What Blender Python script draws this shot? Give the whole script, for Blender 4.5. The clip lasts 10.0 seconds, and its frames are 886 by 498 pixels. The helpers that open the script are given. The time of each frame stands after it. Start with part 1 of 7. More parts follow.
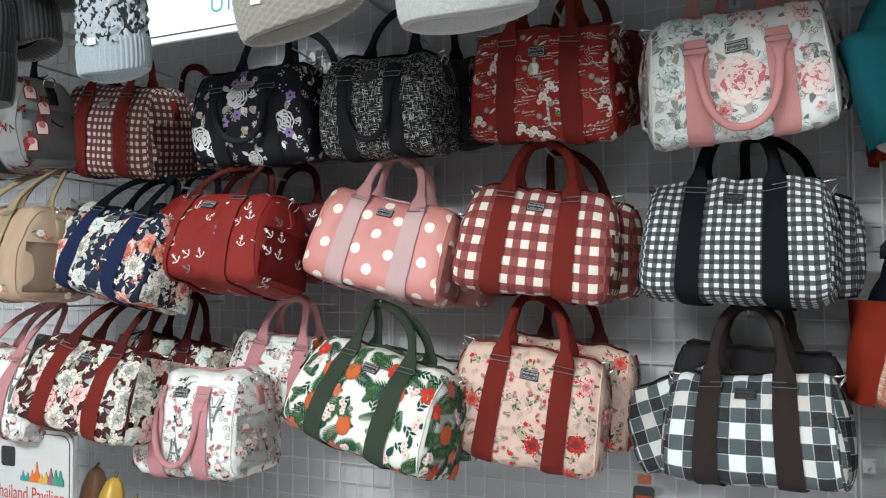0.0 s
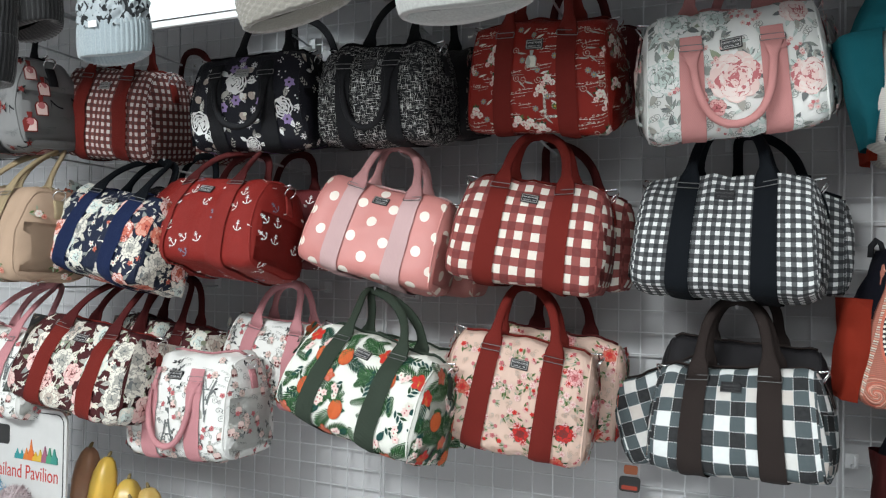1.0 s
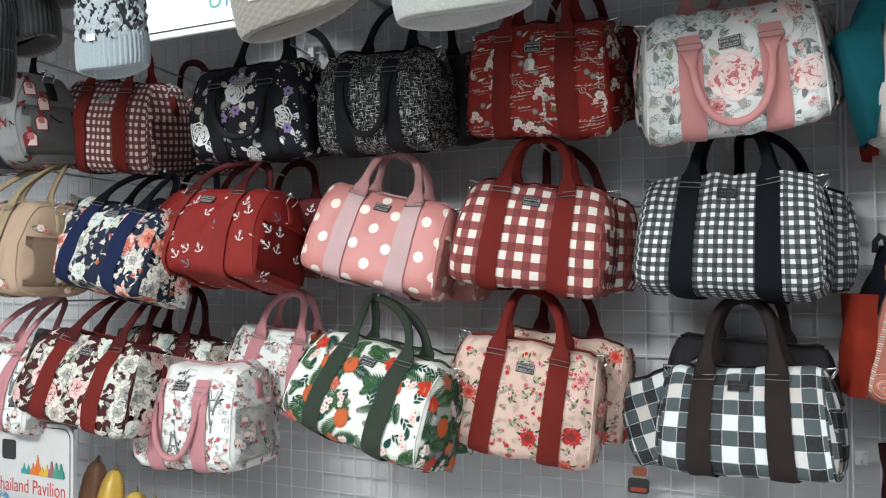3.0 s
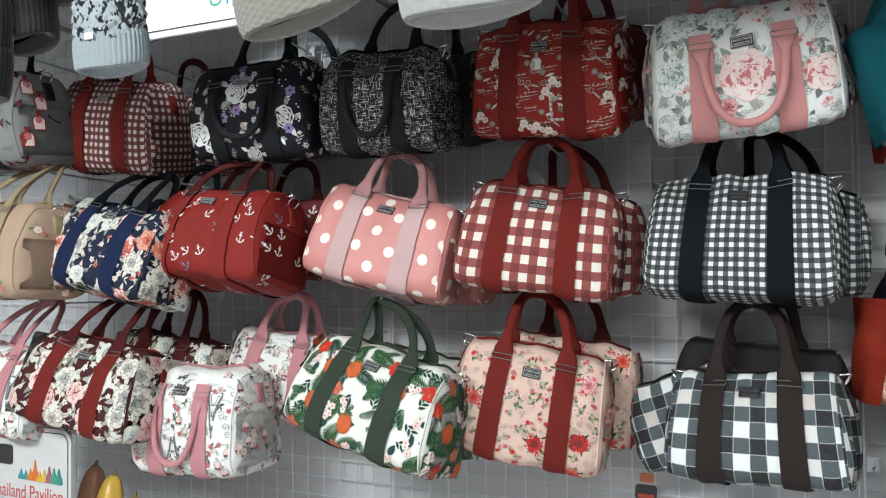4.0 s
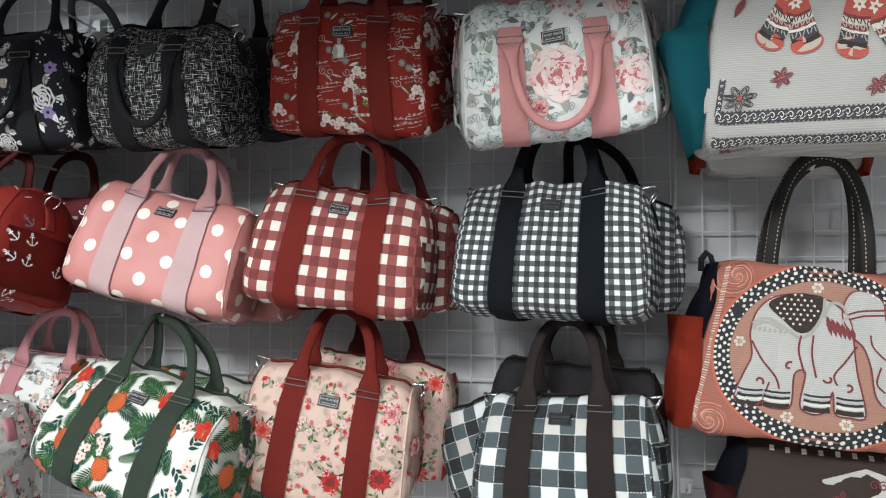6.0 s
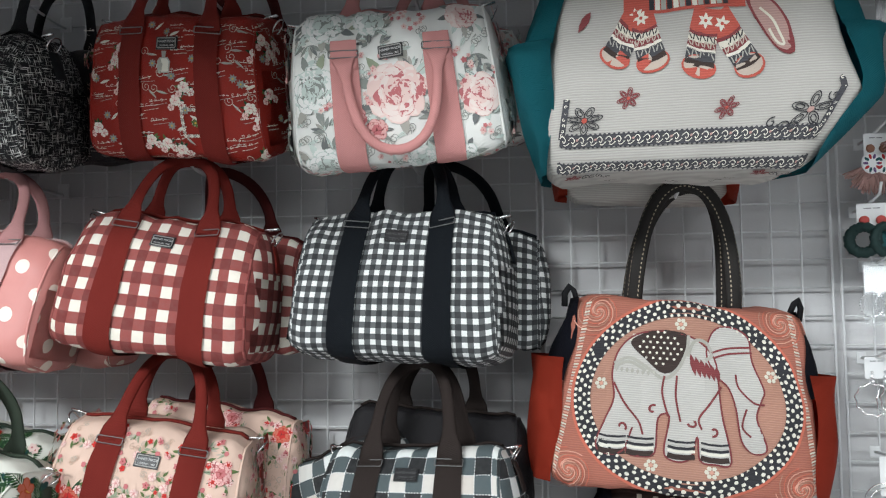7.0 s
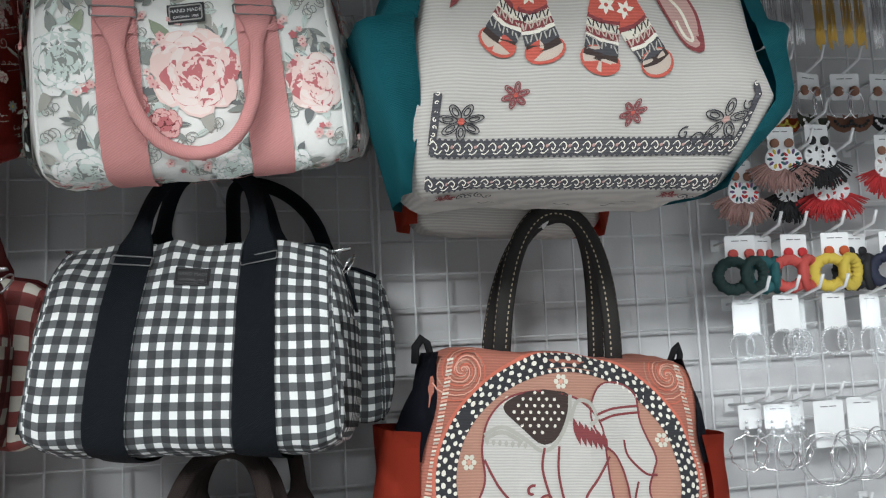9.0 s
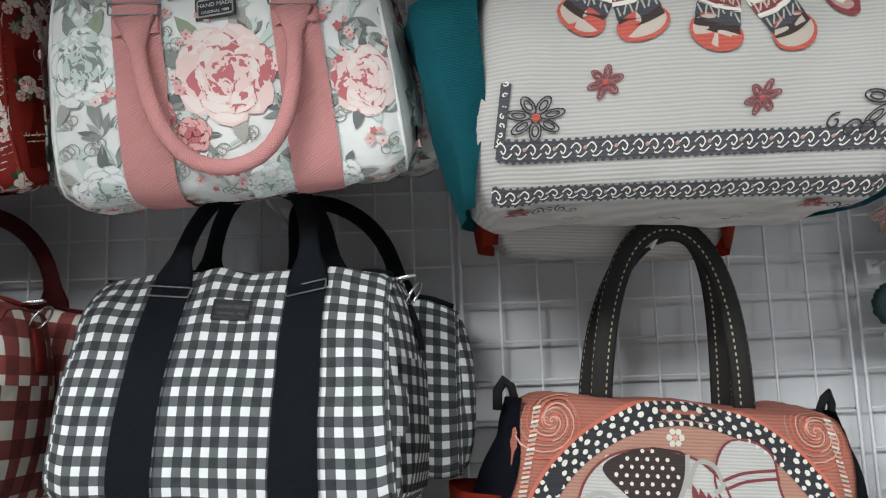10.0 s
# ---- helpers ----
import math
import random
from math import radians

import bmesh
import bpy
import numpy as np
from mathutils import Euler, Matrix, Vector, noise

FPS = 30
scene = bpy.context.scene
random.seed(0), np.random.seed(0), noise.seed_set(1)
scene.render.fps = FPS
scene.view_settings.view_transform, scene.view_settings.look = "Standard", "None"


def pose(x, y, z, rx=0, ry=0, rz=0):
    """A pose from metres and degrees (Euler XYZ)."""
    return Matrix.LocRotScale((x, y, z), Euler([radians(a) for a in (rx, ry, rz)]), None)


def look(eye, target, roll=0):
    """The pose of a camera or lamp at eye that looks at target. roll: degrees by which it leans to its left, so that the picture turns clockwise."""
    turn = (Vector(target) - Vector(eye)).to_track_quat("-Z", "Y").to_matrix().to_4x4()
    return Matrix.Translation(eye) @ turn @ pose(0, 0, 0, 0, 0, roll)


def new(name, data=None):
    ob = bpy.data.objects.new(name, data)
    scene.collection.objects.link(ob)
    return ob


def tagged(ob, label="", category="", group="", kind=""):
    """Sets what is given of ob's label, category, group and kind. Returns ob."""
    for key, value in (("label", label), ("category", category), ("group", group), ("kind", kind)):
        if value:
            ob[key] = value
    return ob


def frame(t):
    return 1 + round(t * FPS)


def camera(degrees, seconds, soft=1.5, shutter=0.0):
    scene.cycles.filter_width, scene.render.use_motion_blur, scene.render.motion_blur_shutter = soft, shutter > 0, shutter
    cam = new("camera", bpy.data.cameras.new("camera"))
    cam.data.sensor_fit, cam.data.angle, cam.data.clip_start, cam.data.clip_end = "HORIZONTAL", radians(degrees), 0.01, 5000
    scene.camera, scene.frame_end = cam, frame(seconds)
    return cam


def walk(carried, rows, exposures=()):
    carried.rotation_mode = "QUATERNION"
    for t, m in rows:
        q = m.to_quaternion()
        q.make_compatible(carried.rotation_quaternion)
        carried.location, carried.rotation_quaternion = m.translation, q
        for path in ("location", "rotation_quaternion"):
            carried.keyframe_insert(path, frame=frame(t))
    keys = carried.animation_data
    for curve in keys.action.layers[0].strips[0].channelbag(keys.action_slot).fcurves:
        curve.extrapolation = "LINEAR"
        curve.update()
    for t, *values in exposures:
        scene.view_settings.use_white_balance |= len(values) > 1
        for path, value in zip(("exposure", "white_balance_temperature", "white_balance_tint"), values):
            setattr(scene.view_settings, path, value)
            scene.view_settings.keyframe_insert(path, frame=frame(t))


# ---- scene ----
cam = camera(62.6, 10.0, 1.2)
PATH = [
    (0, (-0.256, -1.705, 1.471), (-1.025, 0.141, 1.529), -0.5),
    (0.5, (-0.25, -1.71, 1.469), (-1.041, 0.127, 1.513), 0.1),
    (1, (-0.243, -1.717, 1.467), (-1.006, 0.132, 1.5), 0.8),
    (1.5, (-0.239, -1.721, 1.465), (-0.993, 0.13, 1.548), -0.1),
    (2, (-0.235, -1.723, 1.464), (-0.998, 0.124, 1.537), -0.1),
    (2.5, (-0.238, -1.721, 1.465), (-1.006, 0.125, 1.513), -0.5),
    (4, (-0.267, -1.695, 1.475), (-1.032, 0.153, 1.52), -0.5),
    (4.5, (-0.279, -1.684, 1.479), (-1.015, 0.175, 1.52), -0.3),
    (5, (-0.296, -1.67, 1.484), (-0.907, 0.234, 1.515), -0.3),
    (5.5, (-0.24, -1.578, 1.475), (-0.736, 0.36, 1.504), 0.5),
    (5.7, (-0.225, -1.543, 1.484), (-0.689, 0.402, 1.518), 0.3),
    (6.8, (-0.086, -1.378, 1.515), (-0.377, 0.599, 1.602), -0.9),
    (7, (-0.067, -1.351, 1.517), (-0.315, 0.631, 1.626), -0.8),
    (7.2, (-0.058, -1.327, 1.515), (-0.277, 0.661, 1.640), -0.9),
    (7.5, (-0.05, -1.287, 1.513), (-0.221, 0.703, 1.606), -0.9),
    (8, (-0.093, -1.182, 1.523), (-0.058, 0.812, 1.667), -0.6),
    (8.5, (-0.132, -1.11, 1.539), (0.077, 0.868, 1.747), -1.8),
    (9, (-0.143, -1.078, 1.54), (0.2, 0.883, 1.735), -2.5),
    (9.5, (-0.111, -1.024, 1.551), (0.248, 0.929, 1.795), -2.6),
    (9.8, (-0.092, -0.978, 1.556), (0.088, 0.994, 1.838), -2.4),
    (10, (-0.081, -0.945, 1.559), (-0.061, 1.038, 1.82), -2.1),
]
walk(cam, [(t, look(eye, target, roll)) for t, eye, target, roll in PATH], [(0, 0.0), (5.0, 0.0), (7.0, 0.12), (8.5, 0.10), (10.0, 0.04)])

# ---- world, lamps, exposure ----
scene.view_settings.exposure = 0.0
world = bpy.data.worlds.new("world")
scene.world = world
world.use_nodes = True
world.node_tree.nodes["Background"].inputs[0].default_value = (0.80, 0.88, 1.0, 1)
world.node_tree.nodes["Background"].inputs[1].default_value = 0.035


def area(name, eye, target, sx, sy, watts, colour):
    data = bpy.data.lights.new(name, "AREA")
    data.shape, data.size, data.size_y, data.energy, data.color = "RECTANGLE", sx, sy, watts, colour
    ob = new(name, data)
    ob.matrix_world = look(eye, target)
    return ob


COOL = (0.92, 0.97, 0.98)
LAMPS = [((0.15, -3.0, 2.84), 1.4, 0.7, 46.0), ((-1.5, -3.0, 2.84), 1.4, 0.7, 164.0), ((1.9, -2.9, 2.84), 0.9, 0.5, 32.0)]
for p, sx, sy, w in LAMPS:
    area("ceiling_lamp_light", p, (p[0], p[1] + 1.4, 0), sx, sy, w, COOL)
spot = bpy.data.lights.new("spot_light", "SPOT")
spot.energy, spot.spot_size, spot.spot_blend, spot.shadow_soft_size, spot.color = 34.0, radians(40), 0.6, 0.03, (0.88, 0.97, 1.0)
new("spot_light", spot).matrix_world = look((-1.30, -0.98, 2.40), (-1.345, -0.5, 2.07))


# ---- materials ----
MATS = {}


def base(name, rough=0.7, metal=0.0):
    m = bpy.data.materials.new(name)
    m.use_nodes = True
    b = m.node_tree.nodes["Principled BSDF"]
    b.inputs["Roughness"].default_value, b.inputs["Metallic"].default_value = rough, metal
    return m, m.node_tree, b


def math_node(nt, op, a, b=None, c=None):
    n = nt.nodes.new("ShaderNodeMath")
    n.operation = op
    for k, v in enumerate((a, b, c)):
        if v is None:
            continue
        if isinstance(v, (int, float)):
            n.inputs[k].default_value = v
        else:
            nt.links.new(v, n.inputs[k])
    return n.outputs[0]


def mix(nt, fac, a, b, mode="MIX"):
    n = nt.nodes.new("ShaderNodeMix")
    n.data_type, n.blend_type = "RGBA", mode
    for k, v in ((0, fac), (6, a), (7, b)):
        if isinstance(v, (int, float)):
            n.inputs[k].default_value = v
        elif isinstance(v, tuple):
            n.inputs[k].default_value = (*v, 1)
        else:
            nt.links.new(v, n.inputs[k])
    return n.outputs[2]


def coords(nt, kind="UV"):
    return nt.nodes.new("ShaderNodeTexCoord").outputs[kind]


def noise_tex(nt, co, scale, detail=3.0, stretch=None):
    if stretch:
        mp = nt.nodes.new("ShaderNodeMapping")
        mp.inputs["Scale"].default_value = stretch
        nt.links.new(co, mp.inputs["Vector"])
        co = mp.outputs[0]
    n = nt.nodes.new("ShaderNodeTexNoise")
    n.inputs["Scale"].default_value, n.inputs["Detail"].default_value = scale, detail
    nt.links.new(co, n.inputs["Vector"])
    return n.outputs["Fac"]


def bump(nt, b, height, strength=0.3, dist=0.001):
    n = nt.nodes.new("ShaderNodeBump")
    n.inputs["Strength"].default_value, n.inputs["Distance"].default_value = strength, dist
    nt.links.new(height, n.inputs["Height"])
    nt.links.new(n.outputs[0], b.inputs["Normal"])


def weave(nt, co, pitch):
    """Height of a plain weave, from coordinates in metres."""
    sep = nt.nodes.new("ShaderNodeSeparateXYZ")
    nt.links.new(co, sep.inputs[0])
    k = 2 * math.pi / pitch
    u = math_node(nt, "SINE", math_node(nt, "MULTIPLY", sep.outputs[0], k))
    v = math_node(nt, "SINE", math_node(nt, "MULTIPLY", sep.outputs[1], k))
    return math_node(nt, "MULTIPLY", u, v), sep


def stained(nt, co, colour, amount=0.16, scale=14.0):
    """A colour with slow and fine variation."""
    slow = noise_tex(nt, co, scale, 4)
    fine = noise_tex(nt, co, scale * 30, 2)
    dark = tuple(c * (1 - amount) for c in colour)
    light = tuple(min(1, c * (1 + amount * 0.7)) for c in colour)
    a = mix(nt, slow, dark, light)
    return mix(nt, math_node(nt, "MULTIPLY", fine, amount), a, dark)


def fabric(name, colour, pitch=0.0012, rough=0.75, strength=0.35, sheen=0.0):
    if name in MATS:
        return MATS[name]
    m, nt, b = base(name, rough)
    co = coords(nt)
    w, _ = weave(nt, co, pitch)
    nt.links.new(stained(nt, coords(nt, "Object"), colour), b.inputs["Base Color"])
    bump(nt, b, w, strength, 0.0006)
    b.inputs["Specular IOR Level"].default_value = 0.22
    if sheen:
        b.inputs["Sheen Weight"].default_value = sheen
    MATS[name] = m
    return m


def plain(name, colour, rough=0.5, metal=0.0, amount=0.10):
    if name in MATS:
        return MATS[name]
    m, nt, b = base(name, rough, metal)
    nt.links.new(stained(nt, coords(nt, "Object"), colour, amount, 20), b.inputs["Base Color"])
    MATS[name] = m
    return m


def step_mod(nt, v, pitch, duty=0.5, shift=0.0):
    f = math_node(nt, "FRACT", math_node(nt, "ADD", math_node(nt, "DIVIDE", v, pitch), 50.0 + shift))
    return math_node(nt, "LESS_THAN", f, duty)


def gingham(name, light, mid, dark, pitch, duty=0.5):
    m, nt, b = base(name, 0.7)
    b.inputs["Specular IOR Level"].default_value = 0.2
    co = coords(nt)
    w, sep = weave(nt, co, 0.0011)
    u, v = step_mod(nt, sep.outputs[0], pitch, duty), step_mod(nt, sep.outputs[1], pitch, duty)
    # the half-tone squares show the twill of the two yarns
    tw = math_node(nt, "FRACT", math_node(nt, "MULTIPLY", math_node(nt, "ADD", sep.outputs[0], sep.outputs[1]), 700.0))
    half = mix(nt, math_node(nt, "MULTIPLY", tw, 0.35), mid, dark)
    one = mix(nt, math_node(nt, "ADD", u, v), light, half)
    both = mix(nt, math_node(nt, "MULTIPLY", u, v), one, dark)
    grain = mix(nt, math_node(nt, "MULTIPLY", noise_tex(nt, co, 90, 3), 0.25), both, (0.25, 0.23, 0.22))
    nt.links.new(grain, b.inputs["Base Color"])
    bump(nt, b, w, 0.3, 0.0006)
    return m


def tattersall(name):
    """White, black, grey and beige checks with white stitched lines."""
    m, nt, b = base(name, 0.72)
    b.inputs["Specular IOR Level"].default_value = 0.2
    co = coords(nt)
    w, sep = weave(nt, co, 0.0011)
    su, sv = sep.outputs[0], sep.outputs[1]
    p = 0.0280
    u, v = step_mod(nt, su, p * 2, 0.5), step_mod(nt, sv, p * 2, 0.5)
    wide_u, wide_v = step_mod(nt, su, p * 6, 1 / 6, 0.5), step_mod(nt, sv, p * 6, 1 / 6, 0.5)
    white, grey, black, beige = (0.84, 0.87, 0.86), (0.075, 0.100, 0.108), (0.012, 0.013, 0.015), (0.55, 0.46, 0.40)
    c = mix(nt, math_node(nt, "MAXIMUM", u, v), white, grey)
    c = mix(nt, math_node(nt, "MULTIPLY", u, v), c, black)
    only = math_node(nt, "MULTIPLY", wide_v, math_node(nt, "SUBTRACT", 1.0, u))
    c = mix(nt, math_node(nt, "MULTIPLY", only, 0.55), c, beige)
    only = math_node(nt, "MULTIPLY", wide_u, math_node(nt, "SUBTRACT", 1.0, v))
    c = mix(nt, math_node(nt, "MULTIPLY", only, 0.35), c, beige)
    line_u = math_node(nt, "MULTIPLY", step_mod(nt, su, p, 0.05, 0.02), step_mod(nt, sv, 0.005, 0.6))
    line_v = math_node(nt, "MULTIPLY", step_mod(nt, sv, p, 0.05, 0.02), step_mod(nt, su, 0.005, 0.6))
    c = mix(nt, math_node(nt, "MAXIMUM", line_u, line_v), c, (0.75, 0.76, 0.75))
    c = mix(nt, math_node(nt, "MULTIPLY", noise_tex(nt, co, 120, 3), 0.2), c, (0.2, 0.2, 0.2))
    nt.links.new(c, b.inputs["Base Color"])
    bump(nt, b, w, 0.3, 0.0006)
    return m


def dotted(name, ground, dot, pitch, radius):
    m, nt, b = base(name, 0.42)
    co = coords(nt)
    w, sep = weave(nt, co, 0.001)
    su, sv = sep.outputs[0], sep.outputs[1]

    def lattice(shift):
        fu = math_node(nt, "SUBTRACT", math_node(nt, "FRACT", math_node(nt, "ADD", math_node(nt, "DIVIDE", su, pitch), 50 + shift)), 0.5)
        fv = math_node(nt, "SUBTRACT", math_node(nt, "FRACT", math_node(nt, "ADD", math_node(nt, "DIVIDE", sv, pitch), 50.2 + shift)), 0.5)
        d = math_node(nt, "SQRT", math_node(nt, "ADD", math_node(nt, "MULTIPLY", fu, fu), math_node(nt, "MULTIPLY", fv, fv)))
        return math_node(nt, "LESS_THAN", d, radius / pitch)

    c = mix(nt, math_node(nt, "MAXIMUM", lattice(0.0), lattice(0.5)), stained(nt, coords(nt, "Object"), ground, 0.12), dot)
    nt.links.new(c, b.inputs["Base Color"])
    bump(nt, b, w, 0.2, 0.0005)
    return m


def tweed(name):
    m, nt, b = base(name, 0.85)
    b.inputs["Specular IOR Level"].default_value = 0.2
    co = coords(nt)
    a = noise_tex(nt, co, 1.0, 2, (50, 560, 1))
    c = noise_tex(nt, co, 1.0, 2, (560, 50, 1))
    top = math_node(nt, "MAXIMUM", a, c)
    r = nt.nodes.new("ShaderNodeValToRGB")
    r.color_ramp.elements[0].position, r.color_ramp.elements[0].color = 0.575, (0.012, 0.012, 0.014, 1)
    r.color_ramp.elements[1].position, r.color_ramp.elements[1].color = 0.69, (0.74, 0.74, 0.71, 1)
    nt.links.new(top, r.inputs[0])
    nt.links.new(r.outputs[0], b.inputs["Base Color"])
    bump(nt, b, top, 0.6, 0.001)
    return m


WHITE_PAINT = plain("white_paint", (0.78, 0.79, 0.79), 0.55)
WIRE = plain("white_coated_wire", (0.66, 0.67, 0.68), 0.4)
STEEL = plain("polished_steel", (0.75, 0.75, 0.76), 0.22, 1.0)
BLACK_PLATE = plain("black_enamel", (0.02, 0.02, 0.022), 0.3)
BUCKLE = plain("dull_steel", (0.20, 0.20, 0.20), 0.5, 0.8)
CHROME = plain("chrome", (0.86, 0.86, 0.87), 0.12, 1.0)


def wall_paint():
    m, nt, b = base("wall_paint", 0.8)
    co = coords(nt, "Object")
    c = stained(nt, co, (0.55, 0.55, 0.56), 0.10, 2.5)
    nt.links.new(c, b.inputs["Base Color"])
    bump(nt, b, noise_tex(nt, co, 260, 4), 0.15, 0.002)
    return m


WALL = wall_paint()
GOODS = plain("grey_wall_paint", (0.52, 0.52, 0.53), 0.8)


# ---- mesh helpers ----
def mesh_of(name, bm, mats, smooth=True):
    me = bpy.data.meshes.new(name)
    bm.to_mesh(me)
    bm.free()
    for m in mats if isinstance(mats, (list, tuple)) else [mats]:
        me.materials.append(m)
    if smooth:
        me.polygons.foreach_set("use_smooth", [True] * len(me.polygons))
    return me


def part(name, bm, mats, parent, label="", smooth=True):
    ob = new(name, mesh_of(name, bm, mats, smooth))
    ob.parent = parent
    return tagged(ob, label)


def thing(name, label, category, m=None, group="", kind=""):
    ob = new(name)
    ob.empty_display_size = 0.05
    if m is not None:
        ob.matrix_world = m
    return tagged(ob, label, category, group, kind)


def box(bm, size, at=(0, 0, 0), bevel=0.0, m=None):
    mm = Matrix.Translation(at) @ (m if m is not None else Matrix()) @ Matrix.Diagonal((*size, 1))
    r = bmesh.ops.create_cube(bm, size=1.0, matrix=mm)
    if bevel:
        es = list({e for v in r["verts"] for e in v.link_edges})
        bmesh.ops.bevel(bm, geom=es, offset=bevel, segments=2, affect="EDGES", profile=0.5)
    return bm


def tube(bm, pts, radii, sides=8, flat=1.0, up=None, closed=False):
    """A swept tube along pts. radii: one or (half width, half thickness) a point; up: the way of the thickness."""
    pts = [Vector(p) for p in pts]
    n = len(pts)
    rings = []
    uv = bm.loops.layers.uv.verify()
    side = None
    for i, p in enumerate(pts):
        if closed:
            t = pts[(i + 1) % n] - pts[i - 1]
        else:
            t = pts[min(i + 1, n - 1)] - pts[max(i - 1, 0)]
        t.normalize()
        ref = Vector(up) if up is not None else Vector((0.13, 0.2, 1))
        if up is None and side is not None:
            ref = side
        a = t.cross(ref)
        if a.length < 1e-4:
            a = t.cross(Vector((1, 0.1, 0)))
        a.normalize()
        b = a.cross(t).normalized()
        if up is None:
            side = b
        r = radii[i] if isinstance(radii, list) else radii
        ra, rb = r if isinstance(r, tuple) else (r, r)
        rings.append([bm.verts.new(p + a * (ra * math.cos(2 * math.pi * k / sides)) + b * (rb * math.sin(2 * math.pi * k / sides))) for k in range(sides)])
    length = 0.0
    for i in range(n if closed else n - 1):
        j = (i + 1) % n
        d = (pts[j] - pts[i]).length
        for k in range(sides):
            q = (k + 1) % sides
            f = bm.faces.new((rings[i][k], rings[i][q], rings[j][q], rings[j][k]))
            for lp, (uu, vv) in zip(f.loops, ((k, 0), (k + 1, 0), (k + 1, d), (k, d))):
                lp[uv].uv = (uu * 0.005, length + vv)
        length += d
    if not closed:
        bm.faces.new(rings[0][::-1])
        bm.faces.new(rings[-1])
    return bm


def bezier(p0, p1, p2, p3, n):
    out = []
    for i in range(n + 1):
        t = i / n
        out.append(Vector(p0) * (1 - t) ** 3 + Vector(p1) * 3 * t * (1 - t) ** 2 + Vector(p2) * 3 * t * t * (1 - t) + Vector(p3) * t ** 3)
    return out


# ---- setting ----
def slab(name, size, at, mat, label):
    bm = bmesh.new()
    box(bm, size, at)
    return tagged(new(name, mesh_of(name, bm, mat, False)), label, name.split("_")[0], "", "structure")


slab("wall_north", (6.6, 0.12, 3.0), (-0.2, 0.085, 1.5), WALL, "white painted shop wall behind the grid panels")
slab("wall_south", (6.6, 0.12, 3.0), (-0.2, -5.06, 1.5), GOODS, "plain grey shop wall across the aisle")
slab("wall_west", (0.12, 5.02, 3.0), (-3.44, -2.485, 1.5), GOODS, "plain grey shop wall at the end")
slab("wall_east", (0.12, 5.02, 3.0), (3.04, -2.485, 1.5), GOODS, "plain grey shop wall at the end")
slab("floor", (6.6, 5.2, 0.1), (-0.2, -2.485, -0.052), plain("floor_vinyl", (0.50, 0.50, 0.50), 0.4), "grey vinyl shop floor")
# unseen board, added to keep lamp light off the upper row of bags
slab("fascia", (6.36, 0.03, 0.875), (-0.2, -1.12, 2.5625), WALL, "unseen white board added to shade the top row of bags")
slab("ceiling", (6.6, 5.2, 0.1), (-0.2, -2.485, 3.054), WALL, "plain white shop ceiling")


def ceiling_lamp(p, sx, sy):
    t = thing("ceiling_lamp", "white strip lamp on the shop ceiling", "lamp", pose(p[0], p[1], 2.94), "ceiling lamps")
    bm = bmesh.new()
    box(bm, (sx + 0.06, sy + 0.06, 0.10), (0, 0, 0.012), 0.006)
    part("housing", bm, WHITE_PAINT, t, "", False)


for p, sx, sy, w in LAMPS:
    ceiling_lamp(p, sx, sy)


def unit_wire():
    bm = bmesh.new()
    bmesh.ops.create_cone(bm, cap_ends=True, segments=6, radius1=0.0017, radius2=0.0017, depth=1.0)
    return mesh_of("wire", bm, WIRE)


WIRE_MESH = unit_wire()


def grid_panel(x0, x1, z0, z1, y, label, offset=0.0):
    """A welded wire panel with 5 cm meshes and a thicker rim."""
    t = thing("grid_panel", label, "grid panel", pose(0, y, 0), "grid panels", "structure")
    nx, nz = round((x1 - x0) / 0.05), round((z1 - z0) / 0.05)
    for i in range(nx + 1):
        k = 1.4 if i in (0, nx) else 1.0
        w = new("wire", WIRE_MESH)
        w.parent = t
        w.matrix_local = pose(x0 + 0.05 * i, 0, (z0 + z1) / 2) @ Matrix.Diagonal((k, k, z1 - z0, 1))
    for j in range(nz + 1):
        k = 1.4 if j in (0, nz) else 1.0
        w = new("wire", WIRE_MESH)
        w.parent = t
        w.matrix_local = pose((x0 + x1) / 2, 0.0034, z0 + 0.05 * j, 0, 90, 0) @ Matrix.Diagonal((k, k, x1 - x0, 1))
    return t


grid_panel(-0.05, 0.45, 0.66, 2.46, 0.0, "white wire grid panel fixed to the wall")
grid_panel(-1.11, -0.06, 0.66, 2.46, 0.0, "white wire grid panel fixed to the wall")
grid_panel(-2.17, -1.12, 0.66, 2.46, 0.0, "white wire grid panel fixed to the wall")
grid_panel(-3.23, -2.18, 0.66, 2.46, 0.0, "white wire grid panel fixed to the wall")
grid_panel(0.465, 1.465, 0.66, 2.46, 0.0, "white wire grid panel hung with earrings")


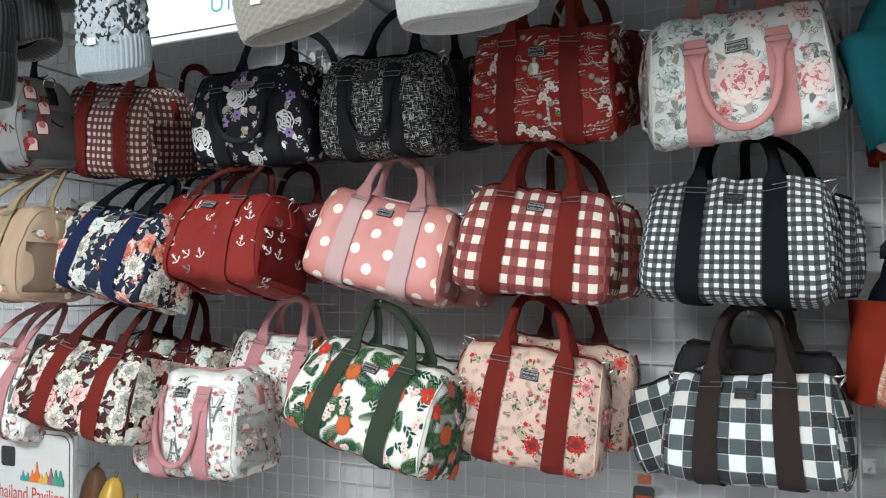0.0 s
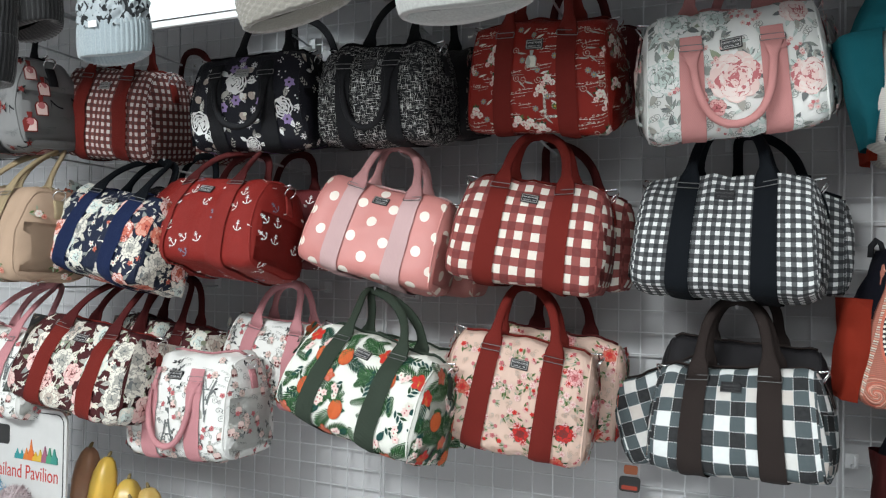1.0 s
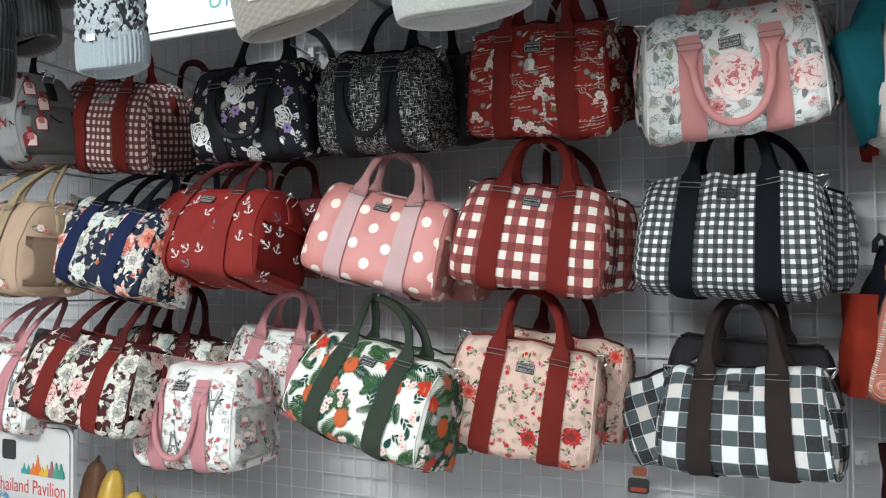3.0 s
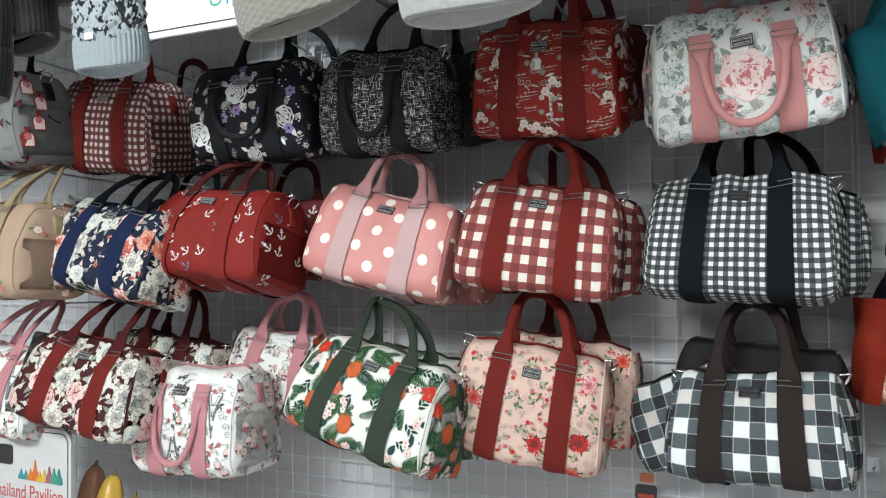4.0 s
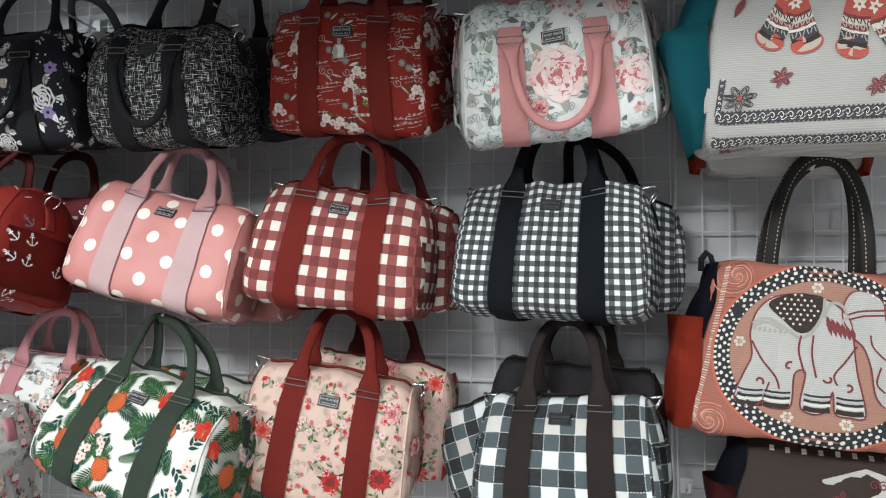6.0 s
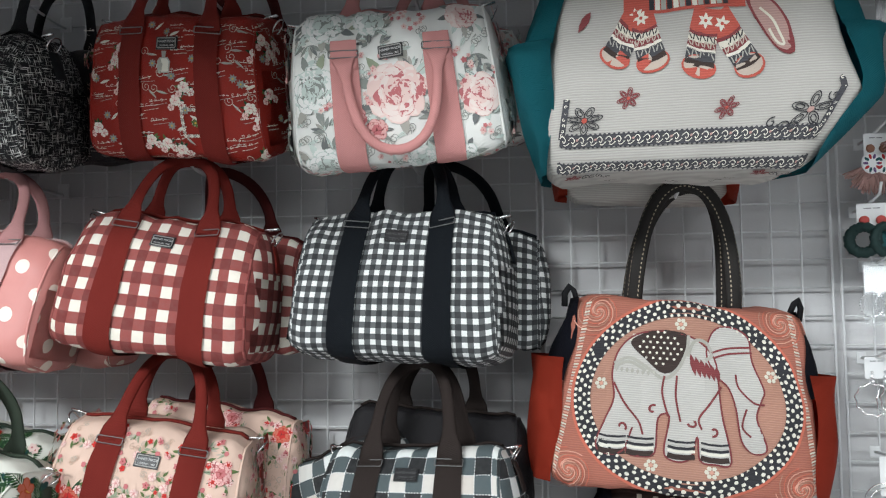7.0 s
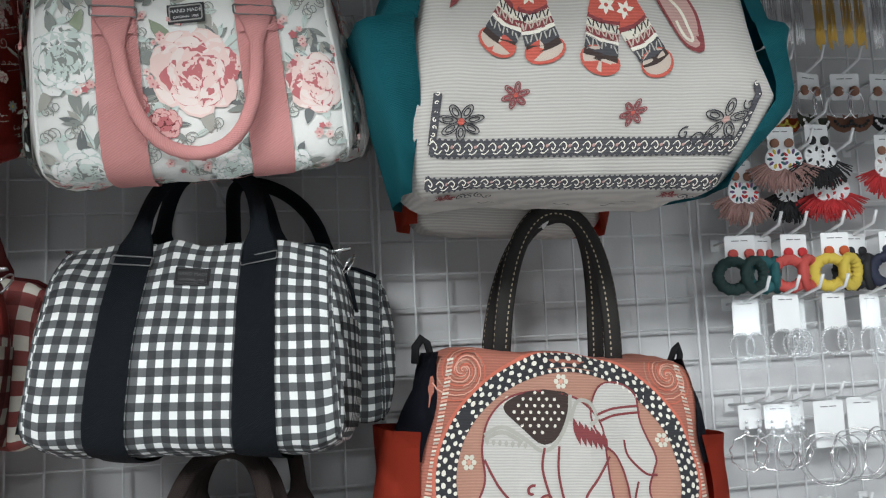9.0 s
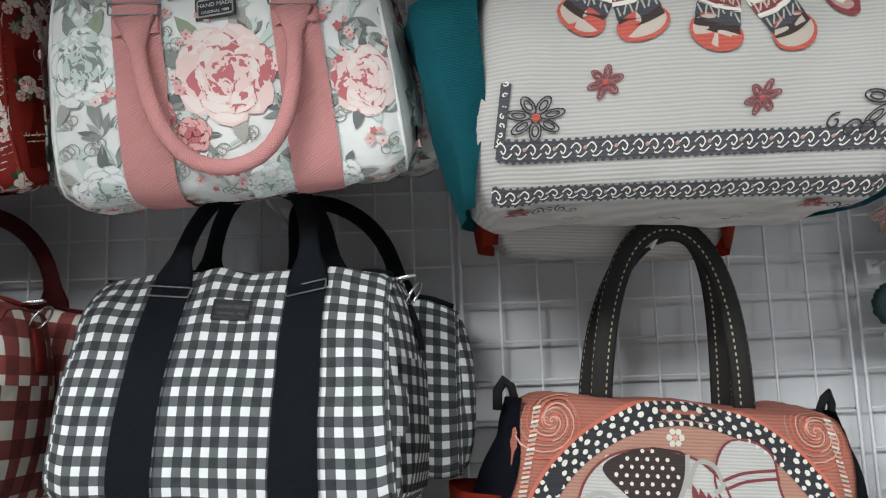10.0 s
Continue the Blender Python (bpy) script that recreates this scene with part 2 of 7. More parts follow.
# ---- bags ----
class Shape:
    """The shell of a soft holdall: a profile swept along its width, narrower at the top, with padded ends."""

    def __init__(self, W, H, D, seed, taper=0.9, top=0.6, round_=1.0, slack=1.0, flat=False, waist=None):
        self.slack, self.waist = slack, waist
        self.W, self.H, self.D, self.seed, self.taper = W, H, D, seed, taper
        half = [(0, .505), (-.5 * top * .7, .5), (-.5 * top, .455), (-.43, .25), (-.495, 0), (-.515, -.26), (-.495, -.41), (-.43, -.485), (-.30, -.505), (0, -.51)]
        if flat:
            half = [(0, .5), (-.22, .5), (-.37, .485), (-.43, .44), (-.465, .25), (-.49, 0), (-.50, -.26), (-.50, -.43), (-.465, -.49), (-.30, -.5), (0, -.5)]
        if round_ < 1.0:
            soft = [(0.52 * math.cos(math.atan2(z, y)), 0.51 * math.sin(math.atan2(z, y))) for y, z in half]
            half = [(y * round_ + a * (1 - round_), z * round_ + b * (1 - round_)) for (y, z), (a, b) in zip(half, soft)]
        pts = [Vector((y * D, z * H)) for y, z in half]
        pts = pts + [Vector((-p.x, p.y)) for p in pts[-2:0:-1]]
        n = len(pts)
        dense = []
        for i in range(n):
            a, b, c, d = pts[i - 1], pts[i], pts[(i + 1) % n], pts[(i + 2) % n]
            for k in range(8):
                t = k / 8
                dense.append(0.5 * ((2 * b) + (c - a) * t + (2 * a - 5 * b + 4 * c - d) * t * t + (3 * b - a - 3 * c + d) * t ** 3))
        dense.append(dense[0])
        acc = [0.0]
        for a, b in zip(dense, dense[1:]):
            acc.append(acc[-1] + (b - a).length)
        self.dense, self.acc, self.length = dense, acc, acc[-1]
        # evenly spaced samples, for quick look-up
        n = 1200
        where = np.interp(np.arange(n + 1) * self.length / n, acc, np.arange(len(acc)))
        self.even = [dense[min(int(w), len(dense) - 2)].lerp(dense[min(int(w), len(dense) - 2) + 1], w - min(int(w), len(dense) - 2)) for w in where.tolist()]

    def profile(self, s):
        s = s % self.length
        w = s / self.length * 1200
        i = min(int(w), 1199)
        return self.even[i].lerp(self.even[i + 1], w - i)

    def at_height(self, z):
        """The length along the front of the profile at height z (from -0.5 to 0.5 of H)."""
        for i, p in enumerate(self.dense):
            if p.x < 0 and self.acc[i] > 0.02 and p.y <= z * self.H:
                return self.acc[i]
        return self.length / 2

    def shift(self, z):
        """How far the middle of a slanting bag stands aside at height z."""
        return float(np.interp(z / self.H, self.waist[0], self.waist[2])) if self.waist else 0.0

    def half_width(self, z):
        if self.waist:
            return float(np.interp(z / self.H, self.waist[0], self.waist[1]))
        return self.W / 2 * (self.taper + (1 - self.taper) * min(1.0, max(0.0, (self.H / 2 - z) / (self.H * 0.9))))

    def ring(self, s, x, k, off=0.0, dome=0.0):
        """x from -1 to 1 across; k: the profile's shrinking about its middle; off: lift along its normal."""
        p, q, r = self.profile(s), self.profile(s + 0.004), self.profile(s - 0.004)
        t = (q - r).normalized()
        nrm = Vector((t.y, -t.x))
        if nrm.dot(p) < 0:
            nrm = -nrm
        puff = 1 + 0.05 * math.cos(math.pi / 2 * x)
        y, z = p.x * k * puff, p.y * k
        pos = Vector((x * self.half_width(z) + self.shift(z) + (dome if x > 0 else -dome), y, z))
        o = Vector((self.seed * 3.7, self.seed * 1.3, 0))
        wob = 0.0080 * noise.noise(pos * 9 + o) + 0.0050 * noise.noise(pos * 21 + o) + 0.0016 * noise.noise(Vector((pos.x * 60, pos.y * 40, pos.z * 34)) + o)
        crease = 0.011 * self.slack * noise.noise(Vector((pos.x * 26, pos.z * 6, pos.y * 6)) + o) * max(0.0, pos.z / self.H + 0.1)
        lift = off + (wob + crease) * (1.0 if k > 0.5 else k * 2)
        pos.y += nrm.x * lift
        pos.z += nrm.y * lift
        return pos

    @staticmethod
    def shrink(x):
        e = max(0.0, (abs(x) - 0.82) / 0.18)
        return 1 - 0.09 * e * e

    def point(self, x, s, off=0.0):
        """A place on the shell: x in metres across at the middle height, s metres along the profile."""
        xn = max(-1.0, min(1.0, x / (self.W * 0.5 * (1 + self.taper) / 2)))
        return self.ring(s, xn, self.shrink(xn), off)

    def end(self, side, y, z, off=0.0):
        """A place on the padded end panel."""
        e = min(1.0, max(abs(y) / (0.46 * self.D), abs(z) / (0.48 * self.H)))
        x = side * (self.half_width(z) + 0.016 * (1 - e * e) + off)
        return Vector((x, y, z))

    def mesh(self, bm):
        uv = bm.loops.layers.uv.verify()
        ns = 64
        xs = [-1, -.97, -.93, -.86] + [-.8 + 1.6 * i / 32 for i in range(33)] + [.86, .93, .97, 1]
        rows = [(x, self.shrink(x), 0.0) for x in xs]
        caps = [(0.80, 0.006), (0.62, 0.011), (0.38, 0.015), (0.12, 0.016)]
        rows = [(-1, k, d) for k, d in caps[::-1]] + rows + [(1, k, d) for k, d in caps]
        grid = [[bm.verts.new(self.ring(self.length * j / ns, x, k, 0.0, d)) for j in range(ns)] for x, k, d in rows]
        for i in range(len(rows) - 1):
            cap = rows[i][2] > 0 or rows[i + 1][2] > 0
            for j in range(ns):
                q = (j + 1) % ns
                f = bm.faces.new((grid[i][j], grid[i + 1][j], grid[i + 1][q], grid[i][q]))
                for lp, (ii, jj) in zip(f.loops, ((i, j), (i + 1, j), (i + 1, j + 1), (i, j + 1))):
                    if cap:
                        lp[uv].uv = (lp.vert.co.y + 0.013, lp.vert.co.z * 1.0)
                    else:
                        lp[uv].uv = (rows[ii][0] * self.W / 2, self.length * jj / ns)
        bm.faces.new([v for v in grid[0]])
        bm.faces.new([v for v in grid[-1]][::-1])
        return bm

    def strap(self, bm, x, width, s0, s1, off=0.0022, lean=0.0):
        """A webbing strap laid round the shell."""
        uv = bm.loops.layers.uv.verify()
        n, w = 34, 5
        rows = []
        for i in range(n + 1):
            s = s0 + (s1 - s0) * i / n
            xx = x + lean * (i / n - 0.3)
            rows.append([bm.verts.new(self.point(xx + width * (k / w - 0.5), s, off if 0 < k < w else off * 0.8)) for k in range(w + 1)])
        for i in range(n):
            for k in range(w):
                f = bm.faces.new((rows[i][k], rows[i][k + 1], rows[i + 1][k + 1], rows[i + 1][k]))
                for lp, (kk, ii) in zip(f.loops, ((k, i), (k + 1, i), (k + 1, i + 1), (k, i + 1))):
                    lp[uv].uv = (kk * width / w, (s1 - s0) * ii / n)
        bmesh.ops.recalc_face_normals(bm, faces=bm.faces)
        return bm


def webbing(name, colour):
    if name in MATS:
        return MATS[name]
    m, nt, b = base(name, 0.8)
    b.inputs["Specular IOR Level"].default_value = 0.2
    co = coords(nt)
    w, sep = weave(nt, co, 0.0022)
    rib = math_node(nt, "SINE", math_node(nt, "MULTIPLY", math_node(nt, "ADD", sep.outputs[1], math_node(nt, "MULTIPLY", sep.outputs[0], 0.6)), 2 * math.pi / 0.0026))
    c = stained(nt, coords(nt, "Object"), colour, 0.14)
    c = mix(nt, math_node(nt, "MULTIPLY", math_node(nt, "ADD", rib, 1.0), 0.12), c, tuple(v * 0.5 for v in colour))
    nt.links.new(c, b.inputs["Base Color"])
    bump(nt, b, math_node(nt, "ADD", w, rib), 0.4, 0.0007)
    MATS[name] = m
    return m


def ring_mesh(bm, m, w, h, r):
    """A rectangular wire loop."""
    pts = []
    for cx, cz, a0 in ((w / 2, h / 2, 0), (-w / 2, h / 2, 90), (-w / 2, -h / 2, 180), (w / 2, -h / 2, 270)):
        for a in (10, 45, 80):
            t = radians(a0 + a)
            pts.append(m @ Vector((cx + 0.002 * math.cos(t), 0, cz + 0.002 * math.sin(t))))
    tube(bm, pts, r, 6, closed=True)


def frame_at(sh, x, s, off):
    """A turn whose -y looks out of the shell at (x, s)."""
    p = sh.point(x, s, off)
    down = (sh.point(x, s + 0.01, off) - sh.point(x, s - 0.01, off)).normalized()
    across = (sh.point(x + 0.01, s, off) - sh.point(x - 0.01, s, off)).normalized()
    up = -down
    into = up.cross(across).normalized()
    across = into.cross(up).normalized()
    m = Matrix((across, into, up)).transposed().to_4x4()
    m.translation = p
    return m


def handle(name, root, sh, xs, y_sign, apex, mat, width, drop=False, label="", thick=0.0052, mid=0.0):
    """A carrying handle. apex: how far its top stands from the middle of the bag's top; drop: it hangs down the front."""
    sx, ax, ay, az = xs, *apex
    bm = bmesh.new()
    s0 = sh.at_height(0.40)
    if drop:
        a, b = sh.point(-sx, sh.at_height(ay - 0.13), 0.008), sh.point(sx, sh.at_height(ay - 0.13), 0.008)
        low = sh.point(ax, sh.at_height(az / sh.H), 0.020)
        pts = bezier(a, a + Vector((0.002, -0.014, -0.052)), low + Vector((-sx * 0.90, -0.004, 0.002)), low, 12)
        pts += bezier(low, low + Vector((sx * 0.90, -0.004, 0.002)), b + Vector((-0.002, -0.014, -0.052)), b, 12)[1:]
    else:
        a, b = sh.point(mid - sx, s0, 0.004), sh.point(mid + sx, s0, 0.004)
        if y_sign < 0:
            a.y, b.y = 0.10 * sh.D, 0.10 * sh.D
            a.z = b.z = sh.H * 0.485
        top = Vector((ax, ay, sh.H / 2 + az))
        rise = top.z - a.z
        la = a + Vector((0.004, (top.y - a.y) * 0.3, rise * 0.72))
        lb = b + Vector((-0.004, (top.y - b.y) * 0.3, rise * 0.72))
        pts = bezier(a, la, top + Vector((-sx * 0.62, 0, 0)), top, 14)
        pts += bezier(top, top + Vector((sx * 0.62, 0, 0)), lb, b, 14)[1:]
    n = len(pts) - 1
    radii = []
    for i in range(n + 1):
        e = abs(2 * i / n - 1)
        k = min(1.0, max(0.0, (e - 0.86) / 0.12 if drop else (e - 0.82) / 0.15))
        k = k * k * (3 - 2 * k)
        radii.append((0.0100 * (1 - k) + width / 2 * k, thick * (1 - k) + 0.0022 * k) if not drop else (0.0072 * (1 - k) + width * 0.42 * k, 0.0062 * (1 - k) + 0.002 * k))
    tube(bm, pts, radii, 10, up=(0, -1, 0.15))
    return part(name, bm, mat, root, label)


def plate(root, sh, x, s, w, h, face, text, rim=None):
    """A small stamped label with two lines of writing."""
    m = frame_at(sh, x, s, 0.0022)
    bm = bmesh.new()
    box(bm, (w, 0.0024, h), (0, 0, 0), 0.0008, None)
    bmesh.ops.transform(bm, matrix=m, verts=bm.verts)
    body = part("label_plate", bm, face, root, "small stamped label plate", False)
    bm = bmesh.new()
    ring_mesh(bm, m @ Matrix.Translation((0, -0.0014, 0)), w - 0.009, h - 0.009, 0.0007)
    part("rim", bm, rim or face, body)
    for words, size, dz in (("HAND MADE", 0.0054, 0.0024), ("ORIGINAL 1988", 0.0037, -0.0044)):
        cu = bpy.data.curves.new("lettering", "FONT")
        cu.body, cu.size, cu.align_x, cu.align_y, cu.extrude = words, size, "CENTER", "CENTER", 0.0001
        cu.materials.append(text)
        ob = new("lettering", cu)
        ob.parent = body
        ob.matrix_local = m @ pose(0, -0.0016, dz, 90, 0, 0)
    return body


def zip_pull(root, sh, side):
    bm = bmesh.new()
    x = side * sh.half_width(sh.H / 2) * 0.98
    z = sh.H * 0.47
    tube(bm, [(x - side * 0.015, 0, z), (x, -0.004, z + 0.004), (x + side * 0.022, -0.008, z + 0.008)], [(0.004, 0.002)] * 3, 6)
    return part("zip_pull", bm, STEEL, root, "steel zip pull")


def zip_line(root, sh, mat):
    bm = bmesh.new()
    n = 20
    tube(bm, [sh.ring(0.0, -0.95 + 1.9 * i / n, sh.shrink(-0.95 + 1.9 * i / n), 0.002) for i in range(n + 1)], [(0.011, 0.003)] * (n + 1), 6)
    return part("zip", bm, mat, root)


def piping(root, sh, mat):
    for side in (-1, 1):
        bm = bmesh.new()
        tube(bm, [sh.ring(sh.length * i / 48, side * 0.985, sh.shrink(0.985), 0.0006) for i in range(48)], 0.0022, 6, closed=True)
        part("piping", bm, mat, root)


def side_tab(root, sh, side, mat):
    """A webbing tab with a D-ring at the end panel."""
    z = sh.H * 0.24
    bm = bmesh.new()
    p = [sh.end(side, 0, z + 0.03, 0.004), sh.end(side, 0, z + 0.012, 0.006), sh.end(side, 0, z - 0.014, 0.006)]
    tube(bm, p, [(0.013, 0.0022)] * 3, 6, up=(side, 0, 0))
    tab = part("side_tab", bm, mat, root)
    bm = bmesh.new()
    c = sh.end(side, 0, z + 0.03, 0.006)
    tube(bm, [c + Vector((side * 0.008 * math.sin(t), 0.015 * math.cos(t), 0.011 + 0.013 * math.sin(t))) for t in [2 * math.pi * i / 14 for i in range(14)]], 0.0015, 6, closed=True)
    part("d_ring", bm, STEEL, tab, "steel D-ring")


def end_pocket(root, sh, side, mat):
    """A slip pocket on the end panel."""
    bm = bmesh.new()
    uv = bm.loops.layers.uv.verify()
    n, k = 8, 8
    rows = []
    for i in range(n + 1):
        z = sh.H * (-0.40 + 0.52 * i / n)
        wy = sh.D * (0.42 - 0.05 * max(0, i / n - 0.5))
        rows.append([bm.verts.new(sh.end(side, wy * (2 * j / k - 1), z, 0.0022 + 0.003 * math.sin(math.pi * j / k) * (0.2 + i / n))) for j in range(k + 1)])
    for i in range(n):
        for j in range(k):
            f = bm.faces.new((rows[i][j], rows[i][j + 1], rows[i + 1][j + 1], rows[i + 1][j]))
            for lp in f.loops:
                lp[uv].uv = (lp.vert.co.y, lp.vert.co.z + 0.006)
    bmesh.ops.solidify(bm, geom=bm.faces[:], thickness=0.0010)
    bmesh.ops.recalc_face_normals(bm, faces=bm.faces)
    return part("end_pocket", bm, mat, root)


def hook(x, z, reach, label="white wire display hook on the grid panel"):
    """A prong that stands out of the grid with a raised tip."""
    t = thing("display_hook", label, "hook", pose(x, -0.004, z), "display hooks")
    bm = bmesh.new()
    pts = [(0, 0, 0), (0, -0.02, 0.0), (0, -reach * 0.6, 0.004), (0, -reach + 0.02, 0.006), (0, -reach, 0.012), (0, -reach - 0.008, 0.03)]
    tube(bm, pts, 0.0028, 8)
    part("prong", bm, WIRE, t)
    bm = bmesh.new()
    box(bm, (0.024, 0.003, 0.030), (0, -0.0015, 0.008), 0.001)
    part("saddle", bm, WIRE, t, "", False)
    return t


def holdall(label, fabric_mat, strap_mat, at, turn, W, H, D=0.17, seed=1, hang=None, drop=None, rear=True, print_=None, plate_mats=None, handle_mat=None,
            taper=0.9, pocket=True, strap_w=0.042, sx=0.22, plain_strap=True, trim=None, straps_end=0.62, back=False, lean=0.0, plate_z=0.33, group="duffel bags", hook_at=None, round_=0.93, tab_z=0.39, mid=0.0):
    root = thing("duffel_bag", label, "bag", pose(*at, *turn), group)
    sh = Shape(W, H, D, seed, taper, 0.6, round_)
    part("body", sh.mesh(bmesh.new()), fabric_mat, root)
    hm = handle_mat or strap_mat
    trim = trim or strap_mat
    zip_line(root, sh, trim)
    piping(root, sh, fabric_mat)
    xs = sx * W
    hang = hang or (0.0, 0.0, 0.105)
    if hook_at:
        local = pose(*at, *turn).inverted() @ Vector(hook_at)
        hang = (local.x, local.y - 0.006, local.z - H / 2 + 0.004)
    else:
        hang = (hang[0] - (H / 2 + hang[2]) * math.tan(radians(turn[1])) * 0.9, hang[1], hang[2])
    if not back:
        for side in (-1, 1):
            s0 = sh.at_height(0.44 if drop is None else tab_z - 0.09)
            part("strap", sh.strap(bmesh.new(), mid + side * xs, strap_w, s0, sh.length * straps_end, 0.0052, lean), strap_mat, root)
            bm = bmesh.new()
            ring_mesh(bm, frame_at(sh, mid + side * xs, sh.at_height(0.40 if drop is None else tab_z - 0.10), 0.008), strap_w * 0.92, 0.007, 0.0009)
            part("buckle", bm, BUCKLE, root, "steel loop buckle")
        if drop is not None:
            for side in (-1, 1):
                part("handle_tab", sh.strap(bmesh.new(), side * xs, strap_w * 0.92, sh.at_height(tab_z), sh.at_height(tab_z - 0.20), 0.0085), hm, root)
            handle("front_handle", root, sh, xs, -1, (0.0, tab_z, drop * H), hm, strap_w, True)
        else:
            handle("front_handle", root, sh, xs, 1, hang, hm, strap_w, mid=mid)
        if plate_mats:
            plate(root, sh, mid, sh.at_height(plate_z), 0.037, 0.021, *plate_mats)
        zip_pull(root, sh, 1)
        zip_pull(root, sh, -1)
        for side in (-1, 1):
            side_tab(root, sh, side, trim)
            if pocket:
                end_pocket(root, sh, side, fabric_mat)
    if print_:
        print_(root, sh, seed)
    if rear:
        handle("rear_handle", root, sh, xs, -1, (hang[0], hang[1] + 0.012, hang[2]), hm, strap_w, mid=mid)
    return root, sh


# ---- printed patterns, laid as thin colour on the cloth ----
def ink(name, colour):
    return fabric("print_" + name, colour, 0.001, 0.6, 0.25)


class Print:
    def __init__(self, sh, seed, pocket=True):
        self.sh, self.rng, self.faces, self.verts, self.mats, self.idx = sh, random.Random(seed * 77 + 5), [], [], [], []
        self.pocket = pocket
        self.side = 0
        self.layer = 0
        self.high = False

    def tick(self):
        """The next lift: leaves and grounds lie low, blooms above them."""
        self.layer += 1
        if self.high and self.layer >= 150:
            self.layer = 40
        elif not self.high and self.layer >= 40:
            self.layer = 0
        return 0.0012 + 0.00002 * self.layer

    def over(self, layer=40):
        self.high, self.layer = True, layer

    def under(self):
        self.high, self.layer = False, 0

    def place(self, x, s, off):
        sh = self.sh
        if self.side == 0:
            return sh.point(x, s, off)
        y, z = x * self.side, -s
        y = max(-0.46 * sh.D, min(0.46 * sh.D, y))
        z = max(-0.47 * sh.H, min(0.46 * sh.H, z))
        lift = 0.0065 if self.pocket and -0.41 * sh.H < z < 0.13 * sh.H and abs(y) < 0.40 * sh.D else 0.0045
        return sh.end(self.side, y, z, lift + off)

    def poly(self, pts, cx, cs, mat, rot=0.0, scale=1.0):
        """A filled outline, star-shaped about its middle. pts: x to the right, y up."""
        c, s = math.cos(rot), math.sin(rot)
        off = self.tick()
        mx = sum(p[0] for p in pts) / len(pts)
        my = sum(p[1] for p in pts) / len(pts)
        base_i = len(self.verts)
        for u, v in [(mx, my)] + list(pts):
            self.verts.append(self.place(cx + scale * (u * c - v * s), cs - scale * (u * s + v * c), off))
        n = len(pts)
        if mat not in self.mats:
            self.mats.append(mat)
        k = self.mats.index(mat)
        for i in range(n):
            self.faces.append((base_i, base_i + 1 + i, base_i + 1 + (i + 1) % n))
            self.idx.append(k)

    def stroke(self, pts, width, cx, cs, mat, rot=0.0, scale=1.0):
        c, s = math.cos(rot), math.sin(rot)
        off = self.tick()
        base_i = len(self.verts)
        pts = [Vector(p) for p in pts]
        for i, p in enumerate(pts):
            t = (pts[min(i + 1, len(pts) - 1)] - pts[max(i - 1, 0)]).normalized()
            nv = Vector((-t.y, t.x)) * width / 2
            for q in (p + nv, p - nv):
                self.verts.append(self.place(cx + scale * (q.x * c - q.y * s), cs - scale * (q.x * s + q.y * c), off))
        if mat not in self.mats:
            self.mats.append(mat)
        k = self.mats.index(mat)
        for i in range(len(pts) - 1):
            a = base_i + 2 * i
            self.faces.append((a, a + 1, a + 3, a + 2))
            self.idx.append(k)

    def blob(self, cx, cs, r, mat, squash=1.0, rot=0.0, n=8, rough=0.12):
        pts = []
        for i in range(n):
            a = 2 * math.pi * i / n
            k = r * (1 + rough * self.rng.uniform(-1, 1))
            pts.append((k * math.cos(a), k * squash * math.sin(a)))
        self.poly(pts, cx, cs, mat, rot)

    def leaf(self, cx, cs, length, width, rot, mat, vein=None):
        half = [(0, 0), (.18, .32), (.42, .5), (.7, .36), (1, 0)]
        pts = [(u * length, v * width) for u, v in half] + [(u * length, -v * width) for u, v in half[-2:0:-1]]
        self.poly(pts, cx, cs, mat, rot)
        if vein:
            self.stroke([(0, 0), (length * .9, 0)], width * .10, cx, cs, vein, rot)

    def rose(self, cx, cs, r, light, mid, dark, tilt=0.0):
        """Overlapping petals in rings, each dark at its foot and pale at its rim."""
        g = self.rng
        self.over()
        a0 = g.uniform(0, 6.3)
        rings = ((7, .70, .40, light), (7, .54, .36, light), (6, .38, .31, light), (5, .23, .25, mid), (3, .10, .17, mid)) if r > 0.014 else ((6, .62, .40, light), (5, .34, .32, light), (3, .12, .22, mid))
        for ring, (n, rad, size, col) in enumerate(rings):
            for i in range(n):
                a = a0 + ring * .5 + 2 * math.pi * i / n + g.uniform(-.16, .16)
                u, v = math.cos(a), math.sin(a)
                px, py = cx + rad * r * u, cs - rad * r * v
                k = size * r * g.uniform(.92, 1.08)
                self.blob(px, py, k * 1.06, dark if rad < .45 or g.random() < .5 else mid, .80, a + math.pi / 2, 9)
                self.blob(px + .06 * r * u, py - .06 * r * v, k * .96, mid, .74, a + math.pi / 2, 9)
                self.blob(px + .13 * r * u, py - .13 * r * v, k * .80, col, .56, a + math.pi / 2, 9)
        self.blob(cx, cs, .10 * r, dark)
        self.high = False
        self.layer = self.layer % 40

    def line_rose(self, cx, cs, r, light, dark):
        """A bold two-tone rose of scalloped rings."""
        self.over()
        for n, rad, lob in ((8, 1.0, .12), (7, .74, .12), (6, .50, .12), (5, .28, .10)):
            for col, k in ((dark, 1.0), (light, .88)):
                a0 = self.rng.uniform(0, 3)
                pts = [(r * rad * k * (1 + lob * abs(math.sin(n * a / 2 + a0)) - lob) * math.cos(a), r * rad * k * (1 + lob * abs(math.sin(n * a / 2 + a0)) - lob) * math.sin(a)) for a in [2 * math.pi * i / 28 for i in range(28)]]
                if col == dark and rad == 1.0:
                    continue
                self.poly(pts, cx + .05 * r * (1 - rad), cs, col)
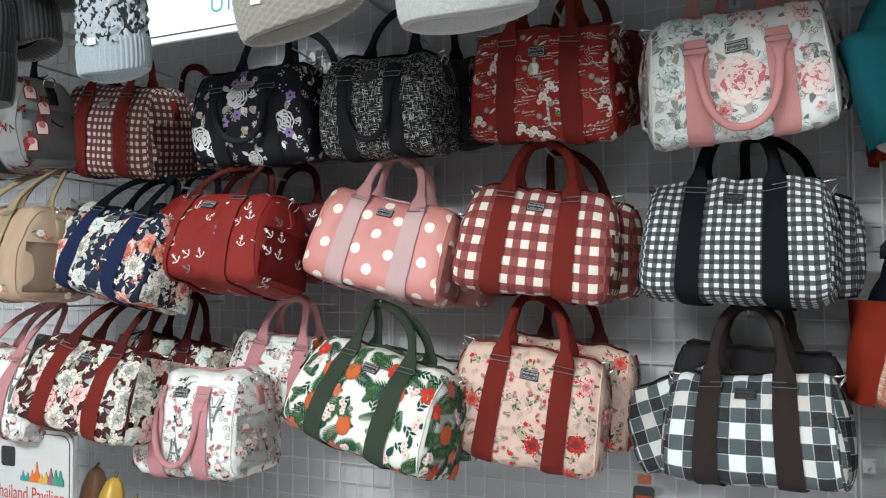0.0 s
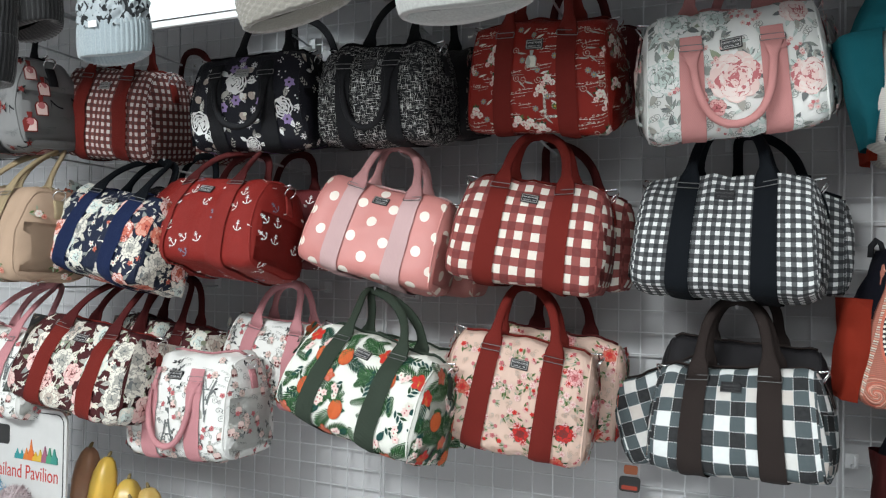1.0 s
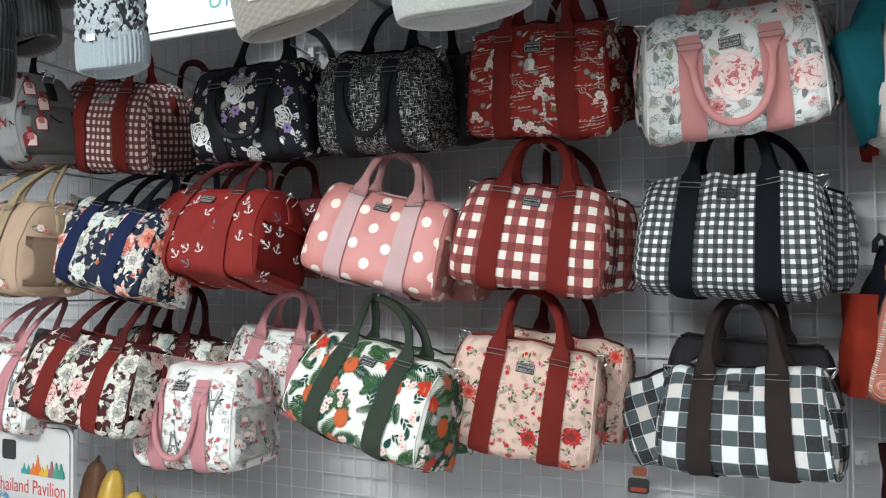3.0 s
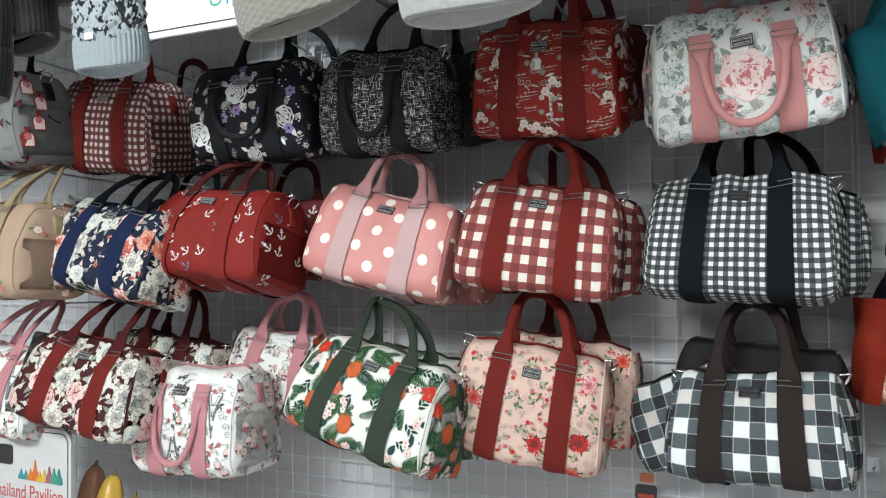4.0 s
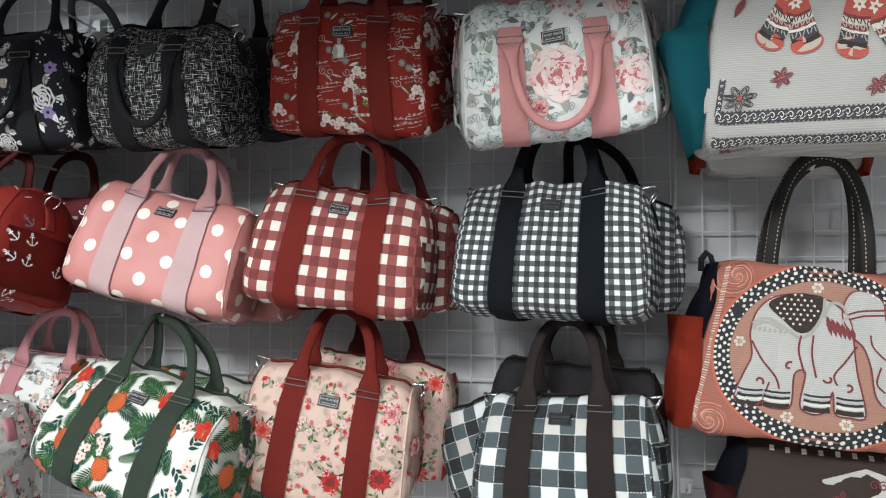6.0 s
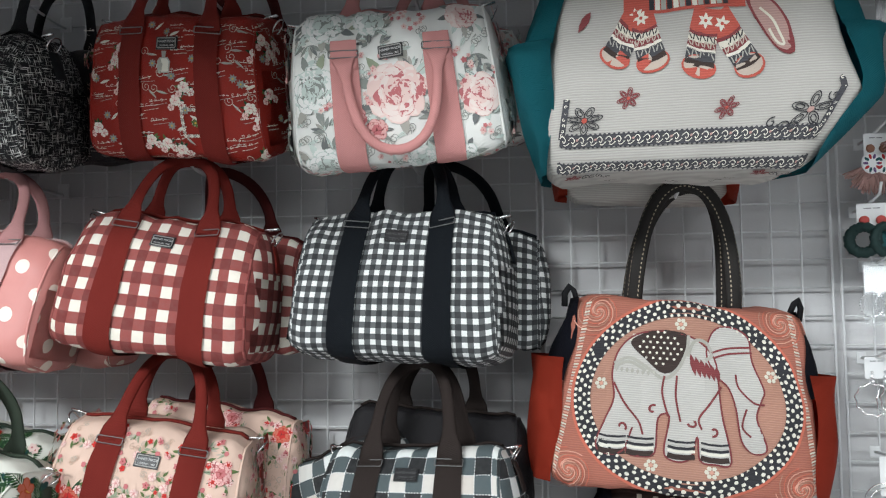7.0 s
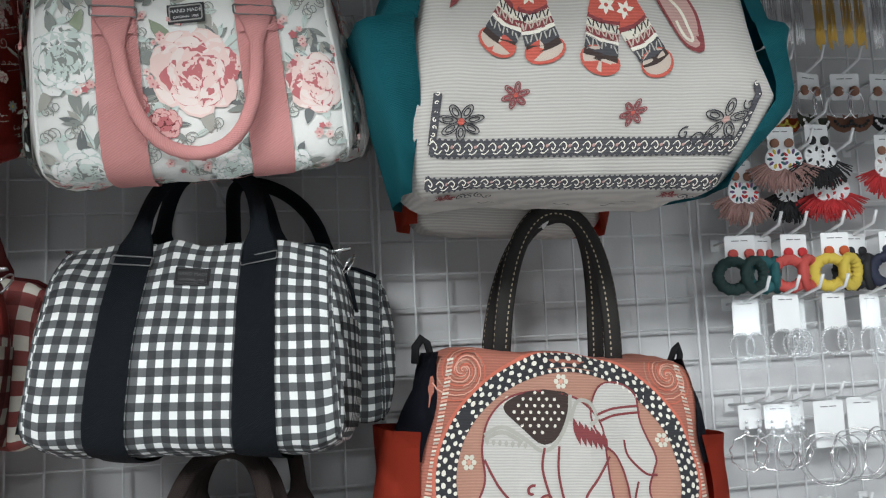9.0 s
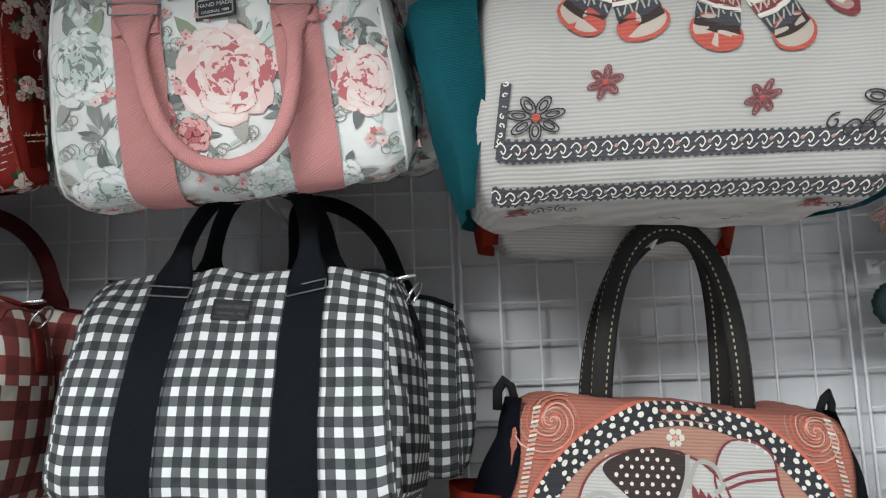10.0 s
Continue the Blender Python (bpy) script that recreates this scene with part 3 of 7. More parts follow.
        self.blob(cx, cs, .08 * r, dark)
        self.under()

    def daisy(self, cx, cs, r, n, col, heart, wide=.55):
        a0 = self.rng.uniform(0, 6.3)
        self.over(60)
        for i in range(n):
            self.leaf(cx, cs, r, r * wide, a0 + 2 * math.pi * i / n, col)
        self.blob(cx, cs, r * .22, heart)
        self.under()

    def frond(self, cx, cs, length, rot, mats, n=9, spread=.9):
        bend = self.rng.uniform(-.5, .5)
        x, y, a = 0.0, 0.0, rot
        path = []
        for i in range(n + 1):
            path.append((x, y, a))
            x, y, a = x + length / n * math.cos(a), y + length / n * math.sin(a), a + bend / n
        for i, (px, py, pa) in enumerate(path):
            t = i / n
            ll = length * .42 * (math.sin(math.pi * (.15 + .8 * t)) + .12)
            for sd in (-1, 1):
                self.leaf(cx + px, cs - py, ll, length * .062, pa + sd * spread * (1.15 - .6 * t), mats[i % len(mats)])
        self.stroke([(p[0], p[1]) for p in path], length * .03, cx, cs, mats[-1])

    def hibiscus(self, cx, cs, r, col, deep, heart):
        a0 = self.rng.uniform(0, 6.3)
        self.over(60)
        for i in range(5):
            a = a0 + 2 * math.pi * i / 5
            self.blob(cx + .55 * r * math.cos(a), cs - .55 * r * math.sin(a), .54 * r, deep, .8, a, 10)
            self.blob(cx + .56 * r * math.cos(a), cs - .56 * r * math.sin(a), .46 * r, col, .76, a, 10)
        self.blob(cx, cs, .2 * r, deep)
        self.stroke([(0, 0), (.5 * r * math.cos(a0 + .6), .5 * r * math.sin(a0 + .6))], .09 * r, cx, cs, heart)
        self.under()

    def pineapple(self, cx, cs, r, col, deep, leaf_mats):
        self.over()
        for i in range(7):
            self.leaf(cx, cs - .7 * r, 1.0 * r, .24 * r, math.pi / 2 + (i - 3) * .33, leaf_mats[i % 2])
        self.blob(cx, cs, r, deep, 1.15, 0, 14, .03)
        for i in range(-3, 4):
            for j in range(-4, 5):
                u, v = (i + .5 * (j % 2)) * .27, j * .24
                if u * u + (v / 1.12) ** 2 < .8:
                    self.blob(cx + u * r, cs + v * r, .115 * r, col, 1, .78, 5, .05)
        self.under()

    def bars(self, cx, cs, length, rows, mat, rot=0.0, h=0.0016):
        """Writing too small to read."""
        for k in range(rows):
            x = -length / 2
            while x < length / 2:
                w = self.rng.uniform(.12, .28) * length
                e = min(length / 2, x + w)
                self.stroke([(x, -k * h * 3.2), (e, -k * h * 3.2)], h, cx, cs, mat, rot)
                x = e + .05 * length

    def curl(self, cx, cs, r, mat, rot=0.0, width=None, turns=1.3):
        pts = [(r * (1 - t * .8) * math.cos(t * turns * 6.28), r * (1 - t * .8) * math.sin(t * turns * 6.28)) for t in [i / 16 for i in range(17)]]
        self.stroke(pts, width or r * .18, cx, cs, mat, rot)

    def anchor(self, cx, cs, r, mat, rot=0.0):
        w = .17 * r
        self.stroke([(0, .72 * r), (0, -.95 * r)], w, cx, cs, mat, rot)
        self.stroke([(-.42 * r, .42 * r), (.42 * r, .42 * r)], w, cx, cs, mat, rot)
        self.stroke([(.85 * r * math.sin(a), -.1 * r - .85 * r * math.cos(a)) for a in [-1.25 + 2.5 * i / 10 for i in range(11)]], w, cx, cs, mat, rot)
        self.stroke([(.2 * r * math.cos(a), .88 * r + .2 * r * math.sin(a)) for a in [6.3 * i / 9 for i in range(10)]], w * .8, cx, cs, mat, rot)
        for sd in (-1, 1):
            self.poly([(sd * 1.02 * r, -.15 * r), (sd * .55 * r, -.38 * r), (sd * .98 * r, -.62 * r)], cx, cs, mat, rot)

    def tower(self, cx, cs, h, mat, gap, rot=0.0):
        """A lattice tower on four arched legs."""
        for sd in (-1, 1):
            self.stroke([(sd * .20 * h, -.5 * h), (sd * .105 * h, -.26 * h), (sd * .055 * h, -.02 * h), (sd * .02 * h, .32 * h)], .055 * h, cx, cs, mat, rot)
            self.stroke([(sd * .11 * h, -.5 * h), (sd * .05 * h, -.30 * h), (0, -.27 * h)], .02 * h, cx, cs, mat, rot)
        self.stroke([(0, -.1 * h), (0, .5 * h)], .04 * h, cx, cs, mat, rot)
        for v, w in ((-.26, .28), (-.02, .17), (.30, .07)):
            self.stroke([(-w / 2 * h, v * h), (w / 2 * h, v * h)], .03 * h, cx, cs, mat, rot)
        for i in range(6):
            v = -.46 + .075 * i
            wd = .15 - .022 * i
            self.stroke([(-wd * h, v * h), (wd * h * -.5, (v + .05) * h)], .012 * h, cx, cs, gap, rot)
            self.stroke([(wd * h, v * h), (wd * h * .5, (v + .05) * h)], .012 * h, cx, cs, gap, rot)

    def bottle(self, cx, cs, h, mat, line, rot=0.0):
        self.poly([(-.28 * h, -.5 * h), (.28 * h, -.5 * h), (.32 * h, 0), (.2 * h, .18 * h), (-.2 * h, .18 * h), (-.32 * h, 0)], cx, cs, line, rot)
        self.poly([(-.23 * h, -.45 * h), (.23 * h, -.45 * h), (.26 * h, 0), (.16 * h, .13 * h), (-.16 * h, .13 * h), (-.26 * h, 0)], cx, cs, mat, rot)
        self.poly([(-.08 * h, .18 * h), (.08 * h, .18 * h), (.12 * h, .46 * h), (-.12 * h, .46 * h)], cx, cs, line, rot)

    def spots(self, n, gap, x0=-1.0, x1=1.0, top=0.47, taken=None):
        """Random places on the front and the bottom, no nearer than gap to those taken."""
        sh, g, out = self.sh, self.rng, []
        taken = taken if taken is not None else []
        if self.side == 0:
            a0, a1, xa, xb = sh.at_height(top), sh.length * .60, x0 * sh.W * .48, x1 * sh.W * .48
        else:
            a0, a1, xa, xb = -sh.H * .44, sh.H * .44, -sh.D * .42, sh.D * .42
        for _ in range(n * 24):
            x, s = g.uniform(xa, xb), g.uniform(a0, a1)
            if self.side == 0 and gap < 0.02 and abs(abs(x) - 0.22 * sh.W) < 0.016:
                continue
            if all((x - q[0]) ** 2 + (s - q[1]) ** 2 > (0.66 * (gap + q[2])) ** 2 for q in taken):
                taken.append((x, s, gap))
                out.append((x, s))
                if len(out) >= n:
                    break
        return out

    def finish(self, root, label):
        me = bpy.data.meshes.new("printed_pattern")
        me.from_pydata(self.verts, [], self.faces)
        for m in self.mats:
            me.materials.append(m)
        me.polygons.foreach_set("material_index", self.idx)
        uv = me.uv_layers.new(name="UVMap")
        co = np.zeros(len(me.loops), dtype=np.int32)
        me.loops.foreach_get("vertex_index", co)
        v = np.array([(p.x, p.z) for p in self.verts])
        uv.data.foreach_set("uv", v[co].ravel())
        bm = bmesh.new()
        bm.from_mesh(me)
        bmesh.ops.recalc_face_normals(bm, faces=bm.faces)
        # every piece looks away from the middle of the bag
        flip = [f for f in bm.faces if f.normal.dot(f.calc_center_median()) < 0]
        bmesh.ops.reverse_faces(bm, faces=flip)
        bm.to_mesh(me)
        bm.free()
        ob = new("printed_pattern", me)
        ob.parent = root
        return tagged(ob, label, "", "", "stuff")


def both(draw, label):
    """Runs a drawing over the front and the two ends of a bag."""
    def run(root, sh, seed):
        p = Print(sh, seed)
        for side in (0, 1, -1):
            p.side = side
            draw(p, side)
        p.finish(root, label)
    return run


LEAF_A, LEAF_B, LEAF_G = ink("sage", (0.30, 0.34, 0.24)), ink("dark_green", (0.020, 0.060, 0.026)), ink("grey_leaf", (0.26, 0.28, 0.26))
GREEN2, GREEN3, TEAL_INK = ink("green", (0.045, 0.13, 0.045)), ink("moss", (0.10, 0.15, 0.05)), ink("teal", (0.010, 0.055, 0.050))
CREAM, CREAM2, STONE = ink("cream", (0.74, 0.71, 0.63)), ink("ivory", (0.66, 0.63, 0.54)), ink("stone", (0.40, 0.39, 0.35))
CORAL, CORAL2, DEEP = ink("coral", (0.56, 0.15, 0.10)), ink("salmon", (0.66, 0.34, 0.26)), ink("deep_red", (0.22, 0.028, 0.024))
PINK, PINK2, PINK3 = ink("pink", (0.72, 0.42, 0.40)), ink("pale_pink", (0.80, 0.60, 0.56)), ink("rose_pink", (0.52, 0.16, 0.17))
WHITE_INK, LILAC, BLACK_INK = ink("white", (0.82, 0.82, 0.80)), ink("lilac", (0.34, 0.24, 0.48)), ink("black", (0.016, 0.016, 0.018))
ORANGE, ORANGE2, GOLD = ink("orange", (0.72, 0.16, 0.045)), ink("burnt_orange", (0.48, 0.09, 0.03)), ink("gold", (0.62, 0.40, 0.06))
SCARLET, MINT, BLUSH2 = ink("scarlet", (0.55, 0.030, 0.025)), ink("pale_mint", (0.58, 0.66, 0.62)), ink("shadow_blush", (0.58, 0.42, 0.33))
MAROON_INK, SMOKE, TAUPE = ink("maroon", (0.15, 0.035, 0.035)), ink("smoke", (0.16, 0.17, 0.17)), ink("taupe", (0.50, 0.42, 0.36))
PINK0 = ink("blush_white", (0.82, 0.70, 0.66))
BLUE_INK = ink("grey_blue", (0.16, 0.20, 0.28))


def lush(p, side, big, cols, small, leaves, count=1.0):
    """Large roses in clusters, smaller flowers between them, and slim leaves on the open ground."""
    g = p.rng
    k = 1.0 if side == 0 else 0.45
    taken = []
    roses = [(x, s, big * g.uniform(.85, 1.25)) for x, s in p.spots(int(26 * k * count), big * 1.18, taken=taken)]
    fill = p.spots(int(84 * k), big * .48, taken=taken)
    for x, s, r in roses:
        a0 = g.uniform(0, 6.3)
        for i in range(6):
            a = a0 + i * 1.05 + g.uniform(-.3, .3)
            p.leaf(x + r * .7 * math.cos(a), s - r * .7 * math.sin(a), r * .95, r * .40, a, leaves[i % len(leaves)], SMOKE)
    for x, s in fill:
        for i in range(2):
            p.leaf(x, s, big * g.uniform(.4, .75), big * .15, g.uniform(0, 6.3), leaves[g.randrange(len(leaves))])
    for i, (x, s, r) in enumerate(roses):
        p.rose(x, s, r, *cols[g.randrange(len(cols))])
    for x, s in fill[:len(fill) * 2 // 3]:
        c = small[g.randrange(len(small))]
        p.daisy(x, s, big * g.uniform(.24, .36), 5, c[0], c[1], .6)


def draw_navy(p, side):
    lush(p, side, 0.0235, [(CREAM, STONE, SMOKE), (CREAM, MINT, SMOKE), (CORAL2, CORAL, DEEP), (PINK2, CORAL, DEEP)], [(CREAM, CORAL), (CORAL, DEEP), (CREAM, STONE)], [CREAM2, LEAF_G, STONE, CREAM])


def draw_maroon(p, side):
    lush(p, side, 0.0270, [(CREAM, STONE, SMOKE), (CREAM, MINT, LEAF_G), (PINK2, PINK, MAROON_INK), (CREAM, TAUPE, SMOKE)], [(CREAM, PINK), (CREAM, STONE), (CREAM, MAROON_INK)], [CREAM2, LEAF_A, LEAF_G, STONE])


def draw_white(p, side):
    g = p.rng
    taken = []
    at = p.sh.at_height
    if side == 0:
        spots = [(.004, at(.00), .043, 0), (-.118, at(.06), .034, 1), (.120, at(-.10), .030, 0), (-.108, at(-.45), .028, 1), (.110, at(.42), .024, 0), (-.100, at(.45), .034, 1), (.028, at(-.46), .020, 1), (-.03, at(.44), .024, 1), (-.060, at(-.14), .017, 2), (.085, at(-.47), .022, 1), (-.030, at(-.24), .016, 2)]
    else:
        spots = [(.02, -.03, .034, 0), (-.04, .05, .028, 1), (.04, .06, .024, 1)]
    for x, s, r, kind in spots:
        taken.append((x, s, r * 1.1))
    fill = p.spots(120 if side == 0 else 44, .0100, taken=taken)
    tones = ((PINK0, PINK2, PINK3), (WHITE_INK, MINT, LEAF_G), (PINK, PINK3, MAROON_INK))
    for x, s, r, kind in spots:
        a0 = g.uniform(0, 6)
        for i in range(9):
            a = a0 + i * .7 + g.uniform(-.25, .25)
            p.leaf(x + r * .75 * math.cos(a), s - r * .75 * math.sin(a), r * g.uniform(.6, .95), r * .34, a, (LEAF_G, SMOKE, MINT, STONE, LEAF_A)[i % 5], (STONE, SMOKE)[i % 2])
    for i, (x, s) in enumerate(fill):
        if i % 3 == 0:
            a0 = g.uniform(0, 6.3)
            for k in range(5):
                p.leaf(x, s, g.uniform(.012, .024), .0065, a0 + .5 * k + g.uniform(-.15, .15), (LEAF_G, MINT, STONE, SMOKE)[k % 4], SMOKE if k < 2 else None)
        elif i % 3 == 1:
            for k in range(5):
                p.daisy(x + g.uniform(-.010, .010), s + g.uniform(-.010, .010), g.uniform(.003, .0055), 5, (PINK, PINK2, PINK3)[k % 3], PINK3, .8)
        else:
            for k in range(3):
                p.curl(x + .004 * k, s - .003 * k, .007, (LEAF_G, STONE)[k % 2], g.uniform(0, 6), .0009)
            p.leaf(x, s, .018, .006, g.uniform(0, 6.3), MINT, STONE)
    for x, s, r, kind in spots:
        p.rose(x, s, r, *tones[kind])


def draw_blush(p, side):
    g = p.rng
    taken = []
    big = p.spots(13 if side == 0 else 5, .034, taken=taken)
    small = p.spots(150 if side == 0 else 44, .0110, taken=taken)
    for j, (x, s) in enumerate(big):
        r0 = g.uniform(0, 6.3)
        for i in range(9):
            p.leaf(x, s, g.uniform(.020, .034), .0075, r0 + .7 * i, (GREEN3, LEAF_A, LEAF_B)[i % 3], LEAF_B)
        for q in range(4):
            d = r0 + 1.6 * q
            p.rose(x + .017 * math.cos(d), s - .017 * math.sin(d), g.uniform(.006, .009), *((PINK2, PINK3, DEEP), (PINK, SCARLET, DEEP))[q % 2])
        p.rose(x, s, g.uniform(.0145, .019), *((SCARLET, DEEP, MAROON_INK), (PINK, PINK3, DEEP), (CORAL, SCARLET, DEEP))[j % 3])
    for i, (x, s) in enumerate(small):
        if i % 4 == 0:
            for k in range(3):
                dx, ds = g.uniform(-.009, .009), g.uniform(-.009, .009)
                for q in range(2):
                    p.curl(x + dx, s + ds, .006 - .0025 * q, (BLUSH2, TAUPE)[k % 2], g.uniform(0, 6), .0010, 1.0)
        elif i % 4 == 1:
            r0 = g.uniform(0, 6.3)
            for k in range(6):
                p.leaf(x + .003 * k * math.cos(r0), s - .003 * k * math.sin(r0), .011, .0045, r0 + (.8 if k % 2 else -.8), (BLUSH2, LEAF_A, GREEN3)[k % 3])
            p.rose(x, s, .007, PINK2, PINK, PINK3)
        elif i % 4 == 2:
            r0 = g.uniform(0, 6.3)
            for k in range(5):
                p.leaf(x, s, g.uniform(.010, .020), .0034, r0 + .35 * k, (TAUPE, LEAF_A, GREEN3)[k % 3])
            p.blob(x, s, .004, PINK3)
        else:
            for k in range(3):
                p.daisy(x + g.uniform(-.009, .009), s + g.uniform(-.009, .009), g.uniform(.003, .0065), 5, (SCARLET, PINK3, PINK)[k % 3], DEEP, .8)
            p.leaf(x, s, .014, .005, g.uniform(0, 6.3), GREEN3)


def draw_cream(p, side):
    """Single palm fronds, dark sprigs, hibiscus and pineapples, far apart on the pale ground."""
    g = p.rng
    taken = []
    k = 1 if side == 0 else .4
    a = p.spots(int(20 * k), .036, taken=taken)
    b = p.spots(int(64 * k), .0165, taken=taken)
    for i, (x, s) in enumerate(a):
        r0 = g.uniform(0, 6.3)
        for q in range(2 + i % 2):
            d = r0 + q * 1.9 + g.uniform(-.3, .3)
            p.frond(x + .008 * math.cos(d), s - .008 * math.sin(d), g.uniform(.046, .062), d, ((LEAF_B, GREEN2), (GREEN2, LEAF_B), (TEAL_INK, LEAF_B))[q % 3], 12, .85)
        p.leaf(x, s, .026, .012, r0 + 4.6, TEAL_INK, GREEN2)
    for i, (x, s) in enumerate(b):
        r0 = g.uniform(0, 6.3)
        if i % 3 == 0:
            p.frond(x, s, .036, r0, (LEAF_B, GREEN2), 9, .7)
        elif i % 3 == 1:
            for q in range(5):
                p.leaf(x + .005 * q * math.cos(r0), s - .005 * q * math.sin(r0), .016, .006, r0 + (.7 if q % 2 else -.7), (TEAL_INK, LEAF_B)[q % 2])
        else:
            p.leaf(x, s, .026, .013, r0, TEAL_INK, GREEN2)
            for q in range(3):
                p.daisy(x + g.uniform(-.012, .012), s + g.uniform(-.012, .012), .0085, 5, (PINK2, CREAM)[q % 2], PINK3, .85)
    for i, (x, s) in enumerate(a):
        if i % 3 == 2:
            p.pineapple(x, s, .0175, ORANGE, ORANGE2, (GREEN2, LEAF_B))
        else:
            p.hibiscus(x, s, g.uniform(.014, .019), (CORAL, SCARLET, ORANGE)[i % 3], ORANGE2, GOLD)


def draw_black(p, side):
    g = p.rng
    taken = []
    if side == 0:
        spots = [(-.122, p.sh.at_height(-.16), .034), (.112, p.sh.at_height(-.04), .031), (-.014, p.sh.at_height(.24), .034), (.02, p.sh.at_height(-.40), .022)]
    else:
        spots = [(.0, .0, .026)]
    for x, s, r in spots:
        taken.append((x, s, r * .8))
        for i in range(5):
            p.leaf(x + r * .8 * math.cos(i * 1.3), s - r * .8 * math.sin(i * 1.3), r * .9, r * .42, i * 1.3, (WHITE_INK, STONE)[i % 2], BLACK_INK)
        p.line_rose(x, s, r, (WHITE_INK, PINK2)[0], BLACK_INK)
    for i, (x, s) in enumerate(p.spots(110 if side == 0 else 30, .0112, taken=taken)):
        m = i % 6
        if m == 0:
            p.daisy(x, s, .014, 6, LILAC, BLACK_INK, .8)
        elif m == 1:
            p.daisy(x, s, .010, 8, WHITE_INK, BLACK_INK, .3)
        elif m == 2:
            r0 = g.uniform(0, 6.3)
            for q in range(6):
                p.leaf(x + .004 * q * math.cos(r0), s - .004 * q * math.sin(r0), .009, .0042, r0 + (.8 if q % 2 else -.8), (STONE, WHITE_INK)[i % 2])
        elif m == 3:
            p.blob(x, s, .0115, TAUPE, .75, g.uniform(0, 3))
            p.blob(x + .005, s - .004, .006, CREAM, .8)
        elif m == 4:
            p.leaf(x, s, .020, .010, g.uniform(0, 6.3), WHITE_INK, BLACK_INK)
            p.leaf(x, s, .017, .008, g.uniform(0, 6.3), STONE, BLACK_INK)
        else:
            for q in range(5):
                p.blob(x + g.uniform(-.009, .009), s + g.uniform(-.009, .009), .002, WHITE_INK)


def draw_red(p, side):
    g = p.rng
    taken = []
    if side == 0:
        cx, cs = .045, p.sh.at_height(-.22)
        for k in range(4):
            for i in range(9):
                u, v = (i - 4) * .0052, .021
                for _ in range(k):
                    u, v = -v, u
                p.daisy(cx + u, cs + v, .0036, 5, (CREAM, STONE)[i % 2], DEEP, .7)
        p.curl(cx, cs, .009, CREAM, 0, .0012)
        p.daisy(cx, cs, .008, 6, GREEN3, GOLD)
        taken.append((cx, cs, .026))
        for q in range(4):
            p.bottle(-.005, p.sh.at_height(.20), .036, CREAM, STONE)
        taken.append((-.005, p.sh.at_height(.2), .015))
    for i, (x, s) in enumerate(p.spots(150 if side == 0 else 44, .0098, taken=taken)):
        m = i % 6
        if m == 0:
            for q in range(5):
                p.leaf(x, s, .016, .0055, g.uniform(0, 6.3), (LEAF_B, GREEN3)[q % 2])
            p.rose(x, s, .0095, CREAM, PINK2, PINK3)
            p.rose(x + .011, s + .008, .0068, CREAM, PINK, DEEP)
            p.rose(x - .008, s + .011, .006, PINK2, PINK, DEEP)
        elif m in (1, 3, 4):
            p.bars(x, s, g.uniform(.024, .036), 1, (CREAM, CREAM2, STONE)[i % 3], g.uniform(.0, .2), .0010)
            p.bars(x + .004, s + .006, g.uniform(.018, .03), 1, (CREAM2, STONE)[i % 2], g.uniform(.0, .2), .0009)
            for q in range(3):
                p.curl(x - .012 + .009 * q, s - .001, .0026, CREAM, g.uniform(0, 6), .0007, .8)
        elif m == 2:
            p.daisy(x, s, .0075, 8, LEAF_G, GOLD, .45)
            p.leaf(x + .006, s + .008, .02, .005, g.uniform(-1, 1), CREAM, STONE)
        else:
            p.curl(x, s, .008, CREAM2, g.uniform(0, 6), .0008)
            p.leaf(x + .004, s + .004, .022, .004, g.uniform(-.8, .2), STONE, CREAM)


def draw_anchor(p, side):
    g = p.rng
    taken = []
    for i, (x, s) in enumerate(p.spots(44 if side == 0 else 14, .0180, taken=taken)):
        m = i % 7
        if m not in (2, 5):
            p.anchor(x, s, .0108, WHITE_INK if i % 7 else BLUE_INK, g.uniform(-1.2, 1.2))
        elif m == 2:
            p.bars(x, s, .016, 1, WHITE_INK, g.uniform(-.5, .5), .0024)
        else:
            p.poly([(-.008, .001), (-.002, .0035), (.004, .003), (.008, .006), (.007, 0), (.002, -.003), (-.004, -.003)], x, s, WHITE_INK, g.uniform(-.3, .3))


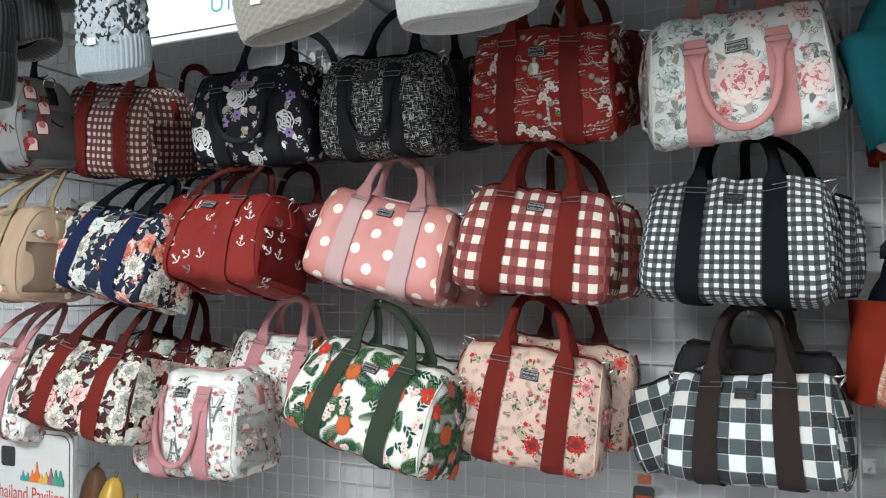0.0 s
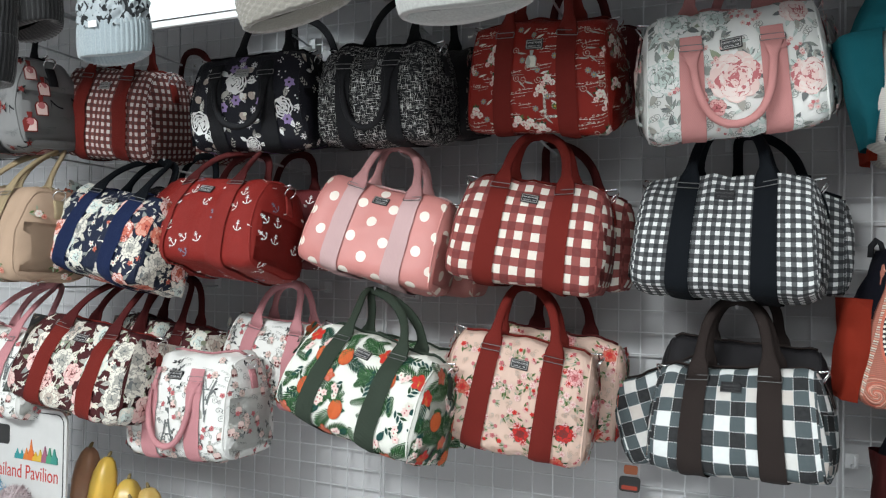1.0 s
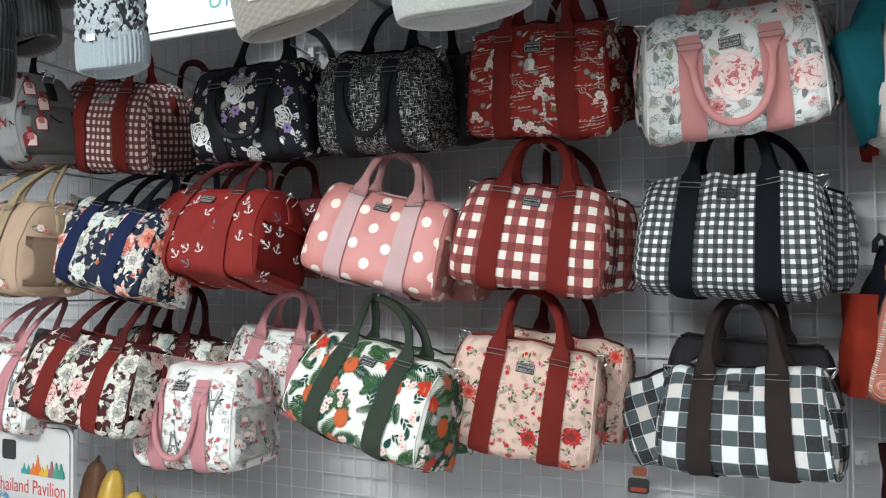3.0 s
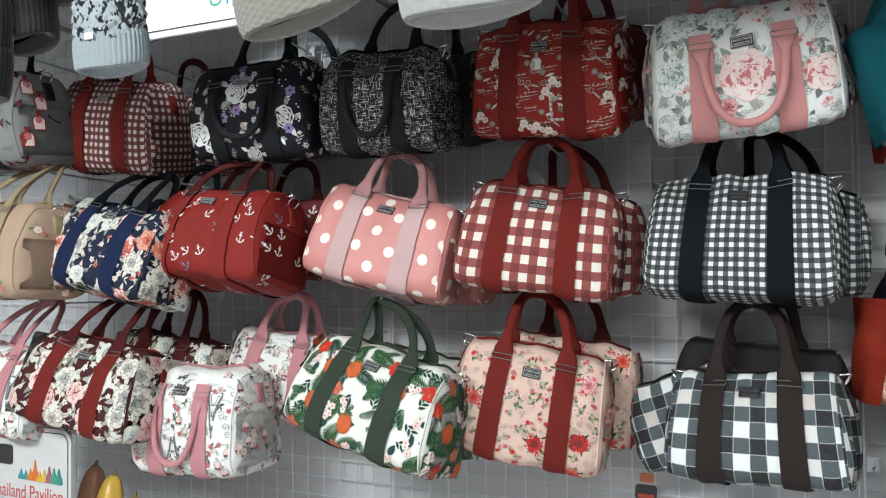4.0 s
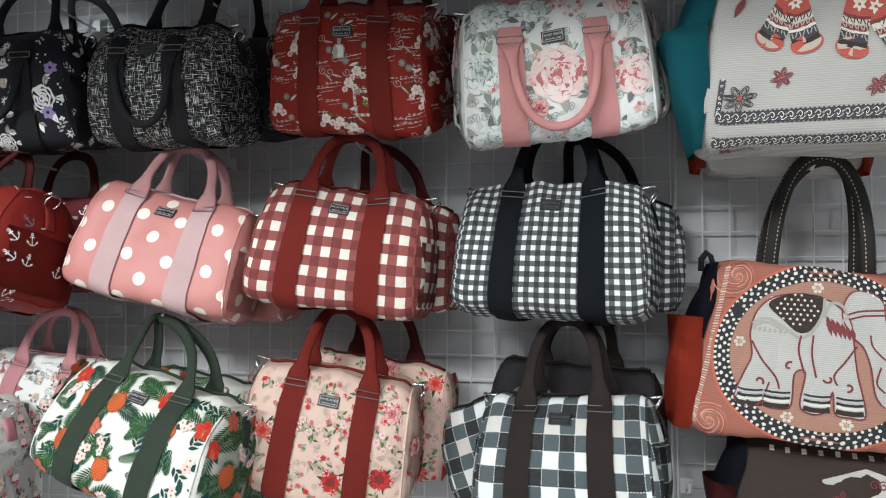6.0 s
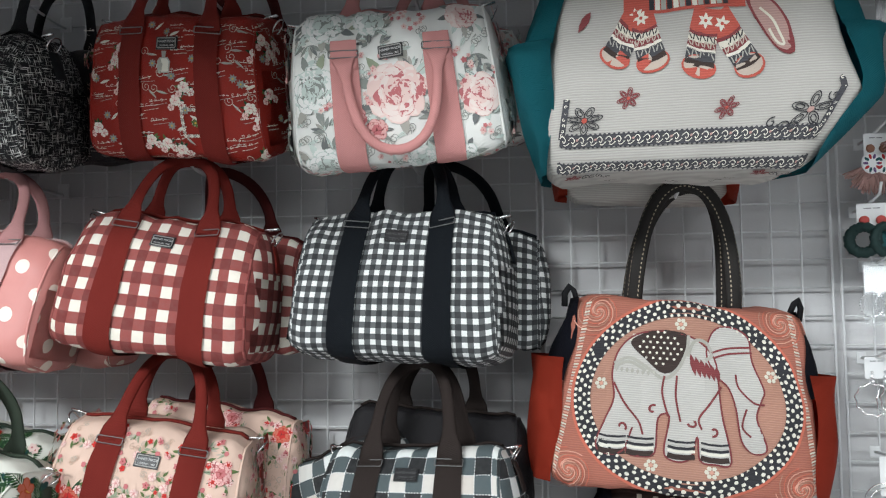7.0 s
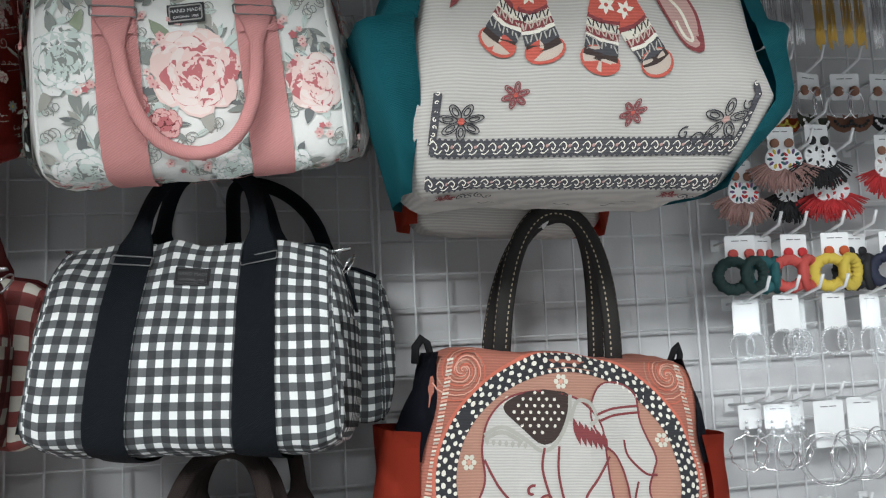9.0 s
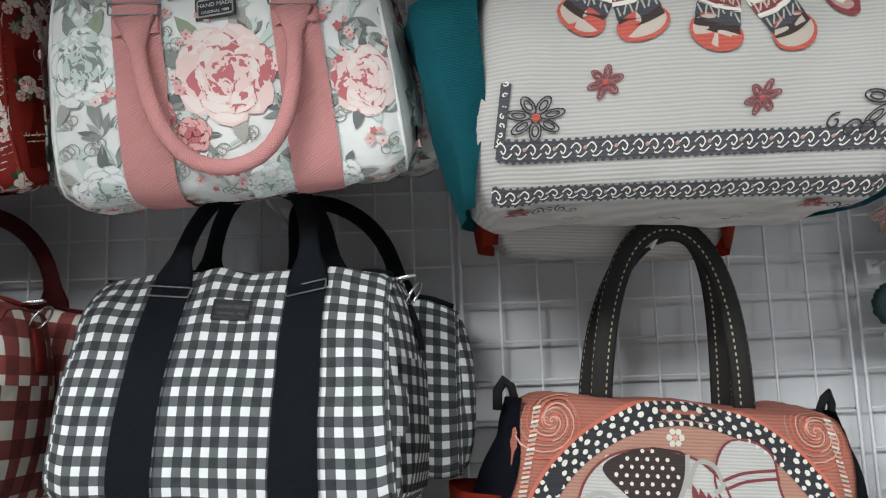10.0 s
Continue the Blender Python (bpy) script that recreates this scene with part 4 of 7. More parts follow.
def draw_paris(p, side, many=1.0):
    g = p.rng
    taken = []
    if side == 0:
        towers = [(-.012, p.sh.at_height(-.12), .105, 0), (.100, p.sh.at_height(.10), .095, math.pi)]
        for x, s, h, r in towers:
            p.tower(x, s, h, SMOKE, WHITE_INK, r)
            taken += [(x, s, .018), (x, s - .03, .014), (x, s + .03, .018)]
    for i, (x, s) in enumerate(p.spots(int((210 if side == 0 else 64) * many), .0080, taken=taken)):
        m = i % 6
        if m == 0:
            for q in range(4):
                p.leaf(x, s, .014, .006, g.uniform(0, 6.3), SMOKE)
            p.rose(x, s, .009, PINK2, TAUPE, MAROON_INK)
        elif m == 1:
            p.bars(x, s, .032, 2, LEAF_G, g.uniform(-.3, .2), .0009)
        elif m == 2:
            p.curl(x, s, .008, SMOKE, g.uniform(0, 6), .001)
            p.curl(x + .010, s + .004, .005, SMOKE, g.uniform(0, 6), .001)
        elif m == 3:
            for q in range(5):
                p.leaf(x, s, g.uniform(.008, .015), .005, g.uniform(0, 6.3), (BLACK_INK, SMOKE, LEAF_G)[q % 3])
        elif m == 4:
            p.bottle(x, s, .030, PINK2, STONE, g.uniform(-.2, .2))
            p.leaf(x, s + .012, .009, .006, .4, MAROON_INK)
            p.leaf(x, s + .012, .009, .006, 2.7, MAROON_INK)
        else:
            p.daisy(x, s, .007, 5, PINK3, MAROON_INK, .8)
            p.leaf(x, s, .013, .005, g.uniform(0, 6.3), SMOKE)


def draw_beige(p, side):
    g = p.rng
    for x, s in p.spots(18 if side == 0 else 7, .026):
        for i in range(7):
            p.leaf(x + g.uniform(-.01, .01), s + g.uniform(-.008, .008), .013, .005, g.uniform(0, 6.3), (GREEN3, LEAF_A)[i % 2])
        p.rose(x, s, .009, CREAM, PINK2, CORAL)
        p.rose(x + .012, s + .006, .007, CORAL2, CORAL, DEEP)


def draw_grey(p, side):
    g = p.rng
    for i, (x, s) in enumerate(p.spots(44 if side == 0 else 14, .017)):
        m = i % 4
        if m == 0:
            p.bottle(x, s, .050, PINK2, DEEP)
            p.blob(x, s, .009, PINK3)
        elif m == 1:
            p.bars(x, s, .045, 2, SMOKE, .1, .001)
            p.curl(x, s + .01, .007, SMOKE)
        elif m == 2:
            for q in range(5):
                p.leaf(x, s, .015, .006, g.uniform(0, 6.3), (BLACK_INK, SMOKE)[q % 2])
            p.daisy(x, s, .008, 5, DEEP, BLACK_INK)
        else:
            p.stroke([(-.015, .010), (-.008, .002), (.004, -.006), (.016, -.008)], .004, x, s, BLACK_INK)
            p.stroke([(-.015, .010), (-.014, -.010)], .0014, x, s, BLACK_INK)


PRINTS = {
    "navy": both(draw_navy, "white and coral rose print"), "maroon": both(draw_maroon, "white and pink rose print"), "white": both(draw_white, "pink and pale rose print"),
    "blush": both(draw_blush, "small red rose print"), "cream": both(draw_cream, "palm leaf and hibiscus print"), "black": both(draw_black, "white and lilac flower print"),
    "red": both(draw_red, "rose and script print"), "anchor": both(draw_anchor, "white anchor print"), "paris": both(draw_paris, "tower and rose print"),
    "paris_small": both(lambda p, side: draw_paris(p, 1 if side else 0, 0.8), "tower and rose print"), "beige": both(draw_beige, "small flower print"), "grey": both(draw_grey, "shoe and bottle print"),
}


# ---- the wall of bags ----
RED_WEB = webbing("brick_red_webbing", (0.165, 0.017, 0.012))
MAROON_WEB = webbing("maroon_webbing", (0.075, 0.010, 0.010))
NAVY_WEB = webbing("navy_webbing", (0.003, 0.005, 0.008))
BLUE_WEB = webbing("blue_webbing", (0.009, 0.018, 0.062))
BLACK_WEB = webbing("black_webbing", (0.013, 0.013, 0.015))
BROWN_WEB = webbing("dark_brown_webbing", (0.028, 0.020, 0.018))
PINK_WEB = webbing("pink_webbing", (0.60, 0.27, 0.26))
PALE_WEB = webbing("pale_pink_webbing", (0.62, 0.42, 0.42))
ROSE_WEB = webbing("dusty_pink_webbing", (0.55, 0.25, 0.27))
GREEN_WEB = webbing("dark_green_webbing", (0.036, 0.050, 0.036))
OLIVE_WEB = webbing("beige_webbing", (0.36, 0.28, 0.17))
SILVER_PLATE = plain("brushed_nickel", (0.42, 0.41, 0.39), 0.5, 0.6)
DARK_TEXT, LIGHT_TEXT = plain("black_lettering", (0.02, 0.02, 0.02), 0.5), plain("silver_lettering", (0.6, 0.6, 0.6), 0.35)
DARK_PLATE = (BLACK_PLATE, LIGHT_TEXT, SILVER_PLATE)
PALE_PLATE = (SILVER_PLATE, DARK_TEXT, STEEL)
BLIND_PLATE = (BLACK_PLATE, plain("dull_lettering", (0.10, 0.10, 0.10), 0.5), BLACK_PLATE)

NAVY_GINGHAM = gingham("navy_gingham", (0.80, 0.82, 0.81), (0.11, 0.122, 0.128), (0.006, 0.011, 0.016), 0.0176, 0.52)
RED_GINGHAM = gingham("red_gingham", (0.84, 0.79, 0.70), (0.32, 0.068, 0.060), (0.17, 0.018, 0.016), 0.0365, 0.50)
SMALL_GINGHAM = gingham("small_red_gingham", (0.80, 0.72, 0.68), (0.21, 0.05, 0.042), (0.10, 0.018, 0.015), 0.0180, 0.50)
CHECKS = tattersall("black_and_white_checks")
POLKA = dotted("pink_polka_dots", (0.60, 0.24, 0.22), (0.85, 0.76, 0.68), 0.080, 0.0120)
TWEED = tweed("black_and_white_tweed")
CLOTH = {
    "anchor": fabric("red_cotton", (0.23, 0.018, 0.014), 0.001, 0.55),
    "red": fabric("scarlet_cotton", (0.27, 0.019, 0.012), 0.001, 0.5),
    "navy": fabric("navy_cotton", (0.012, 0.018, 0.042), 0.001, 0.6),
    "maroon": fabric("maroon_cotton", (0.060, 0.012, 0.014), 0.001, 0.6),
    "black": fabric("black_cotton", (0.012, 0.012, 0.018), 0.001, 0.6),
    "cream": fabric("cream_cotton", (0.80, 0.81, 0.74), 0.001, 0.6),
    "blush": fabric("blush_cotton", (0.72, 0.52, 0.43), 0.001, 0.6),
    "white": fabric("white_cotton", (0.82, 0.82, 0.79), 0.001, 0.6),
    "paris": fabric("off_white_cotton", (0.84, 0.84, 0.81), 0.001, 0.55),
    "grey": fabric("grey_cotton", (0.24, 0.24, 0.24), 0.001, 0.6),
    "beige": fabric("peach_cotton", (0.44, 0.31, 0.22), 0.001, 0.6),
    "dark": fabric("dark_red_cotton", (0.10, 0.012, 0.014), 0.001, 0.6),
    "coal": fabric("dark_nylon", (0.016, 0.015, 0.017), 0.001, 0.5),
}

# row under the top: z about 1.53; top row 1.85; lower row 1.18
holdall("navy and white gingham duffel bag with navy straps", NAVY_GINGHAM, NAVY_WEB, (-0.272, -0.189, 1.519), (-7.7, 1.5, -7.7), 0.330, 0.230, seed=1, hang=(-0.005, 0.035, 0.110), plate_mats=BLIND_PLATE, hook_at=(-0.270, -0.145, 1.738), mid=0.002, sx=0.22)
holdall("navy and white gingham duffel bag hung behind another", NAVY_GINGHAM, NAVY_WEB, (-0.203, -0.060, 1.520), (-2, 5, -4), 0.31, 0.20, 0.10, seed=2, back=True, hang=(-0.03, 0.0, 0.12))
holdall("red and cream gingham duffel bag with red straps", RED_GINGHAM, RED_WEB, (-0.662, -0.194, 1.527), (-3, 7.0, 1.4), 0.322, 0.222, seed=3, hang=(0.012, 0.03, 0.112), plate_mats=DARK_PLATE, hook_at=(-0.658, -0.15, 1.742))
holdall("red gingham duffel bag hung behind another", RED_GINGHAM, MAROON_WEB, (-0.625, -0.062, 1.52), (-2, 6, -4), 0.31, 0.20, 0.10, seed=4, back=True, hang=(-0.03, 0.0, 0.12))
holdall("pink polka dot duffel bag with pale pink straps", POLKA, PALE_WEB, (-1.009, -0.217, 1.524), (-9.5, 12.5, 3.7), 0.324, 0.212, seed=5, hang=(0.012, 0.04, 0.105), plate_mats=DARK_PLATE, handle_mat=webbing("soft_pink_webbing", (0.50, 0.25, 0.25)), hook_at=(-1.0, -0.165, 1.73))
holdall("pink polka dot duffel bag hung behind another", POLKA, ROSE_WEB, (-0.965, -0.070, 1.50), (-2, 8, -2), 0.31, 0.20, 0.11, seed=6, back=True, rear=False)
holdall("red duffel bag printed with small white anchors", CLOTH["anchor"], webbing("red_webbing", (0.23, 0.024, 0.02)), (-1.378, -0.32, 1.538), (-14.5, 3.5, -4.8), 0.356, 0.214, 0.20, seed=7, hang=(0.02, 0.07, 0.08), plate_mats=DARK_PLATE, handle_mat=MAROON_WEB, print_=PRINTS.get("anchor"), taper=0.86, hook_at=(-1.36, -0.24, 1.722))
holdall("red anchor print duffel bag hung behind another", CLOTH["dark"], MAROON_WEB, (-1.33, -0.14, 1.545), (-4, 3, -4), 0.31, 0.19, 0.15, seed=8, back=True, print_=PRINTS.get("anchor"), hang=(0.02, 0.0, 0.10))
holdall("navy duffel bag with white and coral roses", CLOTH["navy"], BLUE_WEB, (-1.631, -0.384, 1.514), (-16, 9.5, -1.6), 0.318, 0.215, seed=9, hang=(0.03, 0.08, 0.08), plate_mats=DARK_PLATE, handle_mat=NAVY_WEB, print_=PRINTS.get("navy"), hook_at=(-1.59, -0.29, 1.7))
holdall("dark floral duffel bag hung behind another", CLOTH["coal"], NAVY_WEB, (-1.60, -0.20, 1.545), (-5, 4, -3), 0.31, 0.19, 0.15, seed=10, back=True, hang=(0.03, 0.0, 0.10))
holdall("peach duffel bag with scattered small flowers", CLOTH["beige"], OLIVE_WEB, (-1.915, -0.44, 1.52), (-3, 2, -10), 0.33, 0.22, 0.19, seed=11, hang=(0.03, 0.06, 0.11), print_=PRINTS.get("beige"))

holdall("white duffel bag with pink roses and a hanging pink handle", CLOTH["white"], PINK_WEB, (-0.270, -0.246, 1.828), (13, -4.6, 4), 0.312, 0.224, seed=12, drop=-0.37, tab_z=0.33, plate_z=0.25, hang=(0.0, 0.09, 0.10), plate_mats=DARK_PLATE, print_=PRINTS.get("white"))
holdall("rose print duffel bag hung behind another", CLOTH["white"], PINK_WEB, (-0.235, -0.075, 1.865), (3, -3, 2), 0.315, 0.20, 0.13, seed=13, back=True, print_=PRINTS.get("white"))
holdall("scarlet duffel bag with rose clusters and script", CLOTH["red"], RED_WEB, (-0.641, -0.169, 1.870), (17, 3.5, -4.1), 0.316, 0.228, seed=14, hang=(0.0, 0.06, 0.10), plate_mats=DARK_PLATE, print_=PRINTS.get("red"))
holdall("dark red duffel bag hung behind another", CLOTH["dark"], MAROON_WEB, (-0.60, -0.065, 1.895), (3, 2, -4), 0.31, 0.20, 0.10, seed=15, back=True)
holdall("black and white tweed duffel bag with a hanging handle", TWEED, BLACK_WEB, (-1.005, -0.213, 1.845), (11, 2.9, -4.7), 0.285, 0.225, 0.18, seed=16, round_=0.55, drop=-0.28, hang=(0.03, 0.08, 0.12), plate_mats=BLIND_PLATE, taper=0.93)
holdall("dark duffel bag hung behind another", CLOTH["coal"], BLACK_WEB, (-0.965, -0.075, 1.87), (3, 2, -4), 0.30, 0.21, 0.13, seed=17, back=True, hang=(0.02, 0.0, 0.13))
holdall("black duffel bag with white and lilac flowers", CLOTH["black"], BLACK_WEB, (-1.346, -0.222, 1.848), (10.4, 0, 2), 0.325, 0.232, 0.18, seed=18, round_=0.7, drop=-0.22, hang=(0.0, 0.08, 0.12), plate_mats=PALE_PLATE, print_=PRINTS.get("black"))
holdall("dark duffel bag hung behind another", CLOTH["coal"], BLACK_WEB, (-1.30, -0.075, 1.87), (3, 2, -4), 0.31, 0.21, 0.13, seed=19, back=True, hang=(-0.04, 0.0, 0.13))
holdall("small red gingham duffel bag with brick red straps", SMALL_GINGHAM, RED_WEB, (-1.739, -0.27, 1.838), (8.7, 7.2, 1.1), 0.298, 0.230, 0.18, seed=20, hang=(0.03, 0.02, 0.09), plate_mats=PALE_PLATE)
holdall("small gingham duffel bag hung behind another", SMALL_GINGHAM, MAROON_WEB, (-1.69, -0.09, 1.84), (3, 4, -4), 0.30, 0.21, 0.14, seed=21, back=True)
holdall("grey duffel bag printed with shoes and bottles", CLOTH["grey"], BLACK_WEB, (-2.00, -0.40, 1.845), (6, 0, -6), 0.33, 0.23, 0.19, seed=22, hang=(0.02, 0.05, 0.12), handle_mat=BLACK_WEB, print_=PRINTS.get("grey"))

holdall("black, white and beige checked duffel bag with brown straps", CHECKS, BROWN_WEB, (-0.248, -0.205, 1.170), (-8.7, -2.6, -10.6), 0.305, 0.195, seed=23, hang=(0.0, 0.03, 0.115), plate_mats=BLIND_PLATE, hook_at=(-0.255, -0.15, 1.392))
holdall("black nylon duffel bag hung behind another", CLOTH["coal"], BROWN_WEB, (-0.245, -0.075, 1.205), (-2, 2, -6), 0.32, 0.20, 0.11, seed=24, back=True, hang=(0.02, 0.0, 0.10))
holdall("checked duffel bag hung askew behind another", CHECKS, BROWN_WEB, (-0.375, -0.10, 1.165), (-2, -24, -12), 0.24, 0.17, 0.10, seed=34, back=True, rear=False)
holdall("blush duffel bag with red roses and red straps", CLOTH["blush"], RED_WEB, (-0.686, -0.205, 1.189), (2, 9.5, 8), 0.31, 0.232, seed=25, hang=(0.02, 0.04, 0.115), plate_mats=DARK_PLATE, print_=PRINTS.get("blush"), hook_at=(-0.688, -0.135, 1.408))
holdall("blush floral duffel bag hung behind another", CLOTH["blush"], MAROON_WEB, (-0.640, -0.070, 1.200), (-2, 7, 0), 0.30, 0.215, 0.11, seed=26, back=True, print_=PRINTS.get("blush"), hang=(-0.01, 0.0, 0.12))
holdall("cream duffel bag with palm leaves and hibiscus", CLOTH["cream"], GREEN_WEB, (-0.978, -0.325, 1.189), (-16, 12, -8), 0.345, 0.212, 0.185, seed=27, hang=(0.0, 0.075, 0.11), plate_mats=DARK_PLATE, print_=PRINTS.get("cream"), hook_at=(-1.027, -0.218, 1.39))
holdall("palm leaf print duffel bag hung behind another", CLOTH["cream"], GREEN_WEB, (-0.95, -0.15, 1.17), (-4, 8, -4), 0.32, 0.20, 0.14, seed=28, back=True, rear=False, print_=PRINTS.get("cream"))
holdall("off-white duffel bag with tower and rose print", CLOTH["paris"], ROSE_WEB, (-1.471, -0.286, 1.114), (-0.8, -1.2, -1.3), 0.300, 0.240, 0.185, seed=29, drop=-0.34, hang=(0.10, 0.10, 0.12), plate_mats=DARK_PLATE, print_=PRINTS.get("paris"), rear=False, taper=0.95)
holdall("off-white printed duffel bag hung behind another", CLOTH["paris"], ROSE_WEB, (-1.335, -0.125, 1.205), (-2, 6, -4), 0.31, 0.20, 0.15, seed=30, hang=(0.03, 0.02, 0.105), print_=PRINTS.get("paris_small"), hook_at=(-1.284, -0.17, 1.4))
holdall("maroon duffel bag with white and pink roses", CLOTH["maroon"], RED_WEB, (-1.713, -0.378, 1.190), (-13, 8.7, 4), 0.331, 0.212, 0.185, seed=31, hang=(0.05, 0.085, 0.11), plate_mats=DARK_PLATE, handle_mat=MAROON_WEB, print_=PRINTS.get("maroon"), hook_at=(-1.655, -0.29, 1.402))
holdall("maroon floral duffel bag hung behind another", CLOTH["maroon"], MAROON_WEB, (-1.655, -0.19, 1.195), (-4, 7, -2), 0.32, 0.20, 0.15, seed=32, hang=(0.03, 0.0, 0.12), print_=PRINTS.get("maroon"))
holdall("off-white duffel bag with pink handles", CLOTH["paris"], ROSE_WEB, (-2.03, -0.36, 1.165), (-8, 6, -4), 0.31, 0.21, 0.17, seed=33, hang=(0.04, 0.05, 0.13), print_=PRINTS.get("paris_small"))

for x, y, z in ((-0.270, -0.145, 1.738), (-0.658, -0.150, 1.742), (-1.000, -0.165, 1.730), (-1.360, -0.240, 1.722), (-1.590, -0.290, 1.700), (-0.255, -0.150, 1.392), (-0.688, -0.135, 1.408), (-1.027, -0.218, 1.390), (-1.284, -0.170, 1.400),
                (-1.655, -0.290, 1.402), (-0.27, -0.15, 2.06), (-0.64, -0.15, 2.06), (-1.0, -0.15, 2.07), (-1.35, -0.15, 2.07), (-1.73, -0.25, 2.03), (-2.0, -0.35, 2.04), (-1.9, -0.38, 1.73), (-2.02, -0.30, 1.39)):
    hook(x, z - 0.016, -y - 0.004)


# ---- tapestry totes ----
TAPESTRY = {}


def tapestry(name, colour):
    """A ribbed jacquard cloth."""
    m, nt, b = base(name, 0.85)
    sep = nt.nodes.new("ShaderNodeSeparateXYZ")
    co = coords(nt, "Object")
    nt.links.new(co, sep.inputs[0])
    rib = math_node(nt, "SINE", math_node(nt, "MULTIPLY", sep.outputs[2], 2 * math.pi / 0.0034))
    c = stained(nt, co, colour, 0.12, 10)
    if max(colour) > 0.3:
        # pale threads of the weft show between the others
        c = mix(nt, math_node(nt, "MULTIPLY", noise_tex(nt, co, 1.0, 2, (420, 420, 900)), 0.5), c, tuple(v * 0.6 + 0.16 for v in colour))
    c = mix(nt, math_node(nt, "MULTIPLY", math_node(nt, "ADD", rib, 1.0), 0.17), c, tuple(v * 0.40 for v in colour))
    nt.links.new(c, b.inputs["Base Color"])
    bump(nt, b, rib, 0.3, 0.0006)
    return m


ORANGE_TAP, CREAM_TAP, SALMON_TAP = tapestry("orange_tapestry", (0.42, 0.12, 0.072)), tapestry("cream_tapestry", (0.46, 0.44, 0.41)), tapestry("salmon_tapestry", (0.46, 0.22, 0.15))
PALE_TAP, DARK_TAP, MAROON_TAP = tapestry("pale_tapestry", (0.56, 0.54, 0.51)), tapestry("charcoal_tapestry", (0.028, 0.028, 0.034)), tapestry("maroon_tapestry", (0.22, 0.045, 0.05))
BROWN_TAP, GREY_TAP, RED_TAP = tapestry("brown_tapestry", (0.042, 0.026, 0.022)), tapestry("grey_tapestry", (0.060, 0.060, 0.070)), tapestry("red_tapestry", (0.52, 0.065, 0.035))
PINK_TAP = tapestry("dusty_pink_tapestry", (0.46, 0.27, 0.24))
TEAL = fabric("teal_denim", (0.014, 0.175, 0.215), 0.0025, 0.8, 0.6)
RED_CANVAS = fabric("red_canvas", (0.42, 0.045, 0.022), 0.0018, 0.75, 0.4)
NAVY_CANVAS = fabric("dark_navy_canvas", (0.012, 0.013, 0.022), 0.0018, 0.75, 0.4)
MAROON_CANVAS = fabric("maroon_canvas", (0.085, 0.014, 0.014), 0.0018, 0.75, 0.4)


def gusset(root, sh, side, z0, z1, off0, off1, mat, name, label=""):
    """A side panel or pocket that stands out of the tote's end; off0, off1: how far at its foot and its top."""
    bm = bmesh.new()
    uv = bm.loops.layers.uv.verify()
    n, k = 10, 10
    rows = []
    for i in range(n + 1):
        f = i / n
        z = sh.H * (z0 + (z1 - z0) * f)
        o = off0 + (off1 - off0) * f
        depth = sh.D * (0.50 - 0.16 * max(0.0, z / sh.H))
        row = []
        for j in range(k + 1):
            t = 2 * j / k - 1
            lip = o * (1 - abs(t) ** 6 * 0.8) + 0.004 * math.sin(7 * f + 4 * t + side)
            row.append(bm.verts.new((sh.shift(z) + side * (sh.half_width(z) - 0.008 * abs(t) + lip), depth * t, z)))
        rows.append(row)
    for i in range(n):
        for j in range(k):
            f = bm.faces.new((rows[i][j], rows[i][j + 1], rows[i + 1][j + 1], rows[i + 1][j]))
            for lp in f.loops:
                lp[uv].uv = (lp.vert.co.y, lp.vert.co.z)
    bmesh.ops.solidify(bm, geom=bm.faces[:], thickness=0.003)
    bmesh.ops.recalc_face_normals(bm, faces=bm.faces)
    return part(name, bm, mat, root, label)


def stitched(name, colour, thread):
    m, nt, b = base(name, 0.75)
    co = coords(nt)
    w, sep = weave(nt, co, 0.0016)
    dash = step_mod(nt, sep.outputs[1], 0.0075, 0.5)
    line = step_mod(nt, sep.outputs[0], 0.0125, 0.10, 0.3)
    c = mix(nt, math_node(nt, "MULTIPLY", dash, line), colour, thread)
    nt.links.new(c, b.inputs["Base Color"])
    bump(nt, b, w, 0.4, 0.0006)
    return m


STITCHED = stitched("dark_brown_stitched_webbing", (0.009, 0.007, 0.006), (0.45, 0.38, 0.28))


